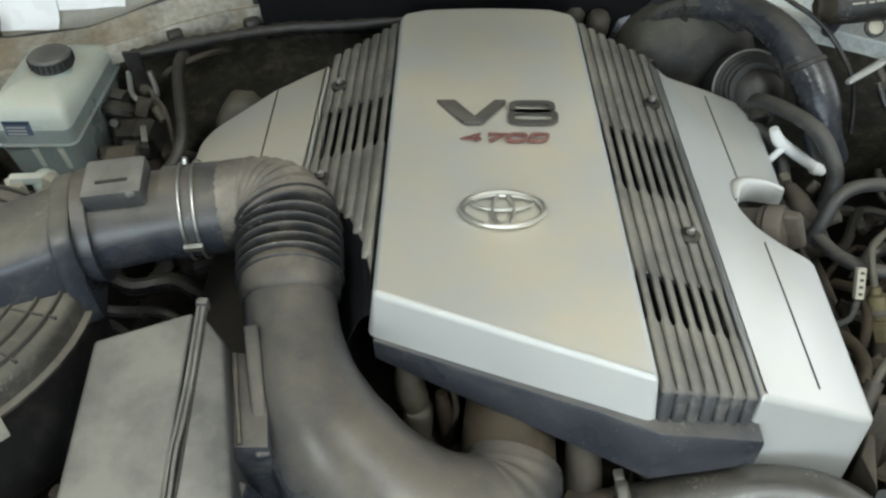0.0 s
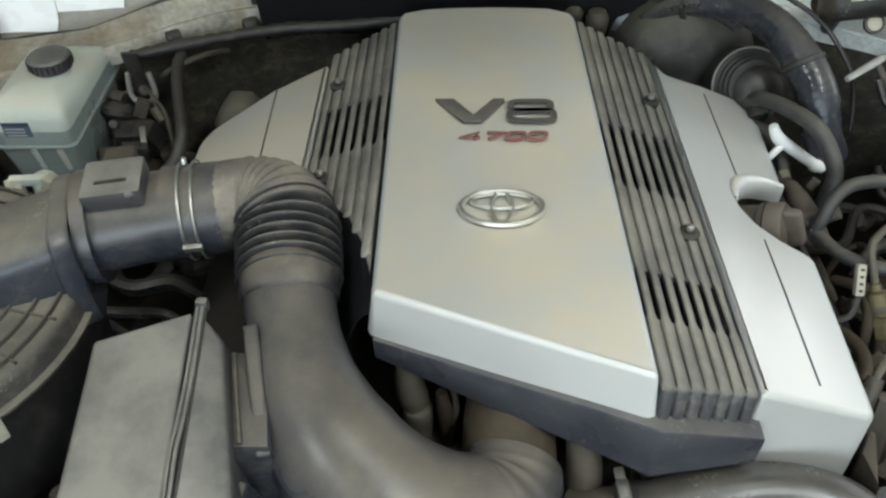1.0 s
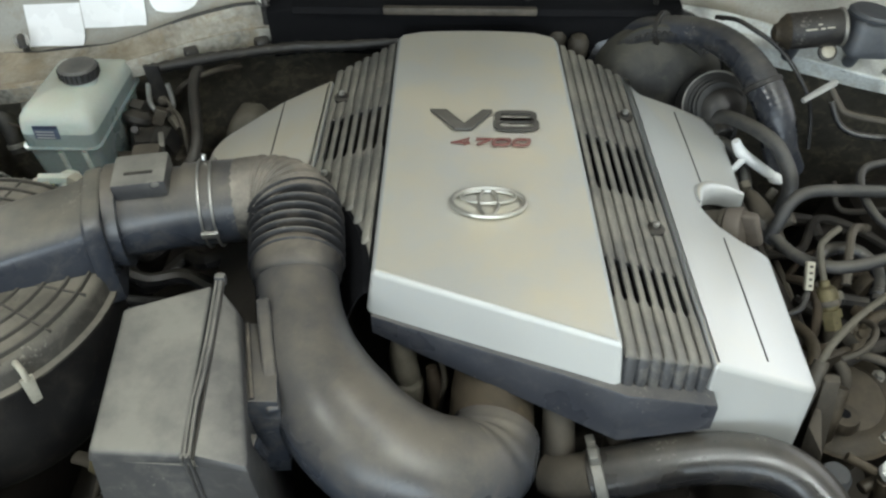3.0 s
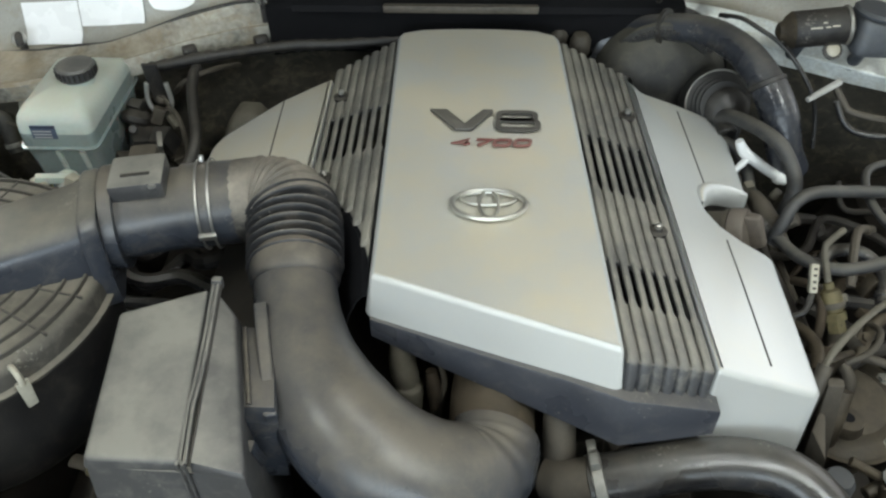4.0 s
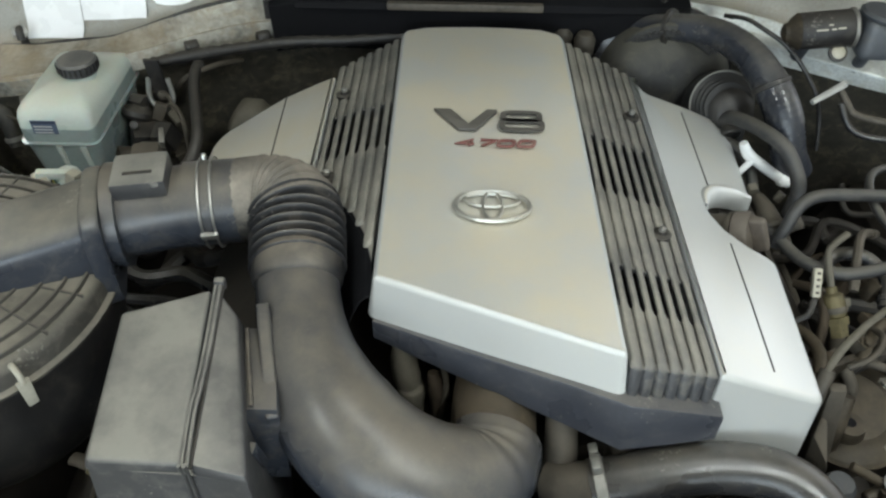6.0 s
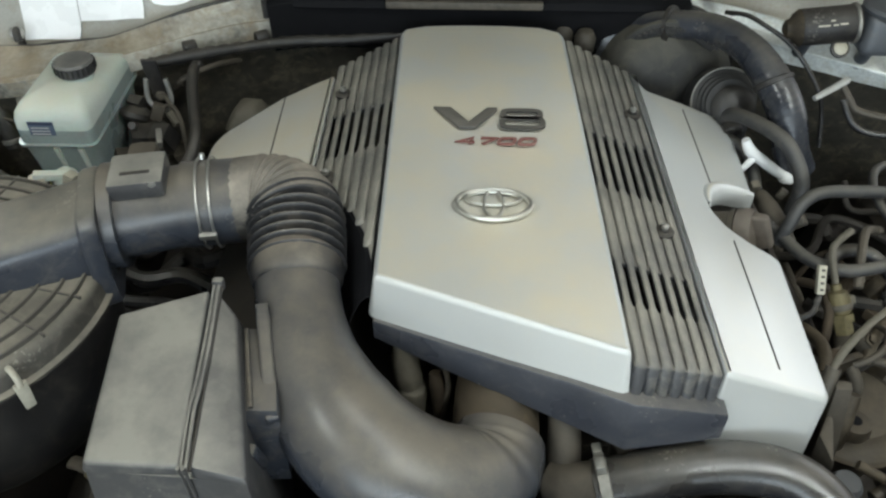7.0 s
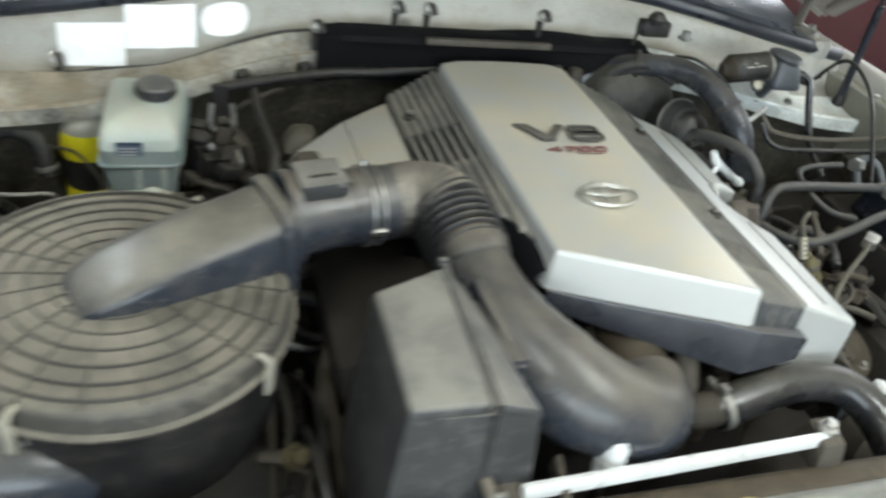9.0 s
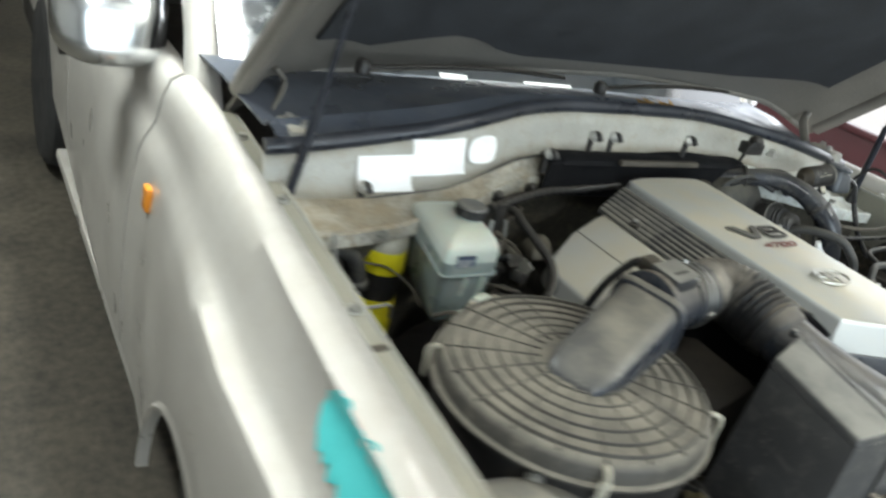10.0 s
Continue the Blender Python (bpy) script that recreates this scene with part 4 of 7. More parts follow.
part("inner_frame", sheet(hood_rows(0.0, 0.93, hood_edge), thick=0.006), "hoodin", hood, "dusty inner hood frame")
part("insulation", sheet(hood_rows(-0.012, 0.80, liner_edge, 1.03), thick=0.006), "liner", hood, "dark felt hood insulation")
part("frame_lip", tube([hood_point(x, hood_edge(x) - 0.002, -0.004) for x in np.linspace(-0.92, 0.92, 25)], 0.010, 8, 2), "hoodin", hood, "rolled rear lip of the hood frame")
for s in (1, -1):
    part("edge_flange", tube([hood_point(s * 0.925, d, 0.0) for d in (-0.03, 0.4, 0.8, 1.17)], 0.022, k=1), "hoodin", hood)
    q = Vector(hood_point(s * 0.86, 0.0, -0.01))
    part("hinge", tube([q, q + Vector((-0.02 * s, -0.01, -0.03)), (s * 0.82, 0.68, 1.11)], 0.012, flat=0.5), "hoodin", hood)
for s in (1, -1):
    hg = part("hinge_bracket", box((s * 0.80, 0.60, 1.105), (0.05, 0.09, 0.045), bev=0.01), "cowl", car, "pale hood hinge bracket")
    part("bolt_head", bolt((s * 0.79, 0.585, 1.127), 0.008, 0.01), "zinc", hg)
    part("bolt_head", bolt((s * 0.81, 0.62, 1.127), 0.008, 0.01), "zinc", hg)
for s, tx in ((-1, 0.775), (1, 0.775)):
    strut = thing("hood_strut", (s * 0.843, 0.49, 1.01), "black gas strut holding the hood up", "strut", "hood struts")
    foot, mid, top = Vector((s * 0.843, 0.49, 1.03)), Vector((s * 0.815, 0.474, 1.24)), Vector((s * tx, 0.452, 1.58))
    part("cylinder", rod(foot, mid, 0.0085), "seal", strut)
    part("piston", rod(mid, top, 0.0050), "seal", strut)
    part("joint", lathe([(0.010, 0), (0.012, 0.010), (0.009, 0.024)], Matrix.Translation((s * 0.843, 0.49, 1.008)), 12), "black", strut)
    part("upper_joint", lathe([(0.008, -0.012), (0.010, 0.0), (0.008, 0.012)], Matrix.Translation(top), 12), "black", strut)


def sticker(x0, x1, z0, z1, rise, label, oval=False):
    """A thin paper on the cowl's upright face between two heights; rise: how much higher its far edge sits."""
    rows = []
    for k in range(7):
        v = k / 6
        row = []
        for i in range(9):
            u = i / 8
            x, z = x0 + (x1 - x0) * u, z0 + rise * u + (z1 - z0) * v
            if oval:
                a, b = 2 * u - 1, 2 * v - 1
                x = (x0 + x1) / 2 + (x1 - x0) / 2 * a * math.sqrt(1 - b * b / 2.6)
                z = (z0 + z1) / 2 + rise * u + (z1 - z0) / 2 * b * math.sqrt(1 - a * a / 2.6)
            xc = -0.03 + (x + 0.03) / 0.955
            lo, hi = cowl(xc, 0.2)[2], cowl(xc, 1)[2]
            row.append((x, cowl(xc, 0.2 + 0.8 * (z - lo) / (hi - lo))[1] - 0.0045, z))
        rows.append(row)
    return single("warning_sticker", sheet(rows, thick=0.0008), "paper", label, "sticker", "cowl stickers")


sticker(-0.725, -0.626, 1.053, 1.114, 0.012, "plain white paper sticker on the cowl panel")
sticker(-0.625, -0.520, 1.087, 1.150, 0.012, "larger white paper sticker on the cowl panel")
sticker(-0.512, -0.437, 1.112, 1.162, 0.004, "oval white sticker on the cowl panel", True)

# ---------------------------------------------------------------- engine under the cover
engine = thing("engine", (0, 0.1, 0.6), "oily dusty V8 engine block under its cover", "engine")
part("block", hexa([(-0.28, -0.14, 0.6), (0.28, -0.14, 0.6), (0.28, 0.42, 0.6), (-0.28, 0.42, 0.6)],
                   [(-0.30, -0.10, 0.90), (0.30, -0.10, 0.90), (0.30, 0.42, 0.90), (-0.30, 0.42, 0.90)], 0.03), "void", engine)
for s in (1, -1):
    part("cylinder_head", hexa([(s * 0.18, -0.10, 0.82), (s * 0.36, -0.10, 0.74), (s * 0.36, 0.42, 0.74), (s * 0.18, 0.42, 0.82)],
                               [(s * 0.22, -0.09, 0.97), (s * 0.37, -0.09, 0.90), (s * 0.37, 0.42, 0.90), (s * 0.22, 0.42, 0.97)], 0.02), "void", engine)
part("timing_cover", hexa([(-0.22, -0.19, 0.62), (0.30, -0.19, 0.62), (0.30, -0.12, 0.62), (-0.22, -0.12, 0.62)],
                          [(-0.16, -0.17, 0.90), (0.24, -0.17, 0.90), (0.24, -0.11, 0.90), (-0.16, -0.11, 0.90)], 0.015), "void", engine)
part("coil_hose", tube([(-0.083, -0.105, 1.02), (-0.088, -0.116, 0.985), (-0.085, -0.122, 0.957), (-0.081, -0.126, 0.945), (-0.080, -0.127, 0.938), (-0.08, -0.13, 0.86)], [0.012, 0.0155, 0.0165, 0.013, 0.017, 0.010]), "beige", engine, "dusty beige rubber boot")
part("sensor", tube([(-0.055, -0.13, 0.975), (-0.052, -0.135, 0.95), (-0.048, -0.14, 0.90)], [0.006, 0.009, 0.007]), "shield", engine, "rusty brown sensor")
part("sensor_lead", tube([(-0.045, -0.125, 0.985), (-0.040, -0.135, 0.96), (-0.044, -0.142, 0.93), (-0.05, -0.145, 0.89)], 0.0035, 8), "rust", engine)
part("throttle_neck", tube([(0.022, -0.10, 0.965), (0.014, -0.15, 0.950), (0.012, -0.20, 0.938)], 0.047, 20), "castdark", engine, "dusty brown throttle neck")
part("water_pipe", tube([(0.086, -0.165, 0.97), (0.087, -0.195, 0.92), (0.088, -0.21, 0.86), (0.088, -0.215, 0.78)], [0.017, 0.019, 0.020, 0.020], 16), "rust", engine, "dusty beige water pipe")
part("bypass_pipe", tube([(0.157, -0.165, 0.97), (0.157, -0.175, 0.90), (0.155, -0.18, 0.80)], 0.016), "cast", engine)

# ---------------------------------------------------------------- engine cover
cover = thing("engine_cover", (0, 0.1, 0.95), "silver V8 engine cover with dark ribbed bands, dusty on top", "engine cover")


def crown(x, y):
    return 1.104 - (0.24 if x > 0 else 0.15) * max(0.0, abs(x) - 0.092)


FL, FR = (-0.119, -0.108), (0.134, -0.2)        # front corners of the centre panel
back = [(x, 0.437 - 0.010 * (x / 0.12) ** 2) for x in np.linspace(0.116, -0.116, 9)]
outline = [FL, FR, (0.123, 0.415)] + back + [(-0.123, 0.415)]
bm = shell(rounded(outline, [0.004, 0.006, 0.01] + [0] * 9 + [0.01]), crown, 0.055, r=0.007, flare=0.007)
panel = part("centre_panel", bm, "silver", cover, "silver centre panel with a bright front edge")


def slope(s):
    """The fall of the cover to each side of the centre panel."""
    return lambda x, y: 1.089 - (abs(x) - 0.121) * 0.345


for s in (1, -1):
    n_rib = 7

    def xin(y, s=s):
        return 0.1245 + (0.0125 * (0.42 - y) / 0.62 if s > 0 else 0.0)

    def xout(y, s=s):
        return 0.2215 + (0.0115 * (0.42 - y) / 0.62 if s > 0 else -0.004)

    def yb(u):
        return 0.428 - 0.42 * 0.098 * u

    def yf(u, s=s):
        return -0.2015 + 0.017 * u if s > 0 else float(np.interp(u, [0.0, 0.13, 0.34, 0.56, 1.0], [-0.066, -0.018, 0.028, 0.052, 0.085]))

    def bx(u, y):
        return xin(y) + (xout(y) - xin(y)) * u

    vents = [(-0.118, -0.056), (0.075, 0.190)] if s > 0 else [(0.150, 0.250)]
    edges = [None] + [v for p in vents for v in p] + [None]
    bmb = bmesh.new()
    for a, b in zip(edges[::2], edges[1::2]):
        loop = []
        front = (0.0, 0.07, 0.13, 0.23, 0.34, 0.56, 1.0) if a is None and s < 0 else (0.0, 1.0)
        for u, end in [(u, 0) for u in front] + [(1.0, 1), (0.0, 1)]:
            y = (yf(u) if a is None else a) if end == 0 else (yb(u) if b is None else b)
            loop.append((s * bx(u, y), y))
        if s < 0:
            loop = loop[::-1]
        shell(loop, lambda x, y: slope(0)(x, y) - 0.0042, 0.006 if a is not None else 0.05, r=0.001, steps=1, bm=bmb)
    band = part("ribbed_band", bmb, "rib", cover, "dark ribbed plastic band with vents")
    for i in range(n_rib):
        u = (i + 0.5) / n_rib
        ya, yz = yf(u), yb(u) - 0.002
        stations = [(yz, 0.0, 0.375)]
        for lo, hi in vents[::-1]:
            stations += [(hi + 0.003, 0.0, 0.375), (hi - 0.003, 0.0, 0.28), (lo + 0.003, 0.0, 0.28), (lo - 0.003, 0.0, 0.375)]
        stations += [(ya + 0.008, 0.0, 0.375), (ya + 0.002, -0.0015, 0.375), (ya - 0.002, -0.006, 0.375)]
        if s > 0:
            stations += [(ya - 0.006, -0.05, 0.375)]
        rb = bmesh.new()
        rings = []
        for y, dz, f in stations:
            w = (xout(y) - xin(y)) / n_rib * f
            xm = bx(u, y)
            ring = []
            for px_, pz in ((-w, -0.0075), (-w, -0.0016), (-w * 0.6, 0.0), (w * 0.6, 0.0), (w, -0.0016), (w, -0.0075)):
                x = xm + px_
                ring.append(rb.verts.new((s * x, y + (-pz if dz < -0.003 else 0.0), slope(0)(x, 0) + (pz if dz >= -0.003 else 0.0) + dz)))
            rings.append(ring)
        for ra, rc in zip(rings, rings[1:]):
            for k in range(5):
                rb.faces.new((ra[k], ra[k + 1], rc[k + 1], rc[k]))
        rb.faces.new(rings[0])
        rb.faces.new(rings[-1][::-1])
        part("rib", rb, "rib", band)
    for yv in ((0.263, 0.016) if s > 0 else (0.300, 0.106)):
        xv = 0.207 if s > 0 else 0.198
        sc = part("cover_nut", lathe([(0.011, -0.004), (0.012, 0.001), (0.008, 0.003), (0.0065, 0.003), (0.006, 0.006)], Matrix.Translation((s * xv, yv, slope(0)(xv, yv) + 0.0003)), 16), "black", cover, "black capped fixing nut")
        part("stud", lathe([(0.0042, 0), (0.0042, 0.006), (0.002, 0.0075)], Matrix.Translation((s * xv, yv, slope(0)(xv, yv) + 0.004)), 12), "zinc", sc)

# side panels
def side_z(x, y):
    return 1.0515 - (abs(x) - 0.229) * 0.40


right = [(0.2350, -0.184), (0.357, -0.178), (0.366, 0.038), (0.356, 0.047), (0.330, 0.056), (0.303, 0.074), (0.289, 0.098), (0.287, 0.124), (0.294, 0.146), (0.312, 0.162), (0.335, 0.168), (0.3655, 0.170), (0.373, 0.318), (0.361, 0.352), (0.300, 0.356),
         (0.244, 0.352), (0.2245, 0.386)]
rp = part("side_panel", shell(rounded(right, [0.004, 0.014, 0.008] + [0.006] * 8 + [0.01, 0.016, 0.016, 0.0, 0.006, 0.002]), side_z,
                              lambda x, y: 0.108 if y < 0.0 else (0.012 if 0.03 < y < 0.18 else 0.04), r=0.007, flare=0.003), "silver", cover, "silver side panel with a round cut-out")
part("seam", tube([(x, y, side_z(x, y) + 0.0004) for x, y in ((0.297, 0.332), (0.2985, 0.24), (0.2995, 0.156))], 0.0009, 6, 1), "black", rp)
part("seam", tube([(x, y, side_z(x, y) + 0.0004) for x, y in ((0.304, 0.045), (0.304, -0.05), (0.303, -0.155))], 0.0009, 6, 1), "black", rp)
rim = [Vector((p.x, p.y)) for p in smooth_line([(x, y, 0) for x, y in ((0.3655, 0.167), (0.345, 0.166), (0.322, 0.160), (0.303, 0.149), (0.291, 0.131), (0.2875, 0.112))], 4)]
rows = []
for out, up in ((-0.009, 0.0003), (-0.006, 0.0045), (-0.002, 0.0070), (0.003, 0.0068), (0.0075, 0.0030), (0.0090, -0.004), (0.0085, -0.014), (0.005, -0.026)):
    row = []
    for k, p in enumerate(rim):
        d = rim[min(k + 1, len(rim) - 1)] - rim[max(k - 1, 0)]
        n_ = Vector((-d.y, d.x)).normalized()
        f = min(1.0, 0.35 + 0.13 * k, 0.30 + 0.12 * (len(rim) - 1 - k))
        q = p + n_ * out * f
        row.append((q.x, q.y, side_z(q.x, q.y) + (up * f if up > 0 else up)))
    rows.append(row)
part("cutout_rim", sheet(rows, thick=0.002), "silver", rp, "bright rolled lip of the cut-out")
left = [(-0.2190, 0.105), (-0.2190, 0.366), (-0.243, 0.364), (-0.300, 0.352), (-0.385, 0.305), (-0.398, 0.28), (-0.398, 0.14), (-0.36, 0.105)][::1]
lp = part("side_panel", shell(rounded(left, [0.002, 0.004, 0.006, 0.0, 0.02, 0.02, 0.02, 0.02]), side_z, 0.035, r=0.007, flare=0.004), "silverwarm", cover, "silver side panel behind the intake hose")
part("seam", tube([(x, y, side_z(x, y) + 0.0004) for x, y in ((-0.294, 0.350), (-0.292, 0.27), (-0.288, 0.15))], 0.0009, 6, 1), "black", lp)

# dark skirt below the front edge
sk = [(-0.120, -0.116, 1.046, 1.020), (-0.06, -0.138, 1.044, 1.006), (0.02, -0.168, 1.043, 0.990), (0.08, -0.190, 1.043, 0.978), (0.137, -0.213, 1.042, 0.968), (0.142, -0.2145, 1.041, 0.967), (0.19, -0.208, 1.026, 0.968), (0.242, -0.2, 1.008, 0.970)]
bm = bmesh.new()
sheet([[(x, y + 0.03, zt) for x, y, zt, zb in sk], [(x, y - 0.004, zt) for x, y, zt, zb in sk], [(x, y - 0.0055, zt - 0.003) for x, y, zt, zb in sk], [(x, y - 0.004, zb) for x, y, zt, zb in sk], [(x, y + 0.02, zb) for x, y, zt, zb in sk]], bm, 0.003)
part("skirt", bm, "skirt", cover, "dark grey plastic skirt under the front edge")
for k in range(2):
    part("scratch", box((0, 0, 0), (0.009, 0.0012, 0.0022), pose(0.221, -0.2068, 0.994 - 0.006 * k, 0, -25 + 12 * k, 8), bev=0), "cream", cover, "pale scratch on the skirt")
# near-black sheet that stands in for the shade in the gap by the hose
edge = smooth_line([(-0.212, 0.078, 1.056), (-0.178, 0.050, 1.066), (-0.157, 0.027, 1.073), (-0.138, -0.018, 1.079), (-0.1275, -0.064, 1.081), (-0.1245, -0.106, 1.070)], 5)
part("edge_rubber", sheet([[p + Vector((dx, 0, dz)) for p in edge] for dx, dz in ((0.003, -0.003), (-0.003, -0.004), (-0.010, -0.012), (-0.020, -0.035), (-0.032, -0.075), (-0.045, -0.14))], thick=-0.002), "edging", cover, "near-black sheet for the shade in the gap beside the hose")



def glyph(name, strokes, m, depth, width, material, parent, label):
    """Raised lettering from flat strokes, each a list of points."""
    bm = bmesh.new()
    for pts in strokes:
        p = [Vector(q) for q in pts]
        loop = len(p) > 2 and (p[0] - p[-1]).length < 1e-6
        if loop:
            p = p[:-1]
        n = len(p)
        rings = []
        for i in range(n):
            a = p[i - 1] if (loop or i) else p[i]
            b = p[(i + 1) % n] if (loop or i < n - 1) else p[i]
            u = (p[i] - a).normalized() if (p[i] - a).length else (b - p[i]).normalized()
            w = (b - p[i]).normalized() if (b - p[i]).length else u
            nrm = Vector((-u.y, u.x)) + Vector((-w.y, w.x))
            nrm = nrm / max(nrm.length_squared / 2, 0.5) * width / 2
            o, q = p[i] + nrm, p[i] - nrm
            rings.append([bm.verts.new(m @ Vector((o.x, o.y, 0))), bm.verts.new(m @ Vector((o.x, o.y, depth))), bm.verts.new(m @ Vector((q.x, q.y, depth))), bm.verts.new(m @ Vector((q.x, q.y, 0)))])
        pairs = list(zip(rings, rings[1:])) + ([(rings[-1], rings[0])] if loop else [])
        for ra, rb in pairs:
            for j in range(4):
                bm.faces.new((ra[j], ra[(j + 1) % 4], rb[(j + 1) % 4], rb[j]))
        if not loop:
            bm.faces.new(rings[0][::-1])
            bm.faces.new(rings[-1])
    return part(name, bm, material, parent, label)


def ring2(cx, cy, rx, ry, n=28, power=2.0):
    pts = []
    for i in range(n + 1):
        a = 2 * math.pi * i / n
        c, s_ = math.cos(a), math.sin(a)
        pts.append((cx + rx * math.copysign(abs(c) ** (2 / power), c), cy + ry * math.copysign(abs(s_) ** (2 / power), s_)))
    pts[-1] = pts[0]
    return pts


ZT = 1.1045
badge = thing("engine_badge", (0.005, 0.17, ZT), "dark raised V8 badge on the silver panel", "badge")
mb = Matrix.Translation((0.0, 0.0, ZT))
# the V with slanted tops, then the two flat loops of the 8
vb = bmesh.new()
v_out = [(-0.066, 0.1995), (-0.044, 0.1995), (-0.021, 0.1665), (0.003, 0.1995), (0.016, 0.1995), (0.016, 0.195), (-0.012, 0.1535), (-0.033, 0.1535)]
shell(v_out[::-1], lambda x, y: ZT + 0.004, 0.004, r=0.001, steps=2, bm=vb)
part("letter_v", vb, "badge", badge)
glyph("numeral_eight", [ring2(0.047, 0.1868, 0.0235, 0.0093, 24, 4.0), ring2(0.047, 0.1672, 0.0255, 0.0103, 24, 4.0)], mb, 0.0026, 0.0076, "badge", badge, "dark raised 8")
numb = thing("displacement_badge", (0.012, 0.131, ZT), "faded red raised 4700 lettering on the silver panel", "badge")
sh = 0.35


def slant(pts, ox):
    return [(ox + x + sh * y, 0.1215 + y) for x, y in pts]


part_h = 0.0125
four = slant([(0.016, 0.0), (0.016, part_h), (-0.002, 0.0038), (0.021, 0.0038)], -0.036)
seven = slant([(0.0, part_h), (0.020, part_h), (0.006, 0.0)], -0.010)
o1 = [(x, y) for x, y in slant([(q[0], q[1]) for q in ring2(0.010, part_h / 2, 0.0095, part_h / 2, 20, 4.0)], 0.014)]
o2 = [(x, y) for x, y in slant([(q[0], q[1]) for q in ring2(0.010, part_h / 2, 0.0095, part_h / 2, 20, 4.0)], 0.039)]
for nm, st in (("numeral_four", four), ("numeral_seven", seven), ("numeral_zero", o1), ("numeral_zero", o2)):
    glyph(nm, [st], mb, 0.002, 0.0034 if nm == "numeral_four" else 0.0042, "red", numb, "")

emblem = thing("oval_emblem", (0.006, 0.005, ZT), "chrome oval emblem of plain rings on the cover", "emblem")


def ring3(name, cx, cy, rx, ry, r):
    bm = bmesh.new()
    n, k = 48, 8
    rings = []
    for i in range(n):
        a = 2 * math.pi * i / n
        c = Vector((cx + rx * math.cos(a), cy + ry * math.sin(a), ZT + r * 0.5))
        nr = Vector((math.cos(a) / rx, math.sin(a) / ry, 0)).normalized()
        rings.append([bm.verts.new(c + r * (nr * math.cos(b) + Vector((0, 0, 1)) * math.sin(b))) for b in (2 * math.pi * j / k for j in range(k))])
    for i in range(n):
        a, b = rings[i], rings[(i + 1) % n]
        for j in range(k):
            bm.faces.new((a[j], a[(j + 1) % k], b[(j + 1) % k], b[j]))
    return part(name, bm, "emblem", emblem)


ring3("outer_ring", 0.007, 0.005, 0.042, 0.0265, 0.0028)
ring3("cross_ring", 0.007, 0.0155, 0.031, 0.0115, 0.0021)
ring3("upright_ring", 0.007, 0.005, 0.011, 0.0235, 0.0021)

# ---------------------------------------------------------------- intake hose, duct and flow meter
hose = thing("intake_hose", (-0.2, -0.1, 0.95), "dusty black intake elbow with a ribbed bellows", "hose")
elbow = [(-0.322, 0.040, 1.072), (-0.285, 0.046, 1.073), (-0.245, 0.044, 1.073)]
part("inlet_sleeve", tube([(-0.352, 0.035, 1.072), (-0.322, 0.040, 1.072), (-0.29, 0.045, 1.073)], [0.051, 0.051, 0.050], 28), "duct", hose)
bell = [(-0.292, 0.045, 1.073), (-0.257, 0.046, 1.075), (-0.230, 0.034, 1.076), (-0.217, 0.007, 1.073), (-0.204, -0.028, 1.066), (-0.200, -0.062, 1.058)]
part("dusty_elbow", tube(bell[:4], [0.050, 0.052, 0.0525, 0.0525], 36, 34, wave=(8.0, 0.0012, 0.25, 1.0)), "elbow", hose, "dusty creased rubber elbow")
part("bellows", tube([(-0.2235, 0.022, 1.0755), (-0.217, 0.004, 1.0725), (-0.2135, -0.018, 1.068), (-0.2105, -0.040, 1.063), (-0.2075, -0.062, 1.058)], [0.0505, 0.0505, 0.050, 0.0495, 0.0485], 36, 40, wave=(8.0, 0.0058, 0.0, 1.0)), "bellows", hose, "deeply ribbed rubber bellows")
duct = [(-0.2075, -0.058, 1.059), (-0.206, -0.075, 1.055), (-0.1965, -0.12, 1.044), (-0.180, -0.170, 1.028), (-0.148, -0.218, 1.008), (-0.106, -0.250, 0.987), (-0.055, -0.260, 0.966), (-0.014, -0.250, 0.951), (0.008, -0.226, 0.945), (0.016, -0.195, 0.947)]
part("lower_duct", tube(duct, [0.049, 0.0455, 0.0465, 0.0535, 0.062, 0.063, 0.060, 0.058, 0.053, 0.048], 36, 14, wave=(2.3, 0.0007, 0.80, 0.95)), "duct", hose, "smooth grey curved duct")
part("sleeve_lip", tube([(-0.2085, -0.050, 1.061), (-0.2080, -0.056, 1.060), (-0.2068, -0.072, 1.056), (-0.2062, -0.078, 1.054)], [0.0485, 0.0515, 0.0505, 0.0465], 32, 3), "bellows", hose)
# side neck that joins the box, with a flange at each end
neck = part("side_neck", hexa([(-0.261, -0.150, 0.953), (-0.214, -0.150, 0.953), (-0.197, -0.248, 0.943), (-0.247, -0.248, 0.943)],
                              [(-0.255, -0.153, 1.068), (-0.214, -0.153, 1.068), (-0.197, -0.248, 1.060), (-0.235, -0.248, 1.060)], 0.003), "duct", hose, "dusty square side neck of the duct")
part("neck_flange", hexa([(-0.269, -0.150, 0.948), (-0.257, -0.150, 0.948), (-0.240, -0.256, 0.948), (-0.253, -0.256, 0.948)],
                         [(-0.263, -0.151, 1.076), (-0.253, -0.151, 1.076), (-0.232, -0.254, 1.066), (-0.242, -0.254, 1.066)], 0.002, 2), "bellows", neck, "dusty flange against the box")
part("neck_rib", tube([(-0.243, -0.156, 1.069), (-0.233, -0.200, 1.065), (-0.222, -0.246, 1.061)], 0.0026, 8), "bellows", neck)
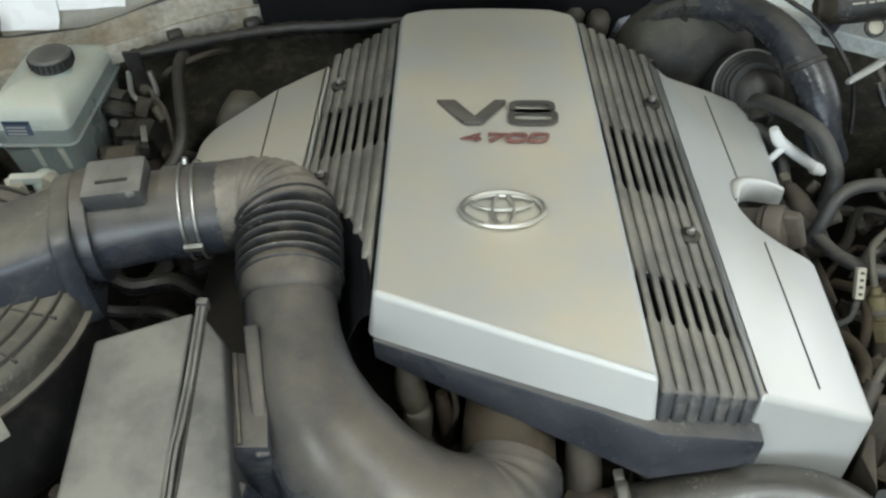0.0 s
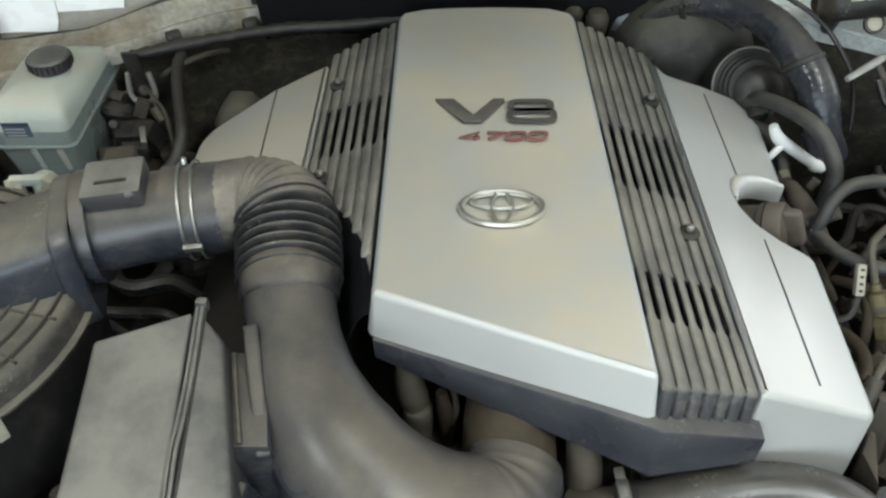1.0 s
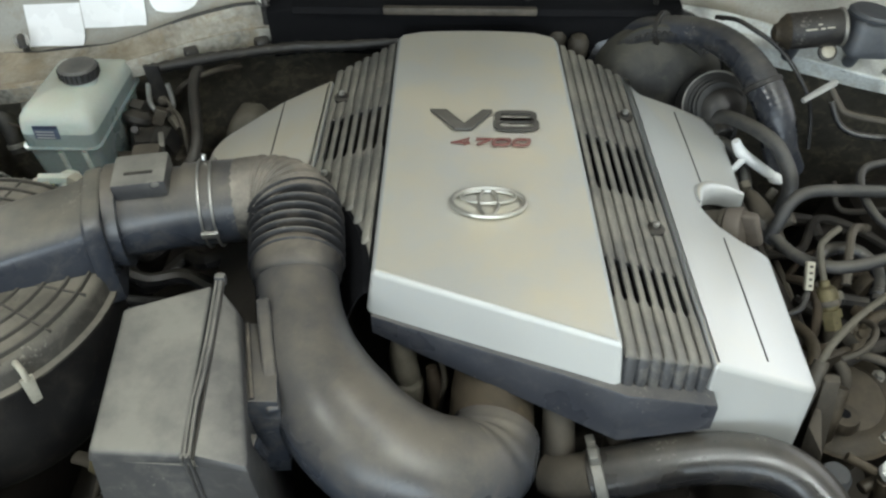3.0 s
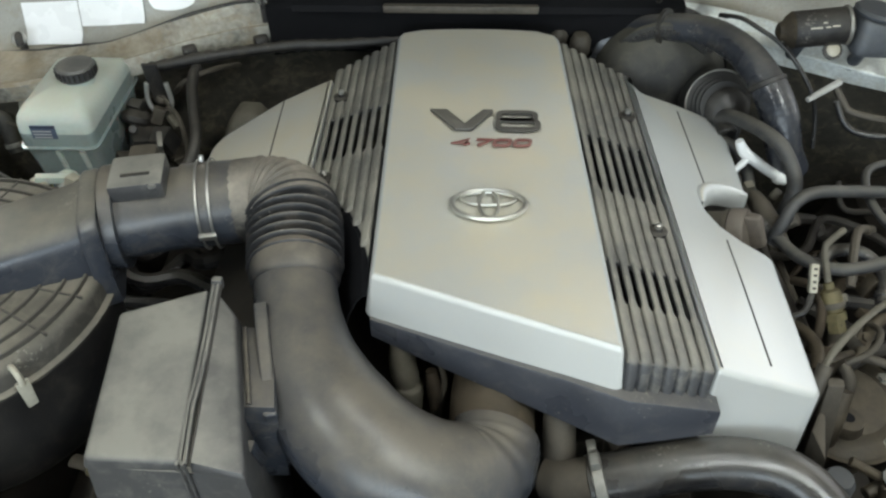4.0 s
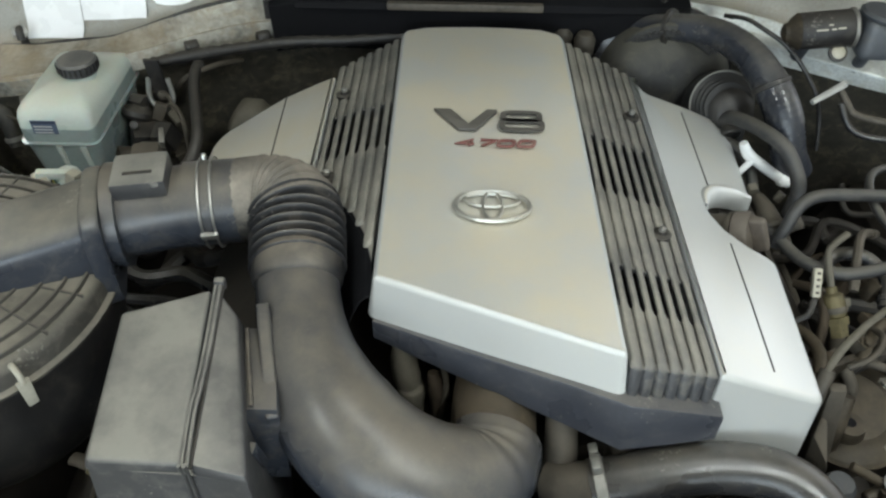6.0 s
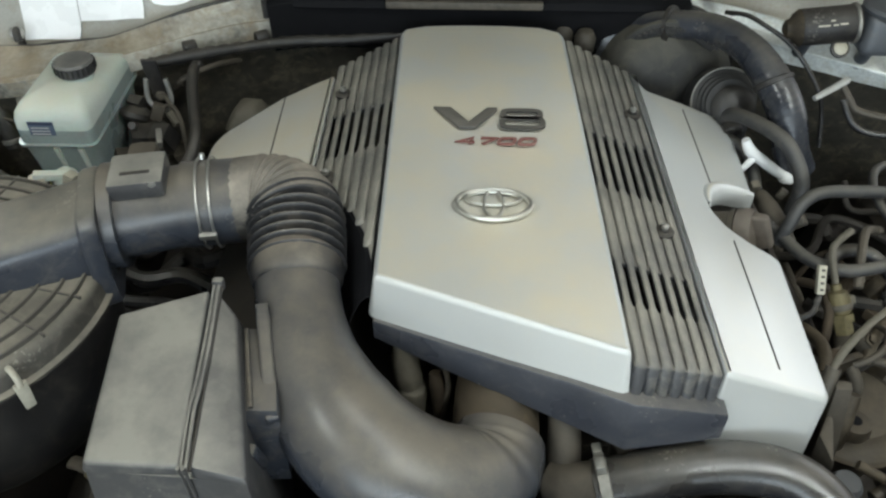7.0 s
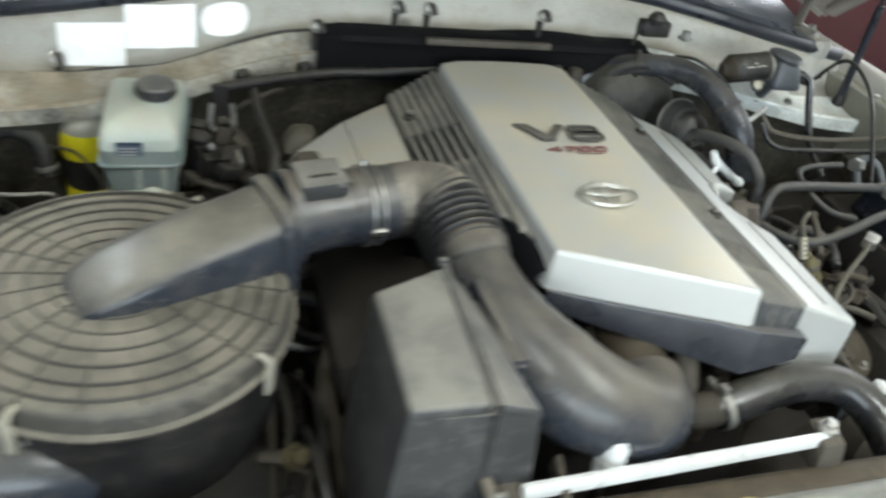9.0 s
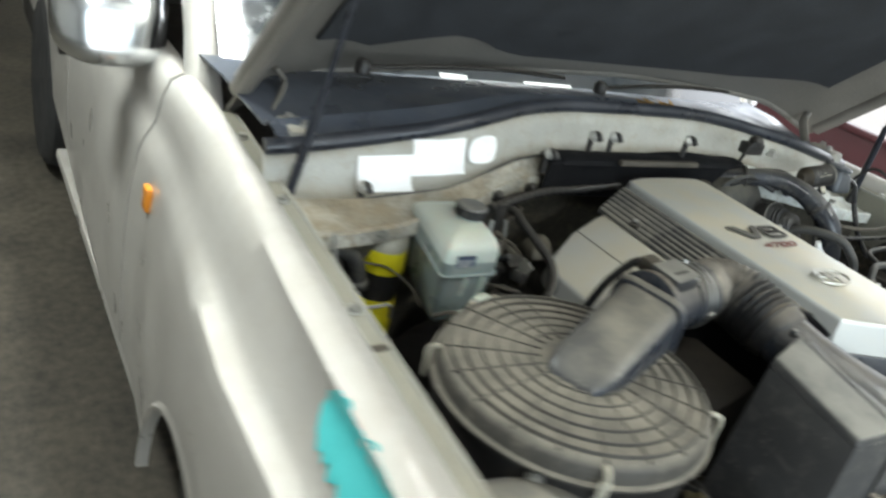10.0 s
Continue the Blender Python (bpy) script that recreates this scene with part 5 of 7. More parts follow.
part("neck_collar", box((0, 0, 0.060), (0.014, 0.022, 0.124), along((-0.229, -0.135, 1.078), (-0.202, -0.252, 1.040)), bev=0.004, seg=3), "duct", neck, "raised dusty collar on the duct")
part("neck_tab", box((0, 0, 0), (0.014, 0.012, 0.052), pose(-0.223, -0.262, 1.006, 18, 0, -12), bev=0.003), "duct", neck)

clampo = thing("hose_clamp", (-0.336, 0.038, 1.02), "bright double-wire hose clamp round the intake", "clamp")
ax = along((-0.331, 0.039, 1.072), (-0.28, 0.047, 1.073))
for off in (0.0, 0.014):
    bm = bmesh.new()
    n, k = 40, 8
    rings = []
    for i in range(n):
        a = 2 * math.pi * i / n
        c = Vector((0.0535 * math.cos(a), 0.0535 * math.sin(a), off))
        d = Vector((math.cos(a), math.sin(a), 0))
        rings.append([bm.verts.new(ax @ (c + 0.0016 * (d * math.cos(b) + Vector((0, 0, 1)) * math.sin(b)))) for b in (2 * math.pi * j / k for j in range(k))])
    for i in range(n):
        for j in range(k):
            bm.faces.new((rings[i][j], rings[i][(j + 1) % k], rings[(i + 1) % n][(j + 1) % k], rings[(i + 1) % n][j]))
    part("wire", bm, "zinc", clampo)
part("screw_block", box((0.0, 0.0, 0.0), (0.020, 0.006, 0.010), pose(-0.316, -0.013, 1.066, 20, 0, 8), bev=0.0015), "zinc", clampo)
part("screw_head", lathe([(0.0035, 0), (0.0035, 0.006), (0.0025, 0.007)], pose(-0.330, 0.058, 1.122, -20, 0, 0), 10), "zinc", clampo)

meter = thing("air_flow_meter", (-0.40, 0.03, 1.02), "black air flow meter tube with a square sensor on top", "flow meter")
part("tube", tube([(-0.425, 0.020, 1.068), (-0.38, 0.029, 1.070), (-0.328, 0.039, 1.072)], [0.051, 0.049, 0.048], 28), "duct", meter)
part("flange", tube([(-0.437, 0.0175, 1.068), (-0.423, 0.0205, 1.068)], [0.062, 0.062], 28, 1), "duct", meter)
sens = part("sensor", box((0, 0, 0), (0.062, 0.056, 0.024), pose(-0.392, 0.022, 1.124, 4, -2, 9), bev=0.006), "plastic", meter, "dusty grey square sensor")
part("sensor_plug", box((0, 0, 0), (0.034, 0.030, 0.026), pose(-0.400, 0.066, 1.118, 5, 0, 9), bev=0.008), "rust", sens)
part("plug_lead", tube([(-0.402, 0.078, 1.120), (-0.412, 0.094, 1.105), (-0.432, 0.112, 1.06), (-0.445, 0.125, 1.0)], 0.007), "rubber", sens)
part("slot", box((0, 0, 0), (0.032, 0.004, 0.002), pose(-0.391, 0.012, 1.1358, 4, -2, 9), bev=0.0005), "black", sens)
for dx in (-0.02, 0.022):
    part("screw", lathe([(0.005, 0), (0.005, 0.003), (0.003, 0.004)], Matrix.Translation((-0.391 + dx, -0.001, 1.129)), 10), "zinc", sens)

# ---------------------------------------------------------------- round air cleaner
AC = Vector((-0.626, -0.062, 0))
cleaner = thing("air_cleaner", (AC.x, AC.y, 0.84), "round dusty black air cleaner with a ribbed lid", "air cleaner")
mo = Matrix.Translation((AC.x, AC.y, 0))
part("canister", lathe([(0.165, 0.84), (0.178, 0.86), (0.186, 0.96), (0.188, 1.0), (0.192, 1.002), (0.192, 1.012)], mo, 56), "black", cleaner)
lid = part("lid", lathe([(0.194, 1.006), (0.199, 1.008), (0.1995, 1.012), (0.1935, 1.015), (0.192, 1.030), (0.189, 1.038), (0.184, 1.0415), (0.18, 1.043), (0.10, 1.050), (0.03, 1.053)], mo, 64), "lid", cleaner, "dusty beige-grey ribbed lid")
nr = 20
for i in range(nr):
    a = 2 * math.pi * (i + 0.5) / nr
    c, s_ = math.cos(a), math.sin(a)
    p0, p1 = AC + Vector((0.055 * c, 0.055 * s_, 1.0515)), AC + Vector((0.186 * c, 0.186 * s_, 1.0415))
    rb = bmesh.new()
    t_ = Vector((-s_, c, 0)) * 0.0017
    v = [rb.verts.new(q) for q in (p0 - t_ - Vector((0, 0, 0.003)), p0 + t_ - Vector((0, 0, 0.003)), p1 + t_ - Vector((0, 0, 0.003)), p1 - t_ - Vector((0, 0, 0.003)),
                                   p0 - t_ * 0.6 + Vector((0, 0, 0.0032)), p0 + t_ * 0.6 + Vector((0, 0, 0.0032)), p1 + t_ * 0.6 + Vector((0, 0, 0.0032)), p1 - t_ * 0.6 + Vector((0, 0, 0.0032)))]
    for q in ((4, 5, 6, 7), (0, 1, 5, 4), (1, 2, 6, 5), (2, 3, 7, 6), (3, 0, 4, 7)):
        rb.faces.new([v[j] for j in q])
    part("radial_rib", rb, "lidrib", lid)
for rr in (0.070, 0.092, 0.114, 0.136, 0.158, 0.178):
    zz = 1.053 - (rr - 0.03) * 0.055
    part("ring_rib", lathe([(rr - 0.0020, zz - 0.003), (rr - 0.0012, zz + 0.0032), (rr + 0.0012, zz + 0.0032), (rr + 0.0020, zz - 0.003)], mo, 56, cap=False), "lidrib", lid)
W = (0.91, 0.41, 0)
part("outlet_snout", loft([((-0.674, -0.101, 1.044), W, 0.026, 0.004), ((-0.668, -0.098, 1.048), W, 0.036, 0.010), ((-0.655, -0.093, 1.050), W, 0.043, 0.018), ((-0.630, -0.083, 1.051), W, 0.049, 0.029), ((-0.600, -0.070, 1.052), W, 0.052, 0.038),
                           ((-0.560, -0.051, 1.052), W, 0.054, 0.046), ((-0.520, -0.032, 1.051), W, 0.055, 0.052), ((-0.480, -0.012, 1.050), (0.93, 0.36, 0), 0.056, 0.056), ((-0.447, 0.005, 1.050), (0.95, 0.30, 0), 0.057, 0.060)], 44, 4.6), "snout", cleaner, "dusty flat-topped outlet snout on the lid")
WF = (0.955, 0.29, 0)
part("snout_flange", loft([((-0.458, 0.000, 1.048), WF, 0.0625, 0.066), ((-0.455, 0.001, 1.048), WF, 0.064, 0.068), ((-0.443, 0.008, 1.048), WF, 0.064, 0.068), ((-0.440, 0.0095, 1.048), WF, 0.0625, 0.066)], 40, 5.0), "snout", cleaner)
for ang in (-41, 62, 152, 243):
    a = radians(ang)
    d = Vector((math.cos(a), math.sin(a), 0))
    c = AC + d * 0.198
    m = Matrix.Translation((c.x, c.y, 0)) @ Matrix.Rotation(a, 4, "Z")
    cl = part("clip", hexa([m @ Vector(q) for q in ((0.004, -0.0055, 0.988), (0.008, -0.0055, 0.988), (0.008, 0.0055, 0.988), (0.004, 0.0055, 0.988))],
                           [m @ Vector(q) for q in ((0.004, -0.007, 1.026), (0.008, -0.007, 1.026), (0.008, 0.007, 1.026), (0.004, 0.007, 1.026))], 0.0015), "cream", cleaner, "dusty cream metal lid clip")
    part("clip_hook", tube([m @ Vector(q) for q in ((0.007, 0, 1.022), (0.005, 0, 1.034), (-0.004, 0, 1.038), (-0.010, 0, 1.036))], 0.0035, flat=1), "cream", cl)
inlet = thing("inlet_pipe", (-0.78, -0.2, 0.9), "smooth grey inlet pipe running into the wing", "pipe")
part("pipe", tube([(-0.90, -0.200, 0.935), (-0.80, -0.205, 0.935), (-0.72, -0.208, 0.925), (-0.66, -0.20, 0.905)], [0.062, 0.062, 0.058, 0.050], 24), "snout", inlet)
part("pipe_clip", box((-0.700, -0.225, 0.985), (0.022, 0.012, 0.010), bev=0.002), "zinc", inlet)
part("support_bolt", bolt((-0.77, -0.185, 0.994), 0.008, 0.01), "zinc", inlet)

# ---------------------------------------------------------------- plastic box by the duct
rbox = thing("resonator_box", (-0.28, -0.24, 0.78), "dusty dark grey plastic box with a ridged lid", "box")
low = [(-0.378, -0.155, 0.80), (-0.235, -0.135, 0.80), (-0.180, -0.335, 0.80), (-0.372, -0.330, 0.80)]
part("body", hexa([low[0], low[1], low[2], low[3]], [(-0.362, -0.164, 1.085), (-0.262, -0.138, 1.090), (-0.211, -0.323, 1.060), (-0.354, -0.316, 1.06)], 0.006), "plastic", rbox)
ridge_b, ridge_f = Vector((-0.272, -0.130, 1.106)), Vector((-0.262, -0.322, 1.074))
part("lid", hexa([(-0.3635, -0.1625, 1.083), (-0.276, -0.1375, 1.09), (-0.266, -0.3205, 1.062), (-0.3555, -0.318, 1.058)],
                 [(-0.360, -0.166, 1.100), (-0.277, -0.138, 1.108), (-0.267, -0.318, 1.075), (-0.352, -0.3145, 1.073)], 0.005, 3), "plastic", rbox, "flat dusty lid")
part("lid_slope", hexa([(-0.268, -0.137, 1.085), (-0.247, -0.150, 1.066), (-0.208, -0.325, 1.050), (-0.258, -0.321, 1.06)],
                       [(-0.268, -0.139, 1.103), (-0.250, -0.155, 1.088), (-0.212, -0.321, 1.062), (-0.258, -0.318, 1.074)], 0.004), "plastic", rbox)
for off, w in ((-0.0022, 0.0019), (0.0022, 0.0022)):
    path_ = [ridge_b + Vector((off, 0.002, 0)), ridge_b.lerp(ridge_f, 0.35) + Vector((off + 0.0008, 0, 0)), ridge_b.lerp(ridge_f, 0.62) + Vector((off - 0.001, 0, 0)), ridge_b.lerp(ridge_f, 0.72) + Vector((off - 0.0025, 0, -0.0004)), ridge_f + Vector((off - 0.001, 0.001, -0.001)), ridge_f + Vector((off, -0.0012, -0.006)), ridge_f + Vector((off + 0.006, -0.006, -0.20))]
    part("ridge", tube(path_, [w * 1.05, w, w, w * 0.9, w * 0.9, w * 0.8, w * 0.8], 8, 4, flat=0.9), "plastic", rbox, "raised joint along the lid")
part("joint", tube([ridge_b + Vector((0.0052, 0, -0.002)), ridge_b.lerp(ridge_f, 0.5) + Vector((0.0052, 0, -0.0015)), ridge_f + Vector((0.0045, 0.001, -0.002))], 0.0015, 6, 4), "black", rbox, "dark gap beside the joint")
part("ridge_tab", box((0, 0, 0), (0.012, 0.009, 0.014), Matrix.Translation(ridge_b + Vector((0.001, 0.003, -0.002))), bev=0.004), "plastic", rbox)

# ---------------------------------------------------------------- coolant reservoir
tank = thing("coolant_reservoir", (-0.595, 0.31, 0.90), "milky plastic coolant reservoir with a black cap, half full", "reservoir")
TANK = [(-0.661, 0.245), (-0.552, 0.245), (-0.534, 0.402), (-0.650, 0.402)]


def tub(levels, r=0.013):
    """A moulded body from (height, inset) pairs over the reservoir's plan."""
    bm = bmesh.new()
    plan = rounded(TANK, r, 6)
    mx, my = sum(p[0] for p in TANK) / 4, sum(p[1] for p in TANK) / 4
    rings = []
    for z, d in levels:
        k = 0.18 * max(0.0, d) if z > 1.03 else 0.0
        lift = 0.18 * max(0.0, min(1.0, (1.075 - z) / 0.05))
        rings.append([bm.verts.new((mx + (x - mx) * (1 - d / 0.060) + k, my + (y - my) * (1 - d / 0.076) + k, z + (y - 0.245) * lift)) for x, y in plan])
    n = len(plan)
    for a, b in zip(rings, rings[1:]):
        for j in range(n):
            bm.faces.new((a[j], a[(j + 1) % n], b[(j + 1) % n], b[j]))
    bm.faces.new(rings[0][::-1])
    bm.faces.new(rings[-1])
    return bm


part("lower_half", tub([(0.902, 0.022), (0.906, 0.016), (0.916, 0.012), (0.99, 0.003), (1.0035, 0.0005)]), "fluid", tank, "milky lower half darkened by coolant")
part("middle", tub([(1.0065, 0.0005), (1.018, 0.0), (1.029, 0.0)]), "fluid", tank, "band filled with coolant")
part("upper_half", tub([(1.029, 0.0), (1.044, 0.0008), (1.053, 0.0028), (1.0605, 0.0070), (1.066, 0.0120), (1.0705, 0.0180), (1.0745, 0.0260), (1.0770, 0.0340), (1.0780, 0.0420)]), "tank", tank, "milky rounded upper half")
part("seam_flange", tub([(1.0032, -0.002), (1.0036, -0.0035), (1.0064, -0.0035), (1.0068, -0.002)]), "fluid", tank)
for q, w in (((-0.610, 0.2435, 0.955), 0.004), ((-0.575, 0.2435, 0.955), 0.004)):
    part("moulded_rib", hexa([(q[0] - w, 0.262, 0.915), (q[0] + w, 0.262, 0.915), (q[0] + w, 0.268, 0.915), (q[0] - w, 0.268, 0.915)], [(q[0] - w, 0.243, 1.0), (q[0] + w, 0.243, 1.0), (q[0] + w, 0.25, 1.0), (q[0] - w, 0.25, 1.0)], 0.001), "tank", tank)
CX, CY = -0.582, 0.318
part("neck", lathe([(0.022, 0), (0.022, 0.014)], Matrix.Translation((CX, CY, 1.073)), 24), "tank", tank)
cap = part("cap", lathe([(0.0265, 0), (0.0275, 0.003), (0.0275, 0.016), (0.025, 0.019), (0.010, 0.021)], Matrix.Translation((CX, CY, 1.0825)), 28), "plastic", tank, "dusty black screw cap")
for i in range(24):
    a = 2 * math.pi * i / 24
    part("grip", box((CX + 0.0276 * math.cos(a), CY + 0.0276 * math.sin(a), 1.0925), (0.0026, 0.0026, 0.012), bev=0), "black", cap)
lab = part("label", box((-0.620, 0.2445, 1.033), (0.036, 0.0012, 0.022), bev=0), "label", tank, "small blue-grey label with dark print")
part("print_bar", box((-0.620, 0.2436, 1.0418), (0.035, 0.001, 0.004), bev=0), "ink", lab)
for k in range(3):
    part("print_bar", box((-0.622, 0.2436, 1.0345 - 0.005 * k), (0.026, 0.001, 0.0014), bev=0), "white", lab)
part("outlet", rod((-0.60, 0.252, 0.925), (-0.60, 0.205, 0.915), 0.011), "tank", tank)

# ---------------------------------------------------------------- yellow and silver canister
can = thing("canister", (-0.698, 0.388, 0.80), "silver-topped canister with bright yellow bands", "canister")
mc = Matrix.Translation((-0.688, 0.392, 0.0)) @ Matrix.Diagonal((0.80, 0.80, 1, 1))
part("top", lathe([(0.049, 0.988), (0.0500, 0.992), (0.0490, 1.004), (0.044, 1.016), (0.034, 1.024), (0.012, 1.028)], mc, 32), "cream", can, "dusty cream domed top")
part("yellow_band", lathe([(0.049, 0.944), (0.050, 0.948), (0.050, 0.988)], mc, 32), "yellow", can, "bright yellow band")
part("waist", lathe([(0.047, 0.890), (0.047, 0.944)], mc, 32), "black", can, "black waist")
part("lower_band", lathe([(0.047, 0.80), (0.048, 0.805), (0.048, 0.890)], mc, 32), "yellow", can, "yellow lower band")
part("wire_bracket", tube([(-0.827, 0.325, 1.05), (-0.822, 0.295, 0.985), (-0.812, 0.267, 0.952), (-0.772, 0.260, 0.948), (-0.732, 0.267, 0.944), (-0.717, 0.280, 0.91)], 0.003), "dullzinc", can, "thin wire bracket")

# ---------------------------------------------------------------- clutter beside the reservoir
valve = thing("vacuum_valve", (-0.50, 0.30, 0.90), "black vacuum valve cluster with plugs and dusty metal tabs", "valve")
part("bracket", hexa([(-0.53, 0.26, 0.84), (-0.45, 0.26, 0.84), (-0.45, 0.33, 0.84), (-0.53, 0.33, 0.84)], [(-0.525, 0.27, 0.93), (-0.455, 0.27, 0.93), (-0.455, 0.32, 0.93), (-0.525, 0.32, 0.93)], 0.005), "void", valve)
part("body", box((0, 0, 0), (0.055, 0.04, 0.05), pose(-0.505, 0.315, 0.965, 10, 12, 25), bev=0.006), "black", valve)
part("plug", box((0, 0, 0), (0.03, 0.03, 0.036), pose(-0.472, 0.297, 0.985, 20, -10, -15), bev=0.005), "black", valve)
part("plug", box((0, 0, 0), (0.034, 0.022, 0.02), pose(-0.482, 0.262, 0.985, 0, 20, 30), bev=0.004), "black", valve)
part("tab", box((0, 0, 0), (0.008, 0.026, 0.030), pose(-0.470, 0.272, 0.996, 25, 10, 20), bev=0.002), "dullzinc", valve, "bright metal tab")
part("diaphragm", lathe([(0.022, 0), (0.026, 0.005), (0.026, 0.012), (0.016, 0.02), (0.006, 0.026)], pose(-0.525, 0.335, 0.99, -30, 15, 0), 20), "black", valve)
part("nozzle", rod((-0.515, 0.30, 1.0), (-0.505, 0.275, 1.02), 0.006), "rubber", valve)
for i, (c, s, r, mt) in enumerate((((-0.535, 0.290, 0.955), (0.030, 0.022, 0.018), (10, 20, 35), "rust"), ((-0.452, 0.300, 0.955), (0.020, 0.030, 0.016), (0, -20, 15), "cast"),
                                   ((-0.520, 0.345, 1.015), (0.024, 0.016, 0.020), (25, 0, -20), "black"), ((-0.488, 0.335, 1.005), (0.018, 0.018, 0.026), (-15, 25, 10), "rust"),
                                   ((-0.462, 0.325, 1.000), (0.012, 0.024, 0.010), (30, 10, 50), "beige"), ((-0.500, 0.255, 0.960), (0.040, 0.012, 0.014), (0, 12, -25), "black"))):
    part("connector", box((0, 0, 0), s, pose(*c, *r), bev=0.003), mt, valve)
for pts in (((-0.52, 0.34, 1.01), (-0.50, 0.36, 1.025), (-0.475, 0.35, 1.02), (-0.46, 0.32, 0.99)), ((-0.49, 0.33, 1.0), (-0.47, 0.34, 1.015), (-0.45, 0.32, 1.0), (-0.44, 0.29, 0.96)), ((-0.54, 0.29, 0.95), (-0.53, 0.26, 0.97), (-0.505, 0.25, 0.965), (-0.48, 0.26, 0.95))):
    part("lead", tube(pts, 0.0035, 8), "rust", valve)
cock = thing("drain_fitting", (-0.60, 0.205, 0.93), "pale plastic fitting below the coolant reservoir", "fitting")
part("body", lathe([(0.012, 0), (0.017, 0.006), (0.018, 0.022), (0.013, 0.030), (0.006, 0.034)], pose(-0.592, 0.206, 0.955, -15, 5, 0), 14), "tank", cock)
part("stem", rod((-0.60, 0.206, 0.955), (-0.60, 0.206, 0.86), 0.010), "black", cock)
part("wing", box((0, 0, 0), (0.050, 0.013, 0.012), pose(-0.602, 0.198, 0.986, 0, 12, 20), bev=0.003), "tank", cock)
part("plug", box((0, 0, 0), (0.020, 0.024, 0.018), pose(-0.620, 0.190, 0.980, 15, -10, 30), bev=0.003), "cream", cock)
part("plug", box((0, 0, 0), (0.016, 0.018, 0.020), pose(-0.576, 0.196, 0.982, -10, 15, -20), bev=0.003), "cream", cock)
part("lead", tube([(-0.628, 0.186, 0.978), (-0.642, 0.190, 0.968), (-0.655, 0.206, 0.962), (-0.668, 0.23, 0.94)], 0.0035, 8), "cast", cock)
part("small_tap", box((-0.56, 0.205, 0.972), (0.026, 0.020, 0.018), bev=0.005), "cast", cock)

eye_br = thing("lifting_bracket", (-0.485, 0.367, 0.992), "black steel bracket with a bolt on the firewall", "bracket")
part("plate", hexa([(-0.497, 0.360, 0.988), (-0.474, 0.360, 0.988), (-0.474, 0.365, 0.988), (-0.497, 0.365, 0.988)], [(-0.501, 0.350, 1.083), (-0.478, 0.350, 1.083), (-0.478, 0.356, 1.083), (-0.501, 0.356, 1.083)], 0.002), "black", eye_br)
part("loop", tube([(-0.501, 0.355, 1.050), (-0.503, 0.350, 1.016), (-0.485, 0.347, 1.000), (-0.469, 0.350, 1.016), (-0.472, 0.355, 1.050)], 0.004), "zinc", eye_br)
part("bolt_head", bolt((-0.485, 0.356, 1.021), 0.006, 0.007, (0, -1, 0.2)), "cast", eye_br)


def hose_thing(name, pts, r, material, label, n=12, wave=None, k=6, category="hose", group=""):
    base = min(pts, key=lambda q: q[2])
    ob = thing(name, base, label, category, group)
    part("hose", tube(pts, r, n, k, wave=wave), material, ob)
    for a, b in ((pts[0], pts[1]), (pts[-1], pts[-2])):
        rr = (r if isinstance(r, (int, float)) else max(r))
        c = Vector(a).lerp(Vector(b), min(0.35, 0.012 / max(0.001, (Vector(b) - Vector(a)).length)))
        d = (Vector(b) - Vector(a)).normalized()
        part("end_band", lathe([(rr * 1.02, -0.004), (rr * 1.14, -0.003), (rr * 1.14, 0.003), (rr * 1.02, 0.004)], along(c, c + d), n), "dullzinc" if rr > 0.015 else material, ob)
    return ob


hose_thing("heater_hose", [(-0.433, 0.396, 1.052), (-0.434, 0.374, 1.052), (-0.431, 0.346, 1.042), (-0.422, 0.308, 1.026), (-0.414, 0.269, 1.007), (-0.423, 0.236, 0.983), (-0.455, 0.207, 0.964)], 0.0085, "black", "dusty black heater hose down the firewall")
hose_thing("heater_hose", [(-0.383, 0.446, 1.031), (-0.407, 0.398, 1.050), (-0.445, 0.370, 1.045), (-0.469, 0.379, 1.021)], 0.0045, "rust", "thin dusty hose across the firewall")
hose_thing("breather_hose", [(-0.800, 0.430, 1.000), (-0.790, 0.405, 0.988), (-0.768, 0.370, 0.976), (-0.735, 0.358, 0.971), (-0.700, 0.345, 0.966), (-0.668, 0.306, 0.945), (-0.655, 0.285, 0.92)], 0.0022, "cast", "thin grey wire drooping past the canister", 8, category="wire")
hose_thing("wing_hose", [(-0.848, 0.31, 0.93), (-0.842, 0.345, 0.965), (-0.82, 0.368, 0.988), (-0.785, 0.376, 0.992), (-0.755, 0.372, 0.97), (-0.742, 0.36, 0.92)], 0.016, "drum", "dusty black hose arching along the inner wing", 16)
hose_thing("wing_hose", [(-0.845, 0.24, 0.90), (-0.835, 0.30, 0.90), (-0.82, 0.34, 0.88), (-0.80, 0.36, 0.84)], 0.012, "rubber", "black hose low on the inner wing", 12)
pod = thing("washer_pump", (-0.835, 0.15, 0.86), "dusty silver canister on the inner wing", "canister")
part("body", lathe([(0.018, 0.87), (0.021, 0.88), (0.021, 0.955), (0.016, 0.965), (0.009, 0.98)], Matrix.Translation((-0.832, 0.17, 0)), 18), "dullzinc", pod)
part("cap", lathe([(0.010, 0.978), (0.012, 0.982), (0.012, 0.995), (0.007, 1.0)], Matrix.Translation((-0.832, 0.17, 0)), 16), "cast", pod)
part("bracket", box((-0.850, 0.17, 0.93), (0.03, 0.02, 0.05), bev=0.003), "rail", pod)
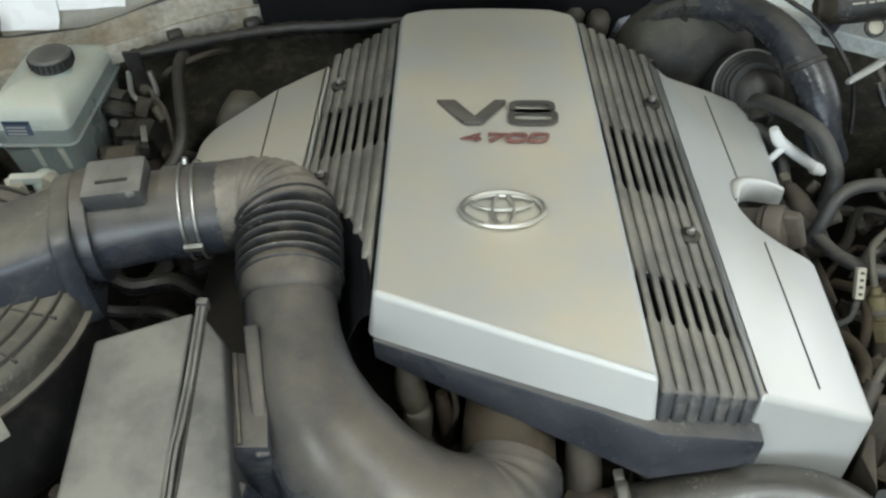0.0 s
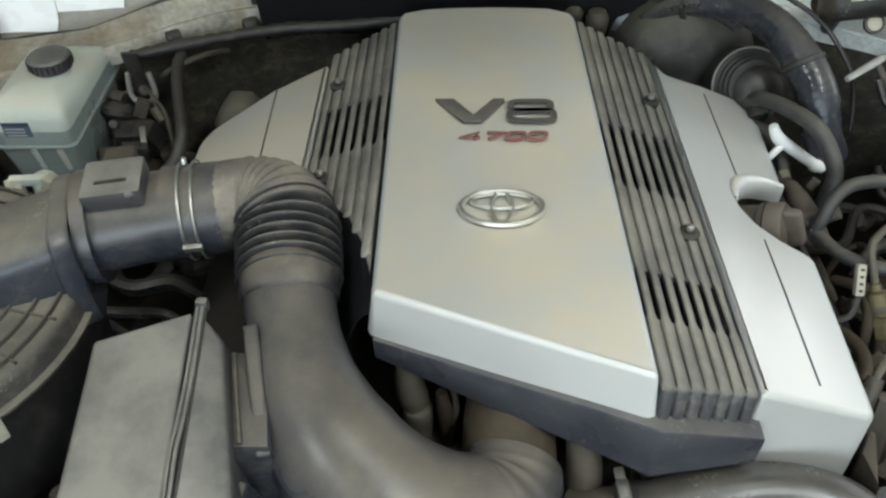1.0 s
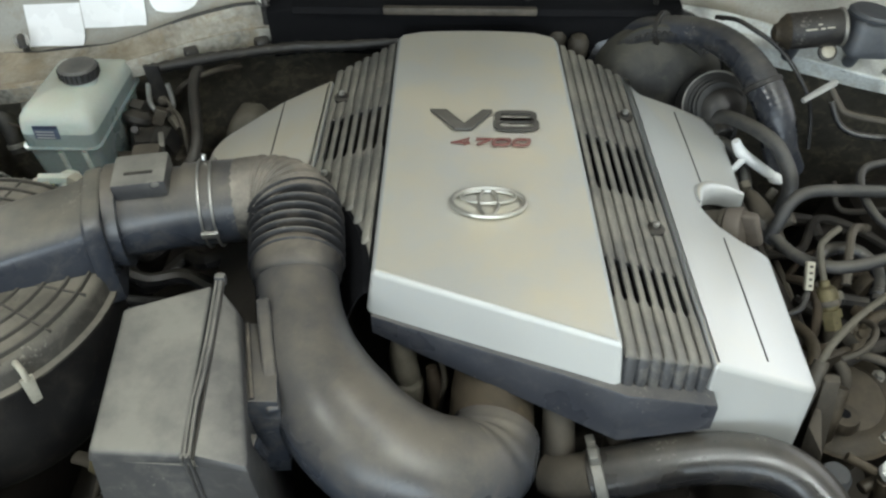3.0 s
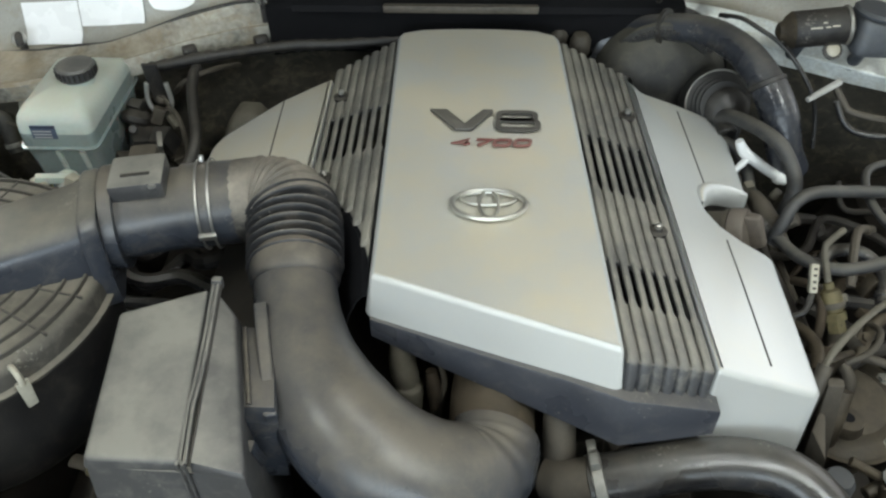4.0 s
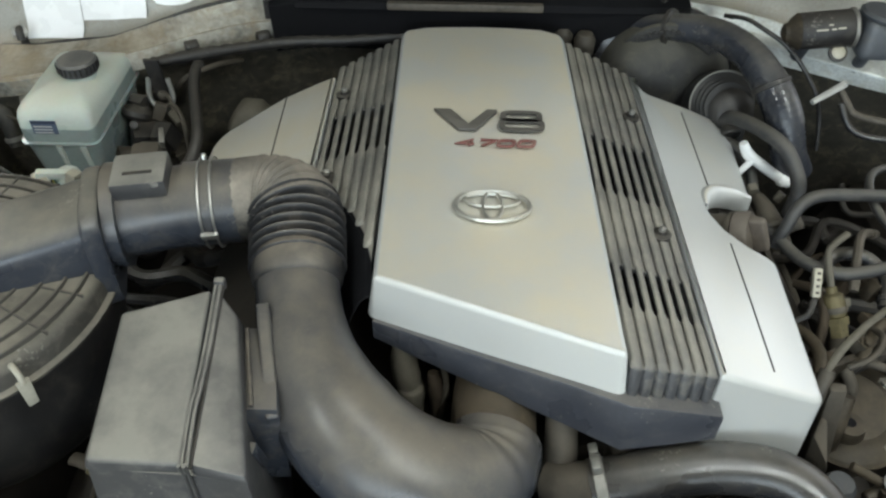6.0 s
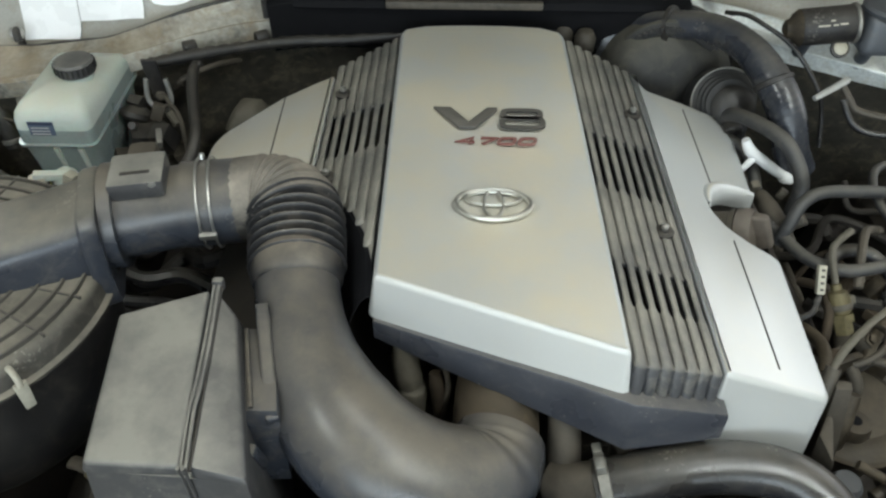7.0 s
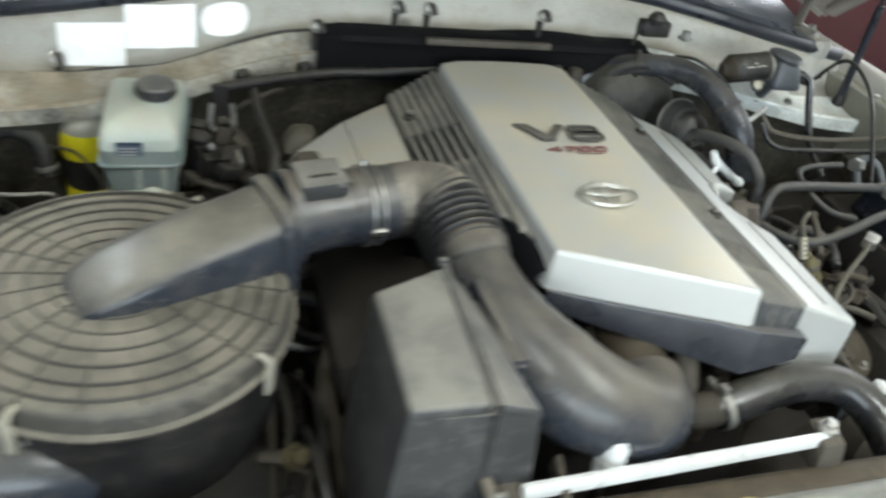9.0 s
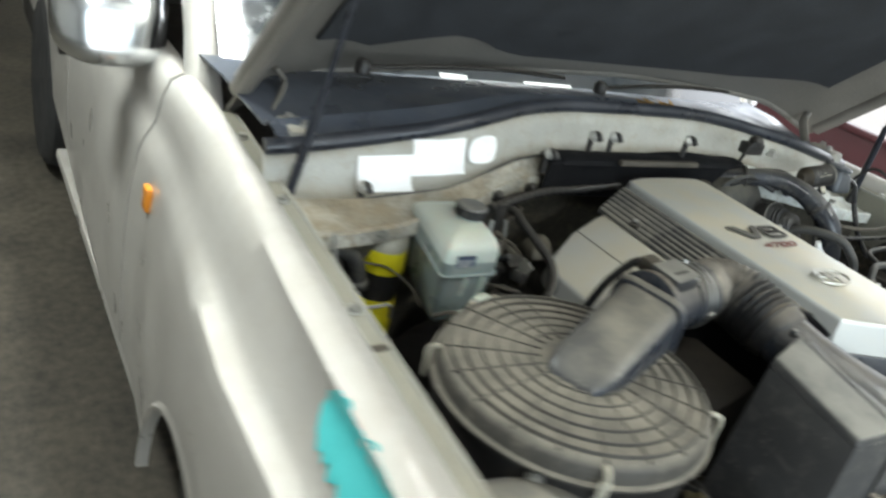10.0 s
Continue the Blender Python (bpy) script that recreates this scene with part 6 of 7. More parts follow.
part("strap", lathe([(0.0212, 0.905), (0.0225, 0.907), (0.0225, 0.919), (0.0212, 0.921)], Matrix.Translation((-0.832, 0.17, 0)), 18, cap=False), "rust", pod)
lump = thing("firewall_pad", (-0.359, 0.360, 0.973), "beige dusty sound pad on the firewall", "pad")
part("pad", hexa([(-0.402, 0.331, 0.964), (-0.331, 0.341, 0.964), (-0.317, 0.398, 0.964), (-0.393, 0.408, 0.964)], [(-0.378, 0.353, 0.998), (-0.345, 0.353, 1.000), (-0.338, 0.389, 1.003), (-0.373, 0.389, 1.003)], 0.014, 3), "beige", lump)
loom = thing("wiring_loom", (-0.336, 0.446, 1.059), "black taped wiring loom along the firewall", "wiring")
part("loom", tube([(-0.498, 0.374, 1.064), (-0.431, 0.403, 1.065), (-0.364, 0.432, 1.063), (-0.288, 0.460, 1.059), (-0.211, 0.470, 1.057), (-0.097, 0.470, 1.069)], [0.0085, 0.0095, 0.008, 0.0095, 0.0085, 0.009], 12, 10, wave=(17, 0.0011, 0, 1)), "black", loom)
for x in (-0.47, -0.36):
    part("tape", lathe([(0.0095, -0.010), (0.0108, -0.008), (0.0108, 0.008), (0.0095, 0.010)], along(near(x, lip(x) - 0.006, 1.036), near(x + 0.1, lip(x) + 0.055, 1.036)), 12), "black", loom)

# ---------------------------------------------------------------- brake booster corner
boost = thing("brake_booster", (0.28, 0.50, 0.88), "dusty black brake booster drum", "brake booster")
mb2 = along((0.285, 0.55, 0.985), (0.31, 0.36, 1.01))
part("shell", lathe([(0.112, 0.0), (0.116, 0.01), (0.116, 0.06), (0.110, 0.07), (0.110, 0.085), (0.104, 0.105), (0.085, 0.125), (0.05, 0.135)], mb2, 44), "drum", boost)
part("band", lathe([(0.117, 0.058), (0.121, 0.060), (0.121, 0.070), (0.112, 0.073)], mb2, 44, cap=False), "rubber", boost)
st = [(0.215, 0.462, 1.03), (0.235, 0.452, 1.075), (0.27, 0.440, 1.100), (0.31, 0.425, 1.104), (0.345, 0.40, 1.092)]
strap = part("strap", tube(st, 0.006, 8, flat=2.0), "drum", boost, "dusty harness strap over the drum")
for p in smooth_line(st, 5)[6:]:
    part("stud", box((p.x, p.y - 0.007, p.z + 0.001), (0.006, 0.005, 0.006), bev=0.001), "black", strap)
mr = along((0.372, 0.375, 1.012), (0.378, 0.20, 1.10))
res2 = thing("power_steering_reservoir", (0.372, 0.40, 0.93), "round black reservoir with a bright metal rim", "reservoir")
part("body", lathe([(0.046, -0.07), (0.050, -0.06), (0.050, -0.004), (0.044, 0.0)], mr, 32), "tyre", res2)
rim_arc = [mr @ Vector((0.0515 * math.cos(a), 0.0515 * math.sin(a), -0.002)) for a in (math.radians(60 + 13 * k) for k in range(16))]
part("rim", tube(rim_arc, 0.0016, 8, 2), "dullzinc", res2, "bright wire round the rim")
part("cap", lathe([(0.044, 0.0), (0.044, 0.004), (0.040, 0.006), (0.040, 0.012), (0.036, 0.014), (0.036, 0.020)], mr, 28), "tyre", res2, "black stepped cap")
boot = part("boot", lathe([(0.034, 0.018), (0.030, 0.022), (0.033, 0.026), (0.028, 0.030), (0.031, 0.034), (0.025, 0.038), (0.028, 0.042), (0.020, 0.047)], mr @ Matrix.Translation((0.004, -0.006, 0)), 28), "black", res2, "ribbed black rubber boot")
part("boot_lead", tube([mr @ Vector((0.006, -0.008, 0.040)), mr @ Vector((0.010, -0.020, 0.050)), mr @ Vector((0.012, -0.040, 0.044)), mr @ Vector((0.010, -0.062, 0.020))], 0.007, 12), "tyre", boot)
part("nipple", rod((0.372, 0.352, 1.02), (0.372, 0.31, 1.0), 0.014), "black", res2)
big = thing("corrugated_hose", (0.48, 0.27, 0.93), "shiny dusty black corrugated hose arching over the booster", "hose")
bp = [(0.215, 0.50, 1.03), (0.245, 0.487, 1.075), (0.288, 0.455, 1.098), (0.342, 0.415, 1.112), (0.383, 0.365, 1.106), (0.410, 0.316, 1.082), (0.428, 0.284, 1.05), (0.442, 0.268, 1.005), (0.462, 0.268, 0.968)]
part("hose", tube(bp, [0.017, 0.019, 0.0208, 0.0218, 0.0235, 0.0258, 0.026, 0.025, 0.025], 20, 24, wave=(47, 0.0002, 0.0, 1.0)), "bighose", big)
for p, q in ((bp[2], bp[3]), (bp[5], bp[6])):
    part("tie", lathe([(0.0265, -0.004), (0.0285, -0.003), (0.0285, 0.003), (0.0265, 0.004)], along(p, q), 16), "black", big)
hose_thing("motor_lead", [(0.372, 0.470, 1.112), (0.395, 0.440, 1.122), (0.420, 0.418, 1.115), (0.448, 0.407, 1.100), (0.476, 0.397, 1.075), (0.502, 0.372, 1.040), (0.519, 0.366, 1.000), (0.525, 0.35, 0.95)], 0.0036, "black", "thin black wire drooping beside the wiper motor", 8, category="wire")
hose_thing("steering_hose", [(0.362, 0.352, 0.985), (0.366, 0.322, 1.024), (0.388, 0.276, 1.040), (0.413, 0.234, 1.040), (0.430, 0.210, 1.020), (0.438, 0.192, 0.994), (0.432, 0.182, 0.958), (0.428, 0.175, 0.92)], 0.0105, "fuel", "black rubber hose beside the cover")
hose_thing("steering_hose", [(0.36, 0.315, 0.99), (0.385, 0.29, 0.985), (0.398, 0.26, 0.965), (0.40, 0.23, 0.94)], 0.009, "fuel", "short black rubber hose beside the cover")
wt = thing("white_pipe", (0.44, 0.29, 0.94), "short white plastic pipe between the hoses", "pipe")
part("pipe", tube([(0.371, 0.258, 1.024), (0.382, 0.256, 1.006), (0.404, 0.253, 0.990), (0.428, 0.250, 0.974), (0.450, 0.249, 0.962)], [0.0060, 0.0085, 0.0080, 0.0075, 0.0085], 14), "whitepipe", wt)
part("branch", tube([(0.390, 0.254, 1.000), (0.382, 0.249, 0.992), (0.372, 0.246, 0.980)], [0.006, 0.005, 0.0045], 10), "whitepipe", wt)
part("collar", lathe([(0.0082, -0.006), (0.0105, -0.003), (0.0105, 0.004), (0.0082, 0.006)], along((0.440, 0.2495, 0.967), (0.450, 0.249, 0.962)), 16), "whitepipe", wt)
tie = thing("cable_tie", (0.505, 0.345, 1.045), "loose white cable tie sticking out", "cable tie")
part("strip", tube([(0.482, 0.330, 1.048), (0.505, 0.343, 1.054), (0.533, 0.360, 1.060)], [0.004, 0.005, 0.0055], 8), "white", tie)
part("head", box((0, 0, 0), (0.012, 0.008, 0.008), pose(0.534, 0.361, 1.060, 0, 0, 30), bev=0.002), "white", tie)
pipe = thing("brake_pipe", (0.6, 0.34, 1.0), "dusty steel pipe clipped under the gutter", "pipe")
part("pipe", tube([(0.532, 0.362, 1.052), (0.545, 0.350, 1.034), (0.560, 0.338, 1.022), (0.62, 0.322, 1.018), (0.70, 0.318, 1.016), (0.84, 0.33, 1.015)], 0.0055, 10), "cast", pipe)
part("pipe_lower", tube([(0.535, 0.350, 1.035), (0.56, 0.325, 1.0), (0.64, 0.312, 0.995), (0.84, 0.318, 0.99)], 0.005, 10), "rubber", pipe)

motor = thing("wiper_motor", (0.52, 0.43, 1.08), "black wiper motor with a grey gearbox on a bright plate", "motor")
part("plate", hexa([(0.42, 0.500, 1.054), (0.66, 0.408, 1.029), (0.66, 0.50, 1.075), (0.42, 0.56, 1.098)], [(0.42, 0.500, 1.059), (0.66, 0.408, 1.034), (0.66, 0.50, 1.080), (0.42, 0.56, 1.103)], 0.002), "plate", motor, "dusty pressed steel plate")
for x, y, z in ((0.50, 0.44, 1.10), (0.59, 0.425, 1.09)):
    part("mount", rod((x, y, z), (x, y + 0.03, z - 0.055), 0.010), "alloy", motor)
mm = along((0.462, 0.414, 1.116), (0.547, 0.410, 1.128))
can2 = part("case", lathe([(0.016, -0.004), (0.024, 0.0), (0.027, 0.006), (0.027, 0.080), (0.024, 0.085)], mm, 28), "black", motor)
for k, (w_, dz) in enumerate(((0.020, 0.0), (0.008, 0.0), (0.013, 0.0006), (0.007, 0.0065))):
    part("print_bar", box((0, 0, 0), (0.0022, 0.001, w_ * 0.8), mm @ Matrix.Rotation(radians(-117), 4, "Z") @ pose(-dz, -0.0272, 0.030 + (0.0, 0.016, 0.027, 0.012)[k]), bev=0), "cream", can2)
part("end_bell", lathe([(0.006, -0.020), (0.013, -0.016), (0.015, -0.010), (0.021, -0.006), (0.0275, 0.003)], mm, 24), "boot", motor, "brown perished rubber boot")
part("gearbox", hexa([(0.547, 0.376, 1.088), (0.620, 0.372, 1.088), (0.626, 0.446, 1.092), (0.547, 0.450, 1.092)], [(0.552, 0.384, 1.150), (0.602, 0.382, 1.140), (0.610, 0.436, 1.143), (0.552, 0.442, 1.152)], 0.016, 4), "alloy", motor, "blue-grey alloy gearbox")
part("gear_cover", lathe([(0.033, 0.0), (0.034, 0.004), (0.030, 0.008), (0.012, 0.010)], pose(0.580, 0.412, 1.145, 0, 6, 0), 24), "alloy", motor)
part("cable_socket", box((0, 0, 0), (0.03, 0.024, 0.022), pose(0.624, 0.40, 1.112, 0, 15, -10), bev=0.004), "black", motor)
part("clamp_strap", lathe([(0.0272, 0.076), (0.0290, 0.077), (0.0290, 0.081), (0.0272, 0.082)], mm, 28, cap=False), "dullzinc", motor)
part("grommet", lathe([(0.004, 0), (0.010, 0.001), (0.010, 0.006), (0.006, 0.008)], along((0.526, 0.398, 1.092), (0.526, 0.34, 1.14)), 20), "cream", motor)
part("grommet_ring", lathe([(0.010, -0.002), (0.014, 0.0), (0.014, 0.004), (0.010, 0.005)], along((0.526, 0.398, 1.092), (0.526, 0.34, 1.14)), 20), "black", motor)
for x, y, z in ((0.462, 0.52, 1.074), (0.647, 0.425, 1.043), (0.652, 0.49, 1.075)):
    part("bolt_head", bolt((x, y, z), 0.007, 0.008), "zinc", motor)
hose_thing("motor_lead", [(0.61, 0.40, 1.12), (0.635, 0.385, 1.11), (0.645, 0.365, 1.06), (0.655, 0.33, 1.0), (0.68, 0.29, 0.95)], 0.007, "rubber", "black lead hanging from the wiper motor", 8, category="wire")
hose_thing("motor_lead", [(0.70, 0.44, 1.09), (0.72, 0.40, 1.15), (0.735, 0.33, 1.12), (0.74, 0.27, 1.04), (0.735, 0.22, 0.97)], 0.004, "black", "thin black wire hanging by the wing", 8, category="wire")
bb = thing("firewall_bracket", (0.314, 0.503, 1.145), "small black bracket with bolts on the cowl", "bracket")
part("plate", box((0.319, 0.489, 1.160), (0.06, 0.03, 0.03), bev=0.006), "black", bb)
part("knob", lathe([(0.016, 0), (0.018, 0.012), (0.010, 0.022)], Matrix.Translation((0.314, 0.479, 1.171)), 16), "black", bb)
part("stud", bolt((0.385, 0.475, 1.145), 0.009, 0.016), "zinc", bb)
part("post", tube([(0.276, 0.475, 1.131), (0.274, 0.465, 1.164), (0.285, 0.460, 1.183)], 0.004, 8), "black", bb)
stubs = thing("vacuum_stubs", (0.14, 0.47, 1.0), "two dusty beige rubber stubs behind the cover", "fittings")
for x, y in ((0.128, 0.478), (0.160, 0.455)):
    part("stub", lathe([(0.012, 1.0), (0.012, 1.05), (0.016, 1.055), (0.017, 1.075), (0.012, 1.085), (0.006, 1.087)], Matrix.Translation((x, y, 0)), 18), "rust", stubs)

# ---------------------------------------------------------------- oil filler, connectors and hoses on the wing's side
oil = thing("oil_filler_cap", (0.335, 0.10, 0.93), "dusty brown-grey oil filler cap with a grip bar", "cap")
mo2 = along((0.312, 0.122, 0.972), (0.312 + 0.078, 0.122 - 0.045, 0.972 + 0.038))
part("neck", lathe([(0.026, -0.03), (0.026, 0.020), (0.029, 0.022), (0.029, 0.028)], mo2, 28), "rust", oil)
part("cap", lathe([(0.027, 0.028), (0.030, 0.030), (0.030, 0.046), (0.027, 0.050), (0.01, 0.052)], mo2, 32), "oilcap", oil)
part("grip", hexa([mo2 @ Vector(q) for q in ((-0.009, -0.027, 0.048), (0.009, -0.027, 0.048), (0.009, 0.027, 0.048), (-0.009, 0.027, 0.048))],
                  [mo2 @ Vector(q) for q in ((-0.006, -0.023, 0.070), (0.006, -0.023, 0.070), (0.006, 0.023, 0.070), (-0.006, 0.023, 0.070))], 0.006, 4), "oilcap", oil)
hose_thing("fuel_hose", [(0.395, 0.120, 0.955), (0.404, 0.122, 0.985), (0.418, 0.136, 1.008), (0.446, 0.150, 1.016), (0.500, 0.158, 1.013), (0.60, 0.164, 1.006), (0.70, 0.168, 1.0)], 0.0085, "fuel", "grey fuel hose crossing to the wing", group="fuel hoses")
hose_thing("fuel_hose", [(0.385, 0.150, 0.965), (0.402, 0.112, 0.965), (0.420, 0.072, 0.968), (0.46, 0.045, 0.975), (0.53, 0.055, 0.985), (0.60, 0.075, 0.995), (0.672, 0.096, 1.0)], 0.0083, "fuel", "lower grey fuel hose crossing to the wing", group="fuel hoses")
hose_thing("fuel_hose", [(0.67, 0.25, 1.0), (0.60, 0.245, 1.0), (0.55, 0.225, 1.0), (0.532, 0.175, 0.995), (0.545, 0.12, 0.985), (0.59, 0.10, 0.98)], 0.0060, "fuel", "looped grey fuel hose by the wing", group="fuel hoses")
hose_thing("fuel_hose", [(0.445, 0.075, 0.93), (0.47, 0.10, 0.955), (0.51, 0.10, 0.955), (0.53, 0.07, 0.945), (0.52, 0.03, 0.93)], 0.009, "rubber", "small black looped hose", group="fuel hoses")
union = thing("pipe_union", (0.73, 0.2, 0.9), "blue-grey metal pipe union on the inner wing", "fitting")
part("block", hexa([(0.70, 0.08, 0.92), (0.80, 0.10, 0.92), (0.80, 0.24, 0.92), (0.71, 0.22, 0.92)], [(0.705, 0.09, 0.985), (0.785, 0.11, 0.985), (0.785, 0.22, 0.985), (0.715, 0.21, 0.985)], 0.008, 3), "conduit", union)
part("plate", hexa([(0.68, 0.02, 0.78), (0.86, 0.02, 0.78), (0.86, 0.30, 0.78), (0.68, 0.30, 0.78)], [(0.69, 0.05, 0.915), (0.85, 0.05, 0.915), (0.85, 0.28, 0.915), (0.69, 0.28, 0.915)], 0.01), "void", union)
part("loop_bracket", tube([(0.715, 0.235, 0.965), (0.715, 0.255, 0.995), (0.735, 0.262, 1.005), (0.758, 0.25, 0.998), (0.765, 0.22, 0.97)], 0.009, 10), "alloy", union)
for y, z in ((0.150, 1.0), (0.097, 1.0), (0.25, 1.0)):
    part("nut", lathe([(0.014, 0), (0.014, 0.02), (0.010, 0.024)], along((0.70, y, z), (0.75, y + 0.01, z - 0.01)), 6), "zinc", union)
part("valve", lathe([(0.012, 0.98), (0.014, 0.985), (0.014, 1.012), (0.009, 1.02)], Matrix.Translation((0.755, 0.14, 0)), 16), "zinc", union)
plug = thing("white_connector", (0.41, 0.018, 0.96), "white plastic connector with dark pin holes", "connector")
part("body", box((0, 0, 0), (0.010, 0.010, 0.036), pose(0.412, 0.018, 0.985, -38, 0, -4), bev=0.002), "cream", plug)
for k in range(4):
    part("pin_hole", box((0, 0, 0), (0.004, 0.002, 0.003), pose(0.412, 0.018, 0.985, -38, 0, -4) @ pose(0, -0.0052, -0.012 + 0.008 * k), bev=0), "black", plug)
hose_thing("connector_lead", [(0.412, 0.008, 0.968), (0.405, -0.005, 0.952), (0.388, -0.012, 0.94), (0.38, -0.05, 0.91)], 0.004, "black", "black lead of the connector", 8, category="wire")
sender = thing("pressure_sender", (0.45, -0.01, 0.90), "brass pressure sender with a dusty cap", "sensor")
ms = along((0.452, 0.000, 0.925), (0.434, 0.044, 0.985))
part("hex", lathe([(0.012, -0.012), (0.012, 0.004), (0.015, 0.004), (0.015, 0.014)], ms, 6), "brass", sender)
part("body", lathe([(0.011, 0.014), (0.0135, 0.018), (0.0145, 0.034), (0.012, 0.042), (0.007, 0.045), (0.0065, 0.052), (0.003, 0.054)], ms, 20), "brass", sender)
part("crimp", lathe([(0.0148, 0.020), (0.0158, 0.022), (0.0158, 0.026), (0.0148, 0.028)], ms, 20, cap=False), "cast", sender)
part("clip", box((0, 0, 0), (0.010, 0.014, 0.012), ms @ Matrix.Translation((-0.012, 0.004, 0.030)), bev=0.003), "beige", sender, "dusty clip")
part("lead", tube([ms @ Vector((0, 0, 0.050)), (0.436, 0.058, 0.995), (0.448, 0.074, 1.000), (0.468, 0.090, 1.003)], 0.0045, 8), "beige", sender)
part("foot", rod((0.452, 0.0, 0.928), (0.460, -0.022, 0.86), 0.010), "rust", sender)
stay = thing("metal_stay", (0.44, -0.07, 0.93), "dusty grey metal stay bolted over the pump", "bracket")
part("bar", tube([(0.398, -0.098, 0.955), (0.415, -0.078, 0.968), (0.45, -0.05, 0.985), (0.495, -0.022, 1.0), (0.54, 0.01, 1.01)], [0.004, 0.0048, 0.0042, 0.0042, 0.005], 10, flat=0.7), "beige", stay)
part("tip", box((0, 0, 0), (0.024, 0.022, 0.02), pose(0.525, 0.0, 1.008, 0, -15, 35), bev=0.004), "zinc", stay)
part("leg", tube([(0.400, -0.095, 0.955), (0.392, -0.11, 0.93), (0.388, -0.115, 0.88)], 0.009, 10), "cast", stay)
hose_thing("stay_wire", [(0.47, 0.03, 0.96), (0.48, 0.07, 0.985), (0.50, 0.11, 0.985), (0.53, 0.13, 0.97)], 0.006, "cast", "dusty rigid pipe behind the sender", 8, category="pipe")
pump = thing("steering_pump", (0.50, -0.09, 0.74), "brown-grey dirty cast pump with brackets and bolts", "pump")
mp = along((0.470, -0.050, 0.755), (0.463, -0.080, 0.885))
part("body", lathe([(0.056, -0.03), (0.062, 0.0), (0.062, 0.085), (0.072, 0.090), (0.075, 0.097), (0.071, 0.101), (0.058, 0.103), (0.050, 0.110), (0.046, 0.114), (0.020, 0.116)], mp, 40), "pumpcast", pump)
part("rim", lathe([(0.0745, 0.091), (0.0775, 0.093), (0.0775, 0.097), (0.0745, 0.099)], mp, 40, cap=False), "castdark", pump)
part("hole", lathe([(0.0065, 0.870), (0.0070, 0.8806)], Matrix.Translation((0.445, -0.113, 0.0)), 16), "edging", pump, "dark bolt hole")
part("lug", lathe([(0.020, 0.862), (0.021, 0.866), (0.018, 0.8785), (0.008, 0.880)], Matrix.Translation((0.445, -0.113, 0.0)), 18), "pumpcast", pump)
part("spout", tube([mp @ Vector((-0.004, 0.014, 0.112)), mp @ Vector((-0.006, 0.020, 0.128)), mp @ Vector((-0.018, 0.034, 0.140)), mp @ Vector((-0.034, 0.052, 0.142))], [0.010, 0.009, 0.0085, 0.008], 12), "rust", pump)
for a in (45, 150, 230, 320):
    part("bolt_head", bolt(mp @ Vector((0.063 * math.cos(radians(a)), 0.063 * math.sin(radians(a)), 0.101)), 0.006, 0.008, (mp.to_3x3() @ Vector((0, 0, 1)))), "dullzinc", pump)
part("support", lathe([(0.017, 0.74), (0.019, 0.75), (0.019, 0.842), (0.015, 0.850)], Matrix.Translation((0.424, -0.176, 0.0)), 20), "alloy", pump, "blue-grey cast support post")
part("heat_pad", hexa([(0.372, -0.175, 0.83), (0.392, -0.150, 0.83), (0.398, -0.155, 0.83), (0.380, -0.215, 0.83)], [(0.371, -0.165, 0.925), (0.388, -0.138, 0.925), (0.394, -0.142, 0.925), (0.374, -0.205, 0.925)], 0.004), "rust", pump, "brown dusty heat pad")
for p, q, r in (((0.437, -0.160, 0.86), (0.470, -0.175, 0.85), 0.006), ((0.455, -0.185, 0.83), (0.500, -0.165, 0.84), 0.008), ((0.478, -0.190, 0.80), (0.476, -0.185, 0.85), 0.009)):
    part("stud", rod(p, q, r, 10), "pumpcast", pump)
part("ear", hexa([(0.395, -0.15, 0.80), (0.425, -0.15, 0.80), (0.43, -0.125, 0.80), (0.40, -0.12, 0.80)], [(0.398, -0.118, 0.945), (0.418, -0.118, 0.945), (0.421, -0.106, 0.945), (0.401, -0.103, 0.945)], 0.004), "rust", pump, "brown dusty bracket ear")
part("elbow", tube([(0.435, -0.10, 0.79), (0.428, -0.115, 0.84), (0.425, -0.118, 0.88), (0.432, -0.10, 0.915)], [0.016, 0.014, 0.012, 0.011], 14), "pumpcast", pump)
part("pipe", tube([(0.45, -0.02, 0.87), (0.475, -0.035, 0.90), (0.505, -0.05, 0.905), (0.55, -0.06, 0.89)], 0.006, 10), "rust", pump)
part("bracket", hexa([(0.415, -0.06, 0.86), (0.47, -0.03, 0.86), (0.465, -0.02, 0.86), (0.41, -0.05, 0.86)], [(0.42, -0.075, 0.935), (0.462, -0.05, 0.925), (0.458, -0.042, 0.925), (0.415, -0.066, 0.935)], 0.003), "pumpcast", pump)
plumb = thing("brown_plumbing", (0.45, 0.0, 0.86), "brown dirty pipes and brackets round the brass sender", "pipes")
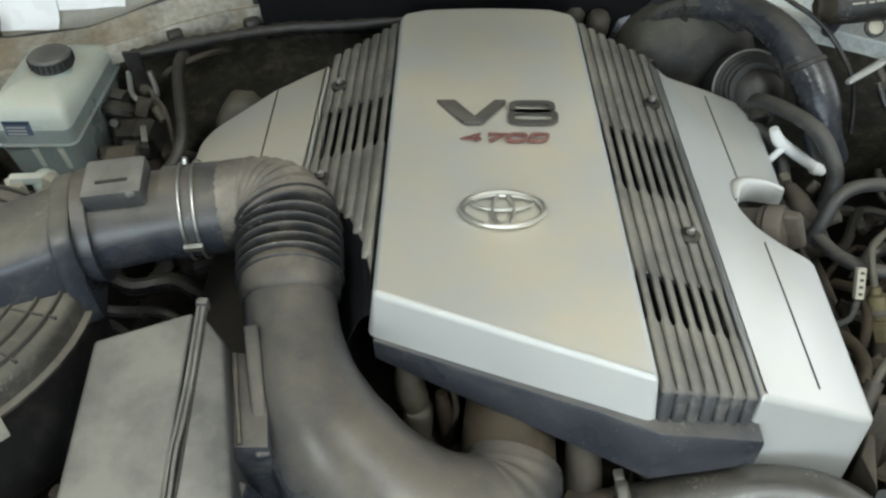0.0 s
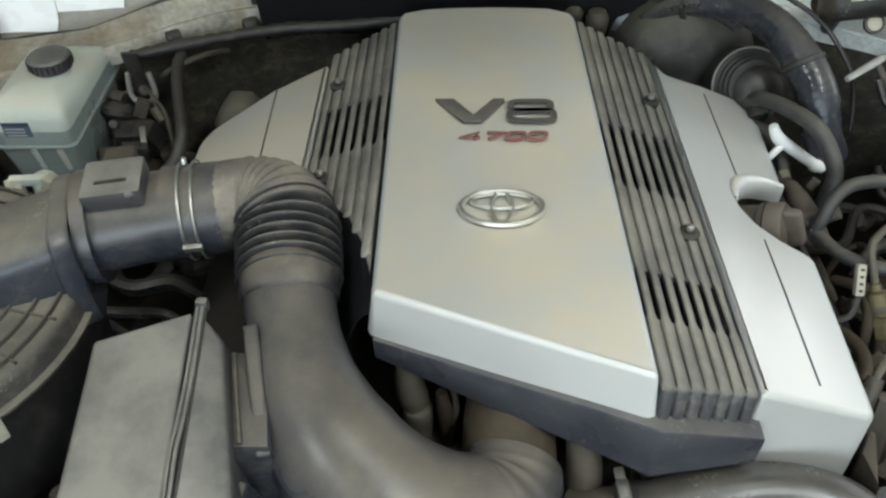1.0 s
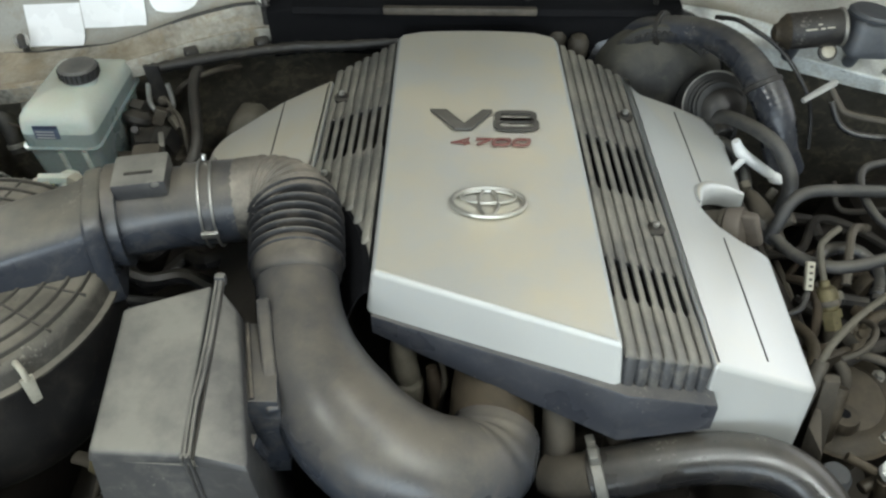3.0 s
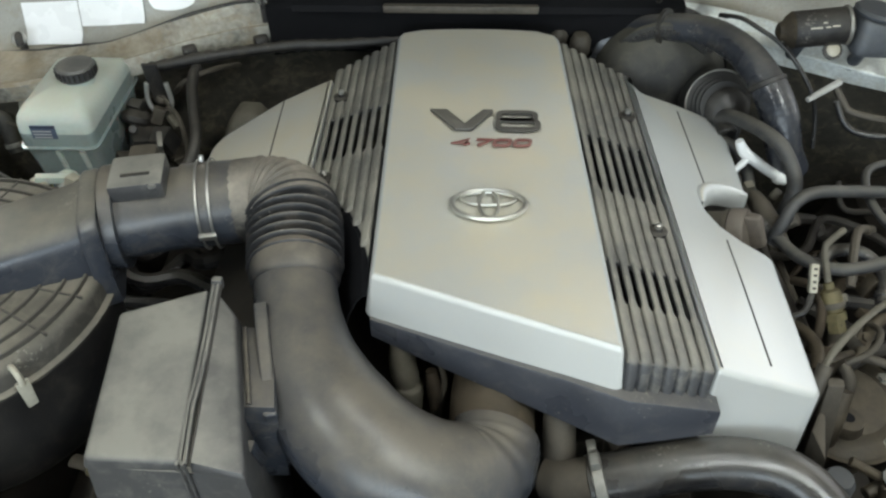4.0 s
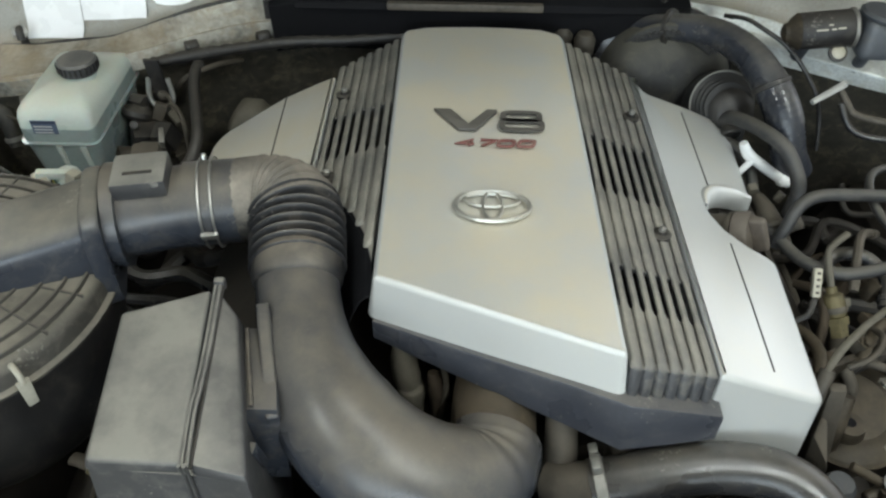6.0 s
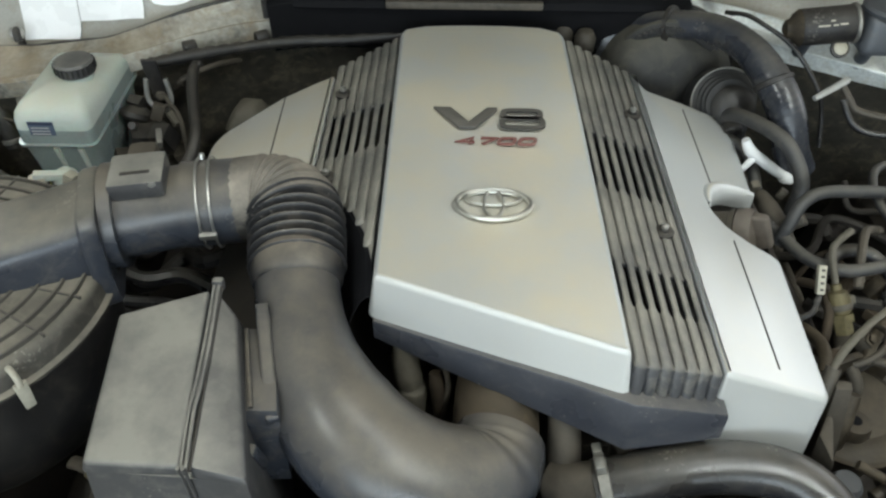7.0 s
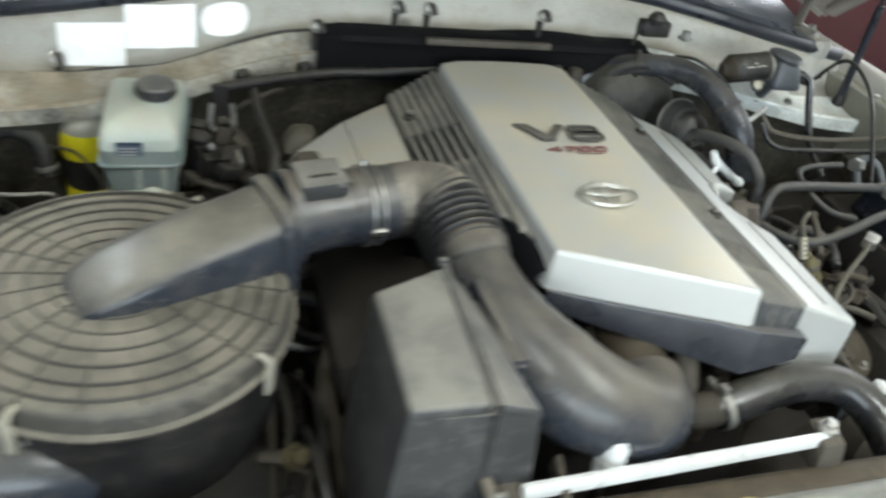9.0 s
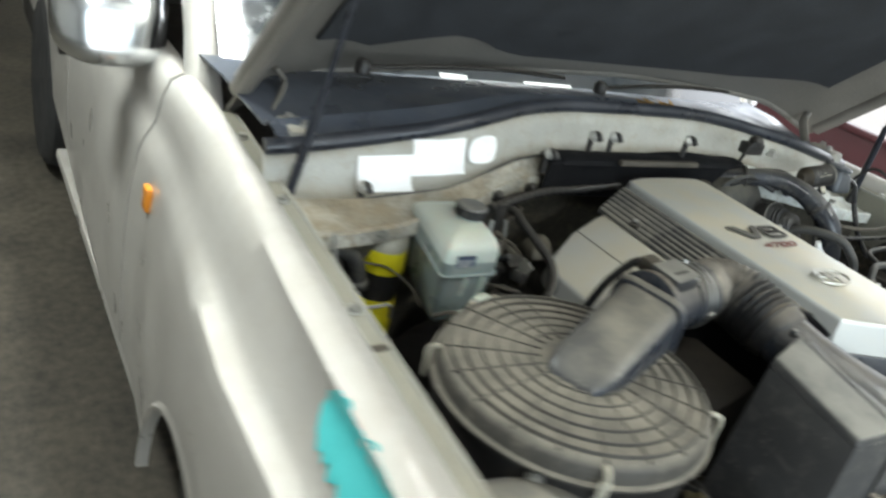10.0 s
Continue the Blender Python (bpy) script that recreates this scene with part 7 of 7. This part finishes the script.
for pts, r, mt in (([(0.418, -0.030, 0.900), (0.428, -0.012, 0.925), (0.432, 0.012, 0.945), (0.428, 0.040, 0.950), (0.415, 0.066, 0.935)], 0.006, "shield"),
                   ([(0.470, -0.045, 0.905), (0.486, -0.020, 0.925), (0.505, 0.000, 0.930), (0.535, 0.012, 0.925), (0.575, 0.010, 0.915)], 0.007, "castdark"),
                   ([(0.440, -0.070, 0.930), (0.463, -0.066, 0.942), (0.482, -0.048, 0.946), (0.492, -0.024, 0.940), (0.486, 0.004, 0.925)], 0.0042, "rust"),
                   ([(0.398, 0.010, 0.915), (0.410, -0.020, 0.925), (0.412, -0.050, 0.930), (0.404, -0.080, 0.925)], 0.008, "castdark")):
    part("pipe", tube(pts, r, 10), mt, plumb)
for c, sz, r, mt in (((0.478, -0.018, 0.915), (0.030, 0.022, 0.020), (20, 10, 35), "rust"), ((0.505, 0.018, 0.915), (0.024, 0.030, 0.014), (-10, 25, 15), "castdark"), ((0.425, -0.055, 0.915), (0.016, 0.030, 0.024), (15, -10, -20), "shield"),
                     ((0.540, -0.020, 0.905), (0.036, 0.018, 0.022), (0, 20, 40), "castdark"), ((0.455, 0.055, 0.925), (0.022, 0.018, 0.026), (25, 0, 10), "rust"), ((0.515, 0.062, 0.93), (0.018, 0.018, 0.030), (0, 30, 20), "castdark")):
    part("bracket", box((0, 0, 0), sz, pose(*c, *r), bev=0.004), mt, plumb)
for c in ((0.478, -0.028, 0.927), (0.505, 0.006, 0.925), (0.538, -0.030, 0.918)):
    part("nut", bolt(c, 0.006, 0.007, (0.1, -0.4, 0.9)), "castdark", plumb)
belt = thing("belt_tensioner", (0.45, -0.26, 0.7), "dusty cast tensioner body by the hose", "tensioner")
part("body", lathe([(0.03, 0), (0.05, 0.01), (0.05, 0.06), (0.03, 0.075)], along((0.45, -0.20, 0.78), (0.45, -0.28, 0.80)), 24), "cast", belt)
part("arm", hexa([(0.42, -0.24, 0.70), (0.50, -0.24, 0.70), (0.50, -0.18, 0.70), (0.42, -0.18, 0.70)], [(0.43, -0.23, 0.78), (0.49, -0.23, 0.78), (0.49, -0.19, 0.78), (0.43, -0.19, 0.78)], 0.01), "void", belt)
part("tag", lathe([(0.006, 0), (0.012, 0.004), (0.014, 0.012), (0.009, 0.018)], pose(0.478, -0.178, 0.85, 25, 10, 30), 9), "whitepipe", belt, "chipped white plug")

# lumps of the engine's flank and wiring in the shade
flank = thing("exhaust_shield", (0.43, 0.1, 0.75), "dark brown rusted heat shield along the engine", "heat shield")
part("shield", sheet([[(0.40 + 0.06 * math.sin(math.pi * k / 6) + 0.004 * math.sin(23 * y), y, 0.92 - 0.035 * k) for y in np.linspace(-0.08, 0.36, 16)] for k in range(7)], thick=0.003), "rust", flank)
part("rib", tube([(0.452, -0.06, 0.845), (0.456, 0.14, 0.85), (0.452, 0.34, 0.845)], 0.006, 8), "rust", flank)
tee = thing("hose_tee", (0.41, 0.15, 0.93), "dirty brown pipe joint with clips behind the oil cap", "fitting")
part("body", tube([(0.392, 0.205, 0.965), (0.395, 0.175, 0.968), (0.402, 0.145, 0.965), (0.408, 0.115, 0.955)], [0.011, 0.014, 0.013, 0.011], 14), "rust", tee)
part("clip", box((0, 0, 0), (0.014, 0.012, 0.022), pose(0.382, 0.212, 0.975, 20, 0, 15), bev=0.003), "beige", tee)
part("clip", box((0, 0, 0), (0.012, 0.010, 0.016), pose(0.422, 0.205, 0.97, -10, 20, -30), bev=0.003), "beige", tee)
part("collar", lathe([(0.014, -0.006), (0.0155, -0.004), (0.0155, 0.004), (0.014, 0.006)], along((0.402, 0.145, 0.965), (0.408, 0.115, 0.955)), 16), "cast", tee)
part("stub", rod((0.405, 0.14, 0.965), (0.428, 0.135, 0.985), 0.010), "cast", tee)
rng = random.Random(4)
for i in range(9):
    y0 = -0.02 + 0.04 * i
    x0 = 0.47 + rng.uniform(-0.02, 0.1)
    pts = [(x0 + rng.uniform(-0.03, 0.03) + 0.045 * k, y0 + rng.uniform(-0.04, 0.04), 0.86 + 0.03 * math.sin(k + i) + rng.uniform(-0.015, 0.02)) for k in range(5)]
    hose_thing("bay_wire", pts, rng.choice([0.005, 0.007, 0.010]), rng.choice(["shield", "black", "void", "void"]), "dirty wiring and hose deep beside the engine", 8, category="wire", group="wires beside the engine")
for i in range(8):
    y0 = 0.02 + 0.05 * i
    x0 = -0.56 + rng.uniform(-0.02, 0.04)
    pts = [(x0 + 0.055 * k, y0 + rng.uniform(-0.04, 0.04), 0.86 + 0.03 * math.sin(k * 1.3 + i) + rng.uniform(-0.02, 0.02)) for k in range(5)]
    hose_thing("bay_wire", pts, rng.choice([0.006, 0.008, 0.012]), rng.choice(["rubber", "black", "rust"]), "dirty wiring and hose deep behind the air cleaner", 8, category="wire", group="wires behind the air cleaner")
for i in range(11):
    pts = [(-0.47 + 0.014 * i + rng.uniform(-0.02, 0.02), 0.02 - 0.10 * k, 0.83 + 0.045 * math.sin(k * 1.7 + i)) for k in range(5)]
    hose_thing("bay_wire", pts, rng.choice([0.004, 0.006, 0.010]), rng.choice(["rubber", "black", "rust", "shield", "castdark"]), "dirty wiring between air cleaner and box", 8, category="wire", group="wires by the box")

# ---------------------------------------------------------------- radiator end
rh = thing("radiator_hose", (0.35, -0.3, 0.85), "thick dusty black upper radiator hose", "hose")
rp_ = [(0.118, -0.228, 0.912), (0.150, -0.226, 0.920), (0.205, -0.219, 0.930), (0.265, -0.215, 0.934), (0.320, -0.224, 0.930), (0.357, -0.252, 0.916), (0.374, -0.300, 0.892), (0.378, -0.345, 0.866)]
part("hose", tube(rp_, [0.0285, 0.028, 0.028, 0.028, 0.028, 0.028, 0.0285, 0.029], 24, 8), "rubber", rh)
for p, q in ((rp_[0], rp_[1]), (rp_[7], rp_[6])):
    cl = part("clamp", lathe([(0.029, 0.004), (0.032, 0.005), (0.032, 0.016), (0.029, 0.017)], along(p, q), 24, cap=False), "dullzinc", rh, "dull grey spring clamp")
    e = along(p, q)
    part("clamp_ear", box((0.0, 0.036, 0.010), (0.014, 0.016, 0.010), e, bev=0.002), "dullzinc", cl)
    part("clamp_ear", box((0.028, 0.022, 0.010), (0.012, 0.014, 0.010), e, bev=0.002), "dullzinc", cl)
part("neck", tube([(0.075, -0.215, 0.900), (0.095, -0.226, 0.908), (0.120, -0.229, 0.918)], [0.024, 0.025, 0.0255], 20), "rust", rh, "brown cast water neck")
rad = thing("radiator", (0, -0.36, 0.6), "black radiator with a dusty shroud", "radiator")
part("tank_top", hexa([(-0.36, -0.385, 0.86), (0.42, -0.385, 0.86), (0.42, -0.335, 0.86), (-0.36, -0.335, 0.86)], [(-0.35, -0.380, 0.925), (0.41, -0.380, 0.925), (0.41, -0.340, 0.925), (-0.35, -0.340, 0.925)], 0.012, 3), "castdark", rad)
part("core", box((0.03, -0.36, 0.73), (0.76, 0.045, 0.26)), "void", rad)
part("shroud", sheet([[(x, -0.335 + 0.035 * k / 3, 0.905 - 0.04 * k - 0.01 * math.sin(k)) for x in np.linspace(-0.34, 0.40, 12)] for k in range(4)], thick=0.004), "black", rad)
capx = part("filler_cap", lathe([(0.030, 0.925), (0.031, 0.93), (0.031, 0.940), (0.02, 0.946)], Matrix.Translation((0.055, -0.41, 0)) @ Matrix.Diagonal((0.95, 0.95, 1, 1)), 24), "capyellow", rad, "yellow radiator cap")
part("cap_tab", box((0.055, -0.41, 0.949), (0.05, 0.014, 0.010), bev=0.003), "capyellow", capx)
bar = thing("tie_bar", (0.0, -0.33, 0.95), "bright polished metal strip across the radiator", "bar")
part("strip", hexa([(-0.215, -0.348, 0.944), (0.212, -0.331, 0.944), (0.212, -0.317, 0.944), (-0.215, -0.332, 0.944)], [(-0.215, -0.345, 0.962), (0.212, -0.328, 0.962), (0.212, -0.320, 0.962), (-0.215, -0.335, 0.962)], 0.003), "polish", bar)
part("bracket", hexa([(0.19, -0.35, 0.915), (0.235, -0.35, 0.915), (0.235, -0.29, 0.915), (0.19, -0.29, 0.915)], [(0.195, -0.34, 0.955), (0.23, -0.34, 0.955), (0.23, -0.30, 0.965), (0.195, -0.30, 0.965)], 0.005), "cast", bar)
part("bolt_head", bolt((0.212, -0.318, 0.963), 0.009, 0.012), "zinc", bar)
part("bracket", hexa([(-0.245, -0.36, 0.90), (-0.20, -0.36, 0.90), (-0.20, -0.31, 0.90), (-0.245, -0.31, 0.90)], [(-0.24, -0.355, 0.945), (-0.205, -0.355, 0.945), (-0.205, -0.315, 0.955), (-0.24, -0.315, 0.955)], 0.005), "cast", bar)
nipple = thing("pale_cap", (-0.055, -0.27, 0.88), "pale plastic cap between duct and radiator", "cap")
part("cap", lathe([(0.014, 0.90), (0.017, 0.915), (0.017, 0.955), (0.014, 0.962), (0.012, 0.968)], Matrix.Translation((-0.090, -0.308, 0.016)), 18), "whitepipe", nipple)
part("ring", lathe([(0.0172, 0.93), (0.0185, 0.931), (0.0185, 0.935), (0.0172, 0.936)], Matrix.Translation((-0.090, -0.308, 0.016)), 18, cap=False), "whitepipe", nipple)
part("stem", rod((-0.090, -0.308, 0.918), (-0.090, -0.308, 0.80), 0.008), "black", nipple)
lampc = thing("headlamp_bracket", (-0.33, -0.36, 0.88), "dusty grey metal bracket and lead by the box", "bracket")
part("bracket", hexa([(-0.41, -0.375, 0.88), (-0.24, -0.375, 0.88), (-0.24, -0.34, 0.88), (-0.41, -0.345, 0.88)], [(-0.40, -0.372, 0.930), (-0.25, -0.372, 0.936), (-0.25, -0.345, 0.936), (-0.40, -0.35, 0.930)], 0.006), "plate", lampc)
part("hose", tube([(-0.262, -0.285, 0.90), (-0.258, -0.298, 0.945), (-0.256, -0.318, 0.958), (-0.252, -0.352, 0.953), (-0.242, -0.395, 0.948), (-0.205, -0.424, 0.945), (-0.155, -0.444, 0.943), (-0.10, -0.452, 0.941)], 0.0095, 12), "bellows", lampc, "dusty brown hose drooping over the panel")
part("stay", hexa([(-0.162, -0.300, 0.935), (-0.148, -0.300, 0.935), (-0.166, -0.412, 0.935), (-0.182, -0.412, 0.935)], [(-0.160, -0.300, 0.956), (-0.152, -0.300, 0.956), (-0.170, -0.410, 0.946), (-0.178, -0.410, 0.946)], 0.002), "rust", lampc, "brown steel stay")
part("upright", hexa([(-0.262, -0.352, 0.89), (-0.232, -0.352, 0.89), (-0.232, -0.345, 0.89), (-0.262, -0.345, 0.89)], [(-0.256, -0.350, 0.965), (-0.238, -0.350, 0.965), (-0.238, -0.344, 0.965), (-0.256, -0.344, 0.965)], 0.003), "dullzinc", lampc, "grey pressed steel upright")
part("bolt_head", bolt((-0.33, -0.36, 0.934), 0.009, 0.010), "zinc", lampc)
part("bolt_head", bolt((-0.247, -0.353, 0.945), 0.007, 0.008, (0, -1, 0.2)), "zinc", lampc)
clamp2 = thing("cleaner_stay", (-0.445, -0.185, 0.84), "bright yellow-zinc stay under the air cleaner", "bracket")
part("bolt_head", bolt((-0.438, -0.19, 0.865), 0.012, 0.022, (0.4, -0.5, 0.6)), "brass", clamp2)
part("arm", tube([(-0.475, -0.18, 0.86), (-0.45, -0.19, 0.865), (-0.42, -0.20, 0.85), (-0.40, -0.20, 0.80)], 0.009, 10, flat=0.6), "rust", clamp2)
horn = thing("horn", (-0.50, -0.28, 0.78), "round dusty grey horn below the air cleaner", "horn")
part("dish", lathe([(0.03, 0), (0.05, 0.01), (0.052, 0.02), (0.04, 0.03), (0.015, 0.036)], along((-0.48, -0.27, 0.80), (-0.47, -0.31, 0.90)), 28), "dullzinc", horn)
part("stem", rod((-0.478, -0.272, 0.80), (-0.475, -0.25, 0.70), 0.014), "void", horn)

# dry leaves in the wiper gutter
leaf = thing("dry_leaves", (0.115, 0.69, 1.19), "small heap of dry orange-brown leaves in the cowl", "leaves")
for i in range(26):
    c = Vector((0.115 + rng.uniform(-0.05, 0.05), cowl(0.11, 1)[1] + 0.05 + rng.uniform(-0.015, 0.02), 1.196 + 0.010 * rng.random()))
    m = Matrix.Translation(c) @ Euler((rng.uniform(-0.5, 0.5), rng.uniform(-0.5, 0.5), rng.uniform(0, 6.2))).to_matrix().to_4x4()
    l_, w_ = rng.uniform(0.014, 0.026), rng.uniform(0.007, 0.012)
    part("leaf", sheet([[m @ Vector((-l_, 0, 0)), m @ Vector((0, w_, 0.003)), m @ Vector((l_, 0, 0.001))], [m @ Vector((-l_, -0.001, 0)), m @ Vector((0, -w_, 0.003)), m @ Vector((l_, -0.001, 0.001))]], thick=0.0006), "leaf", leaf)
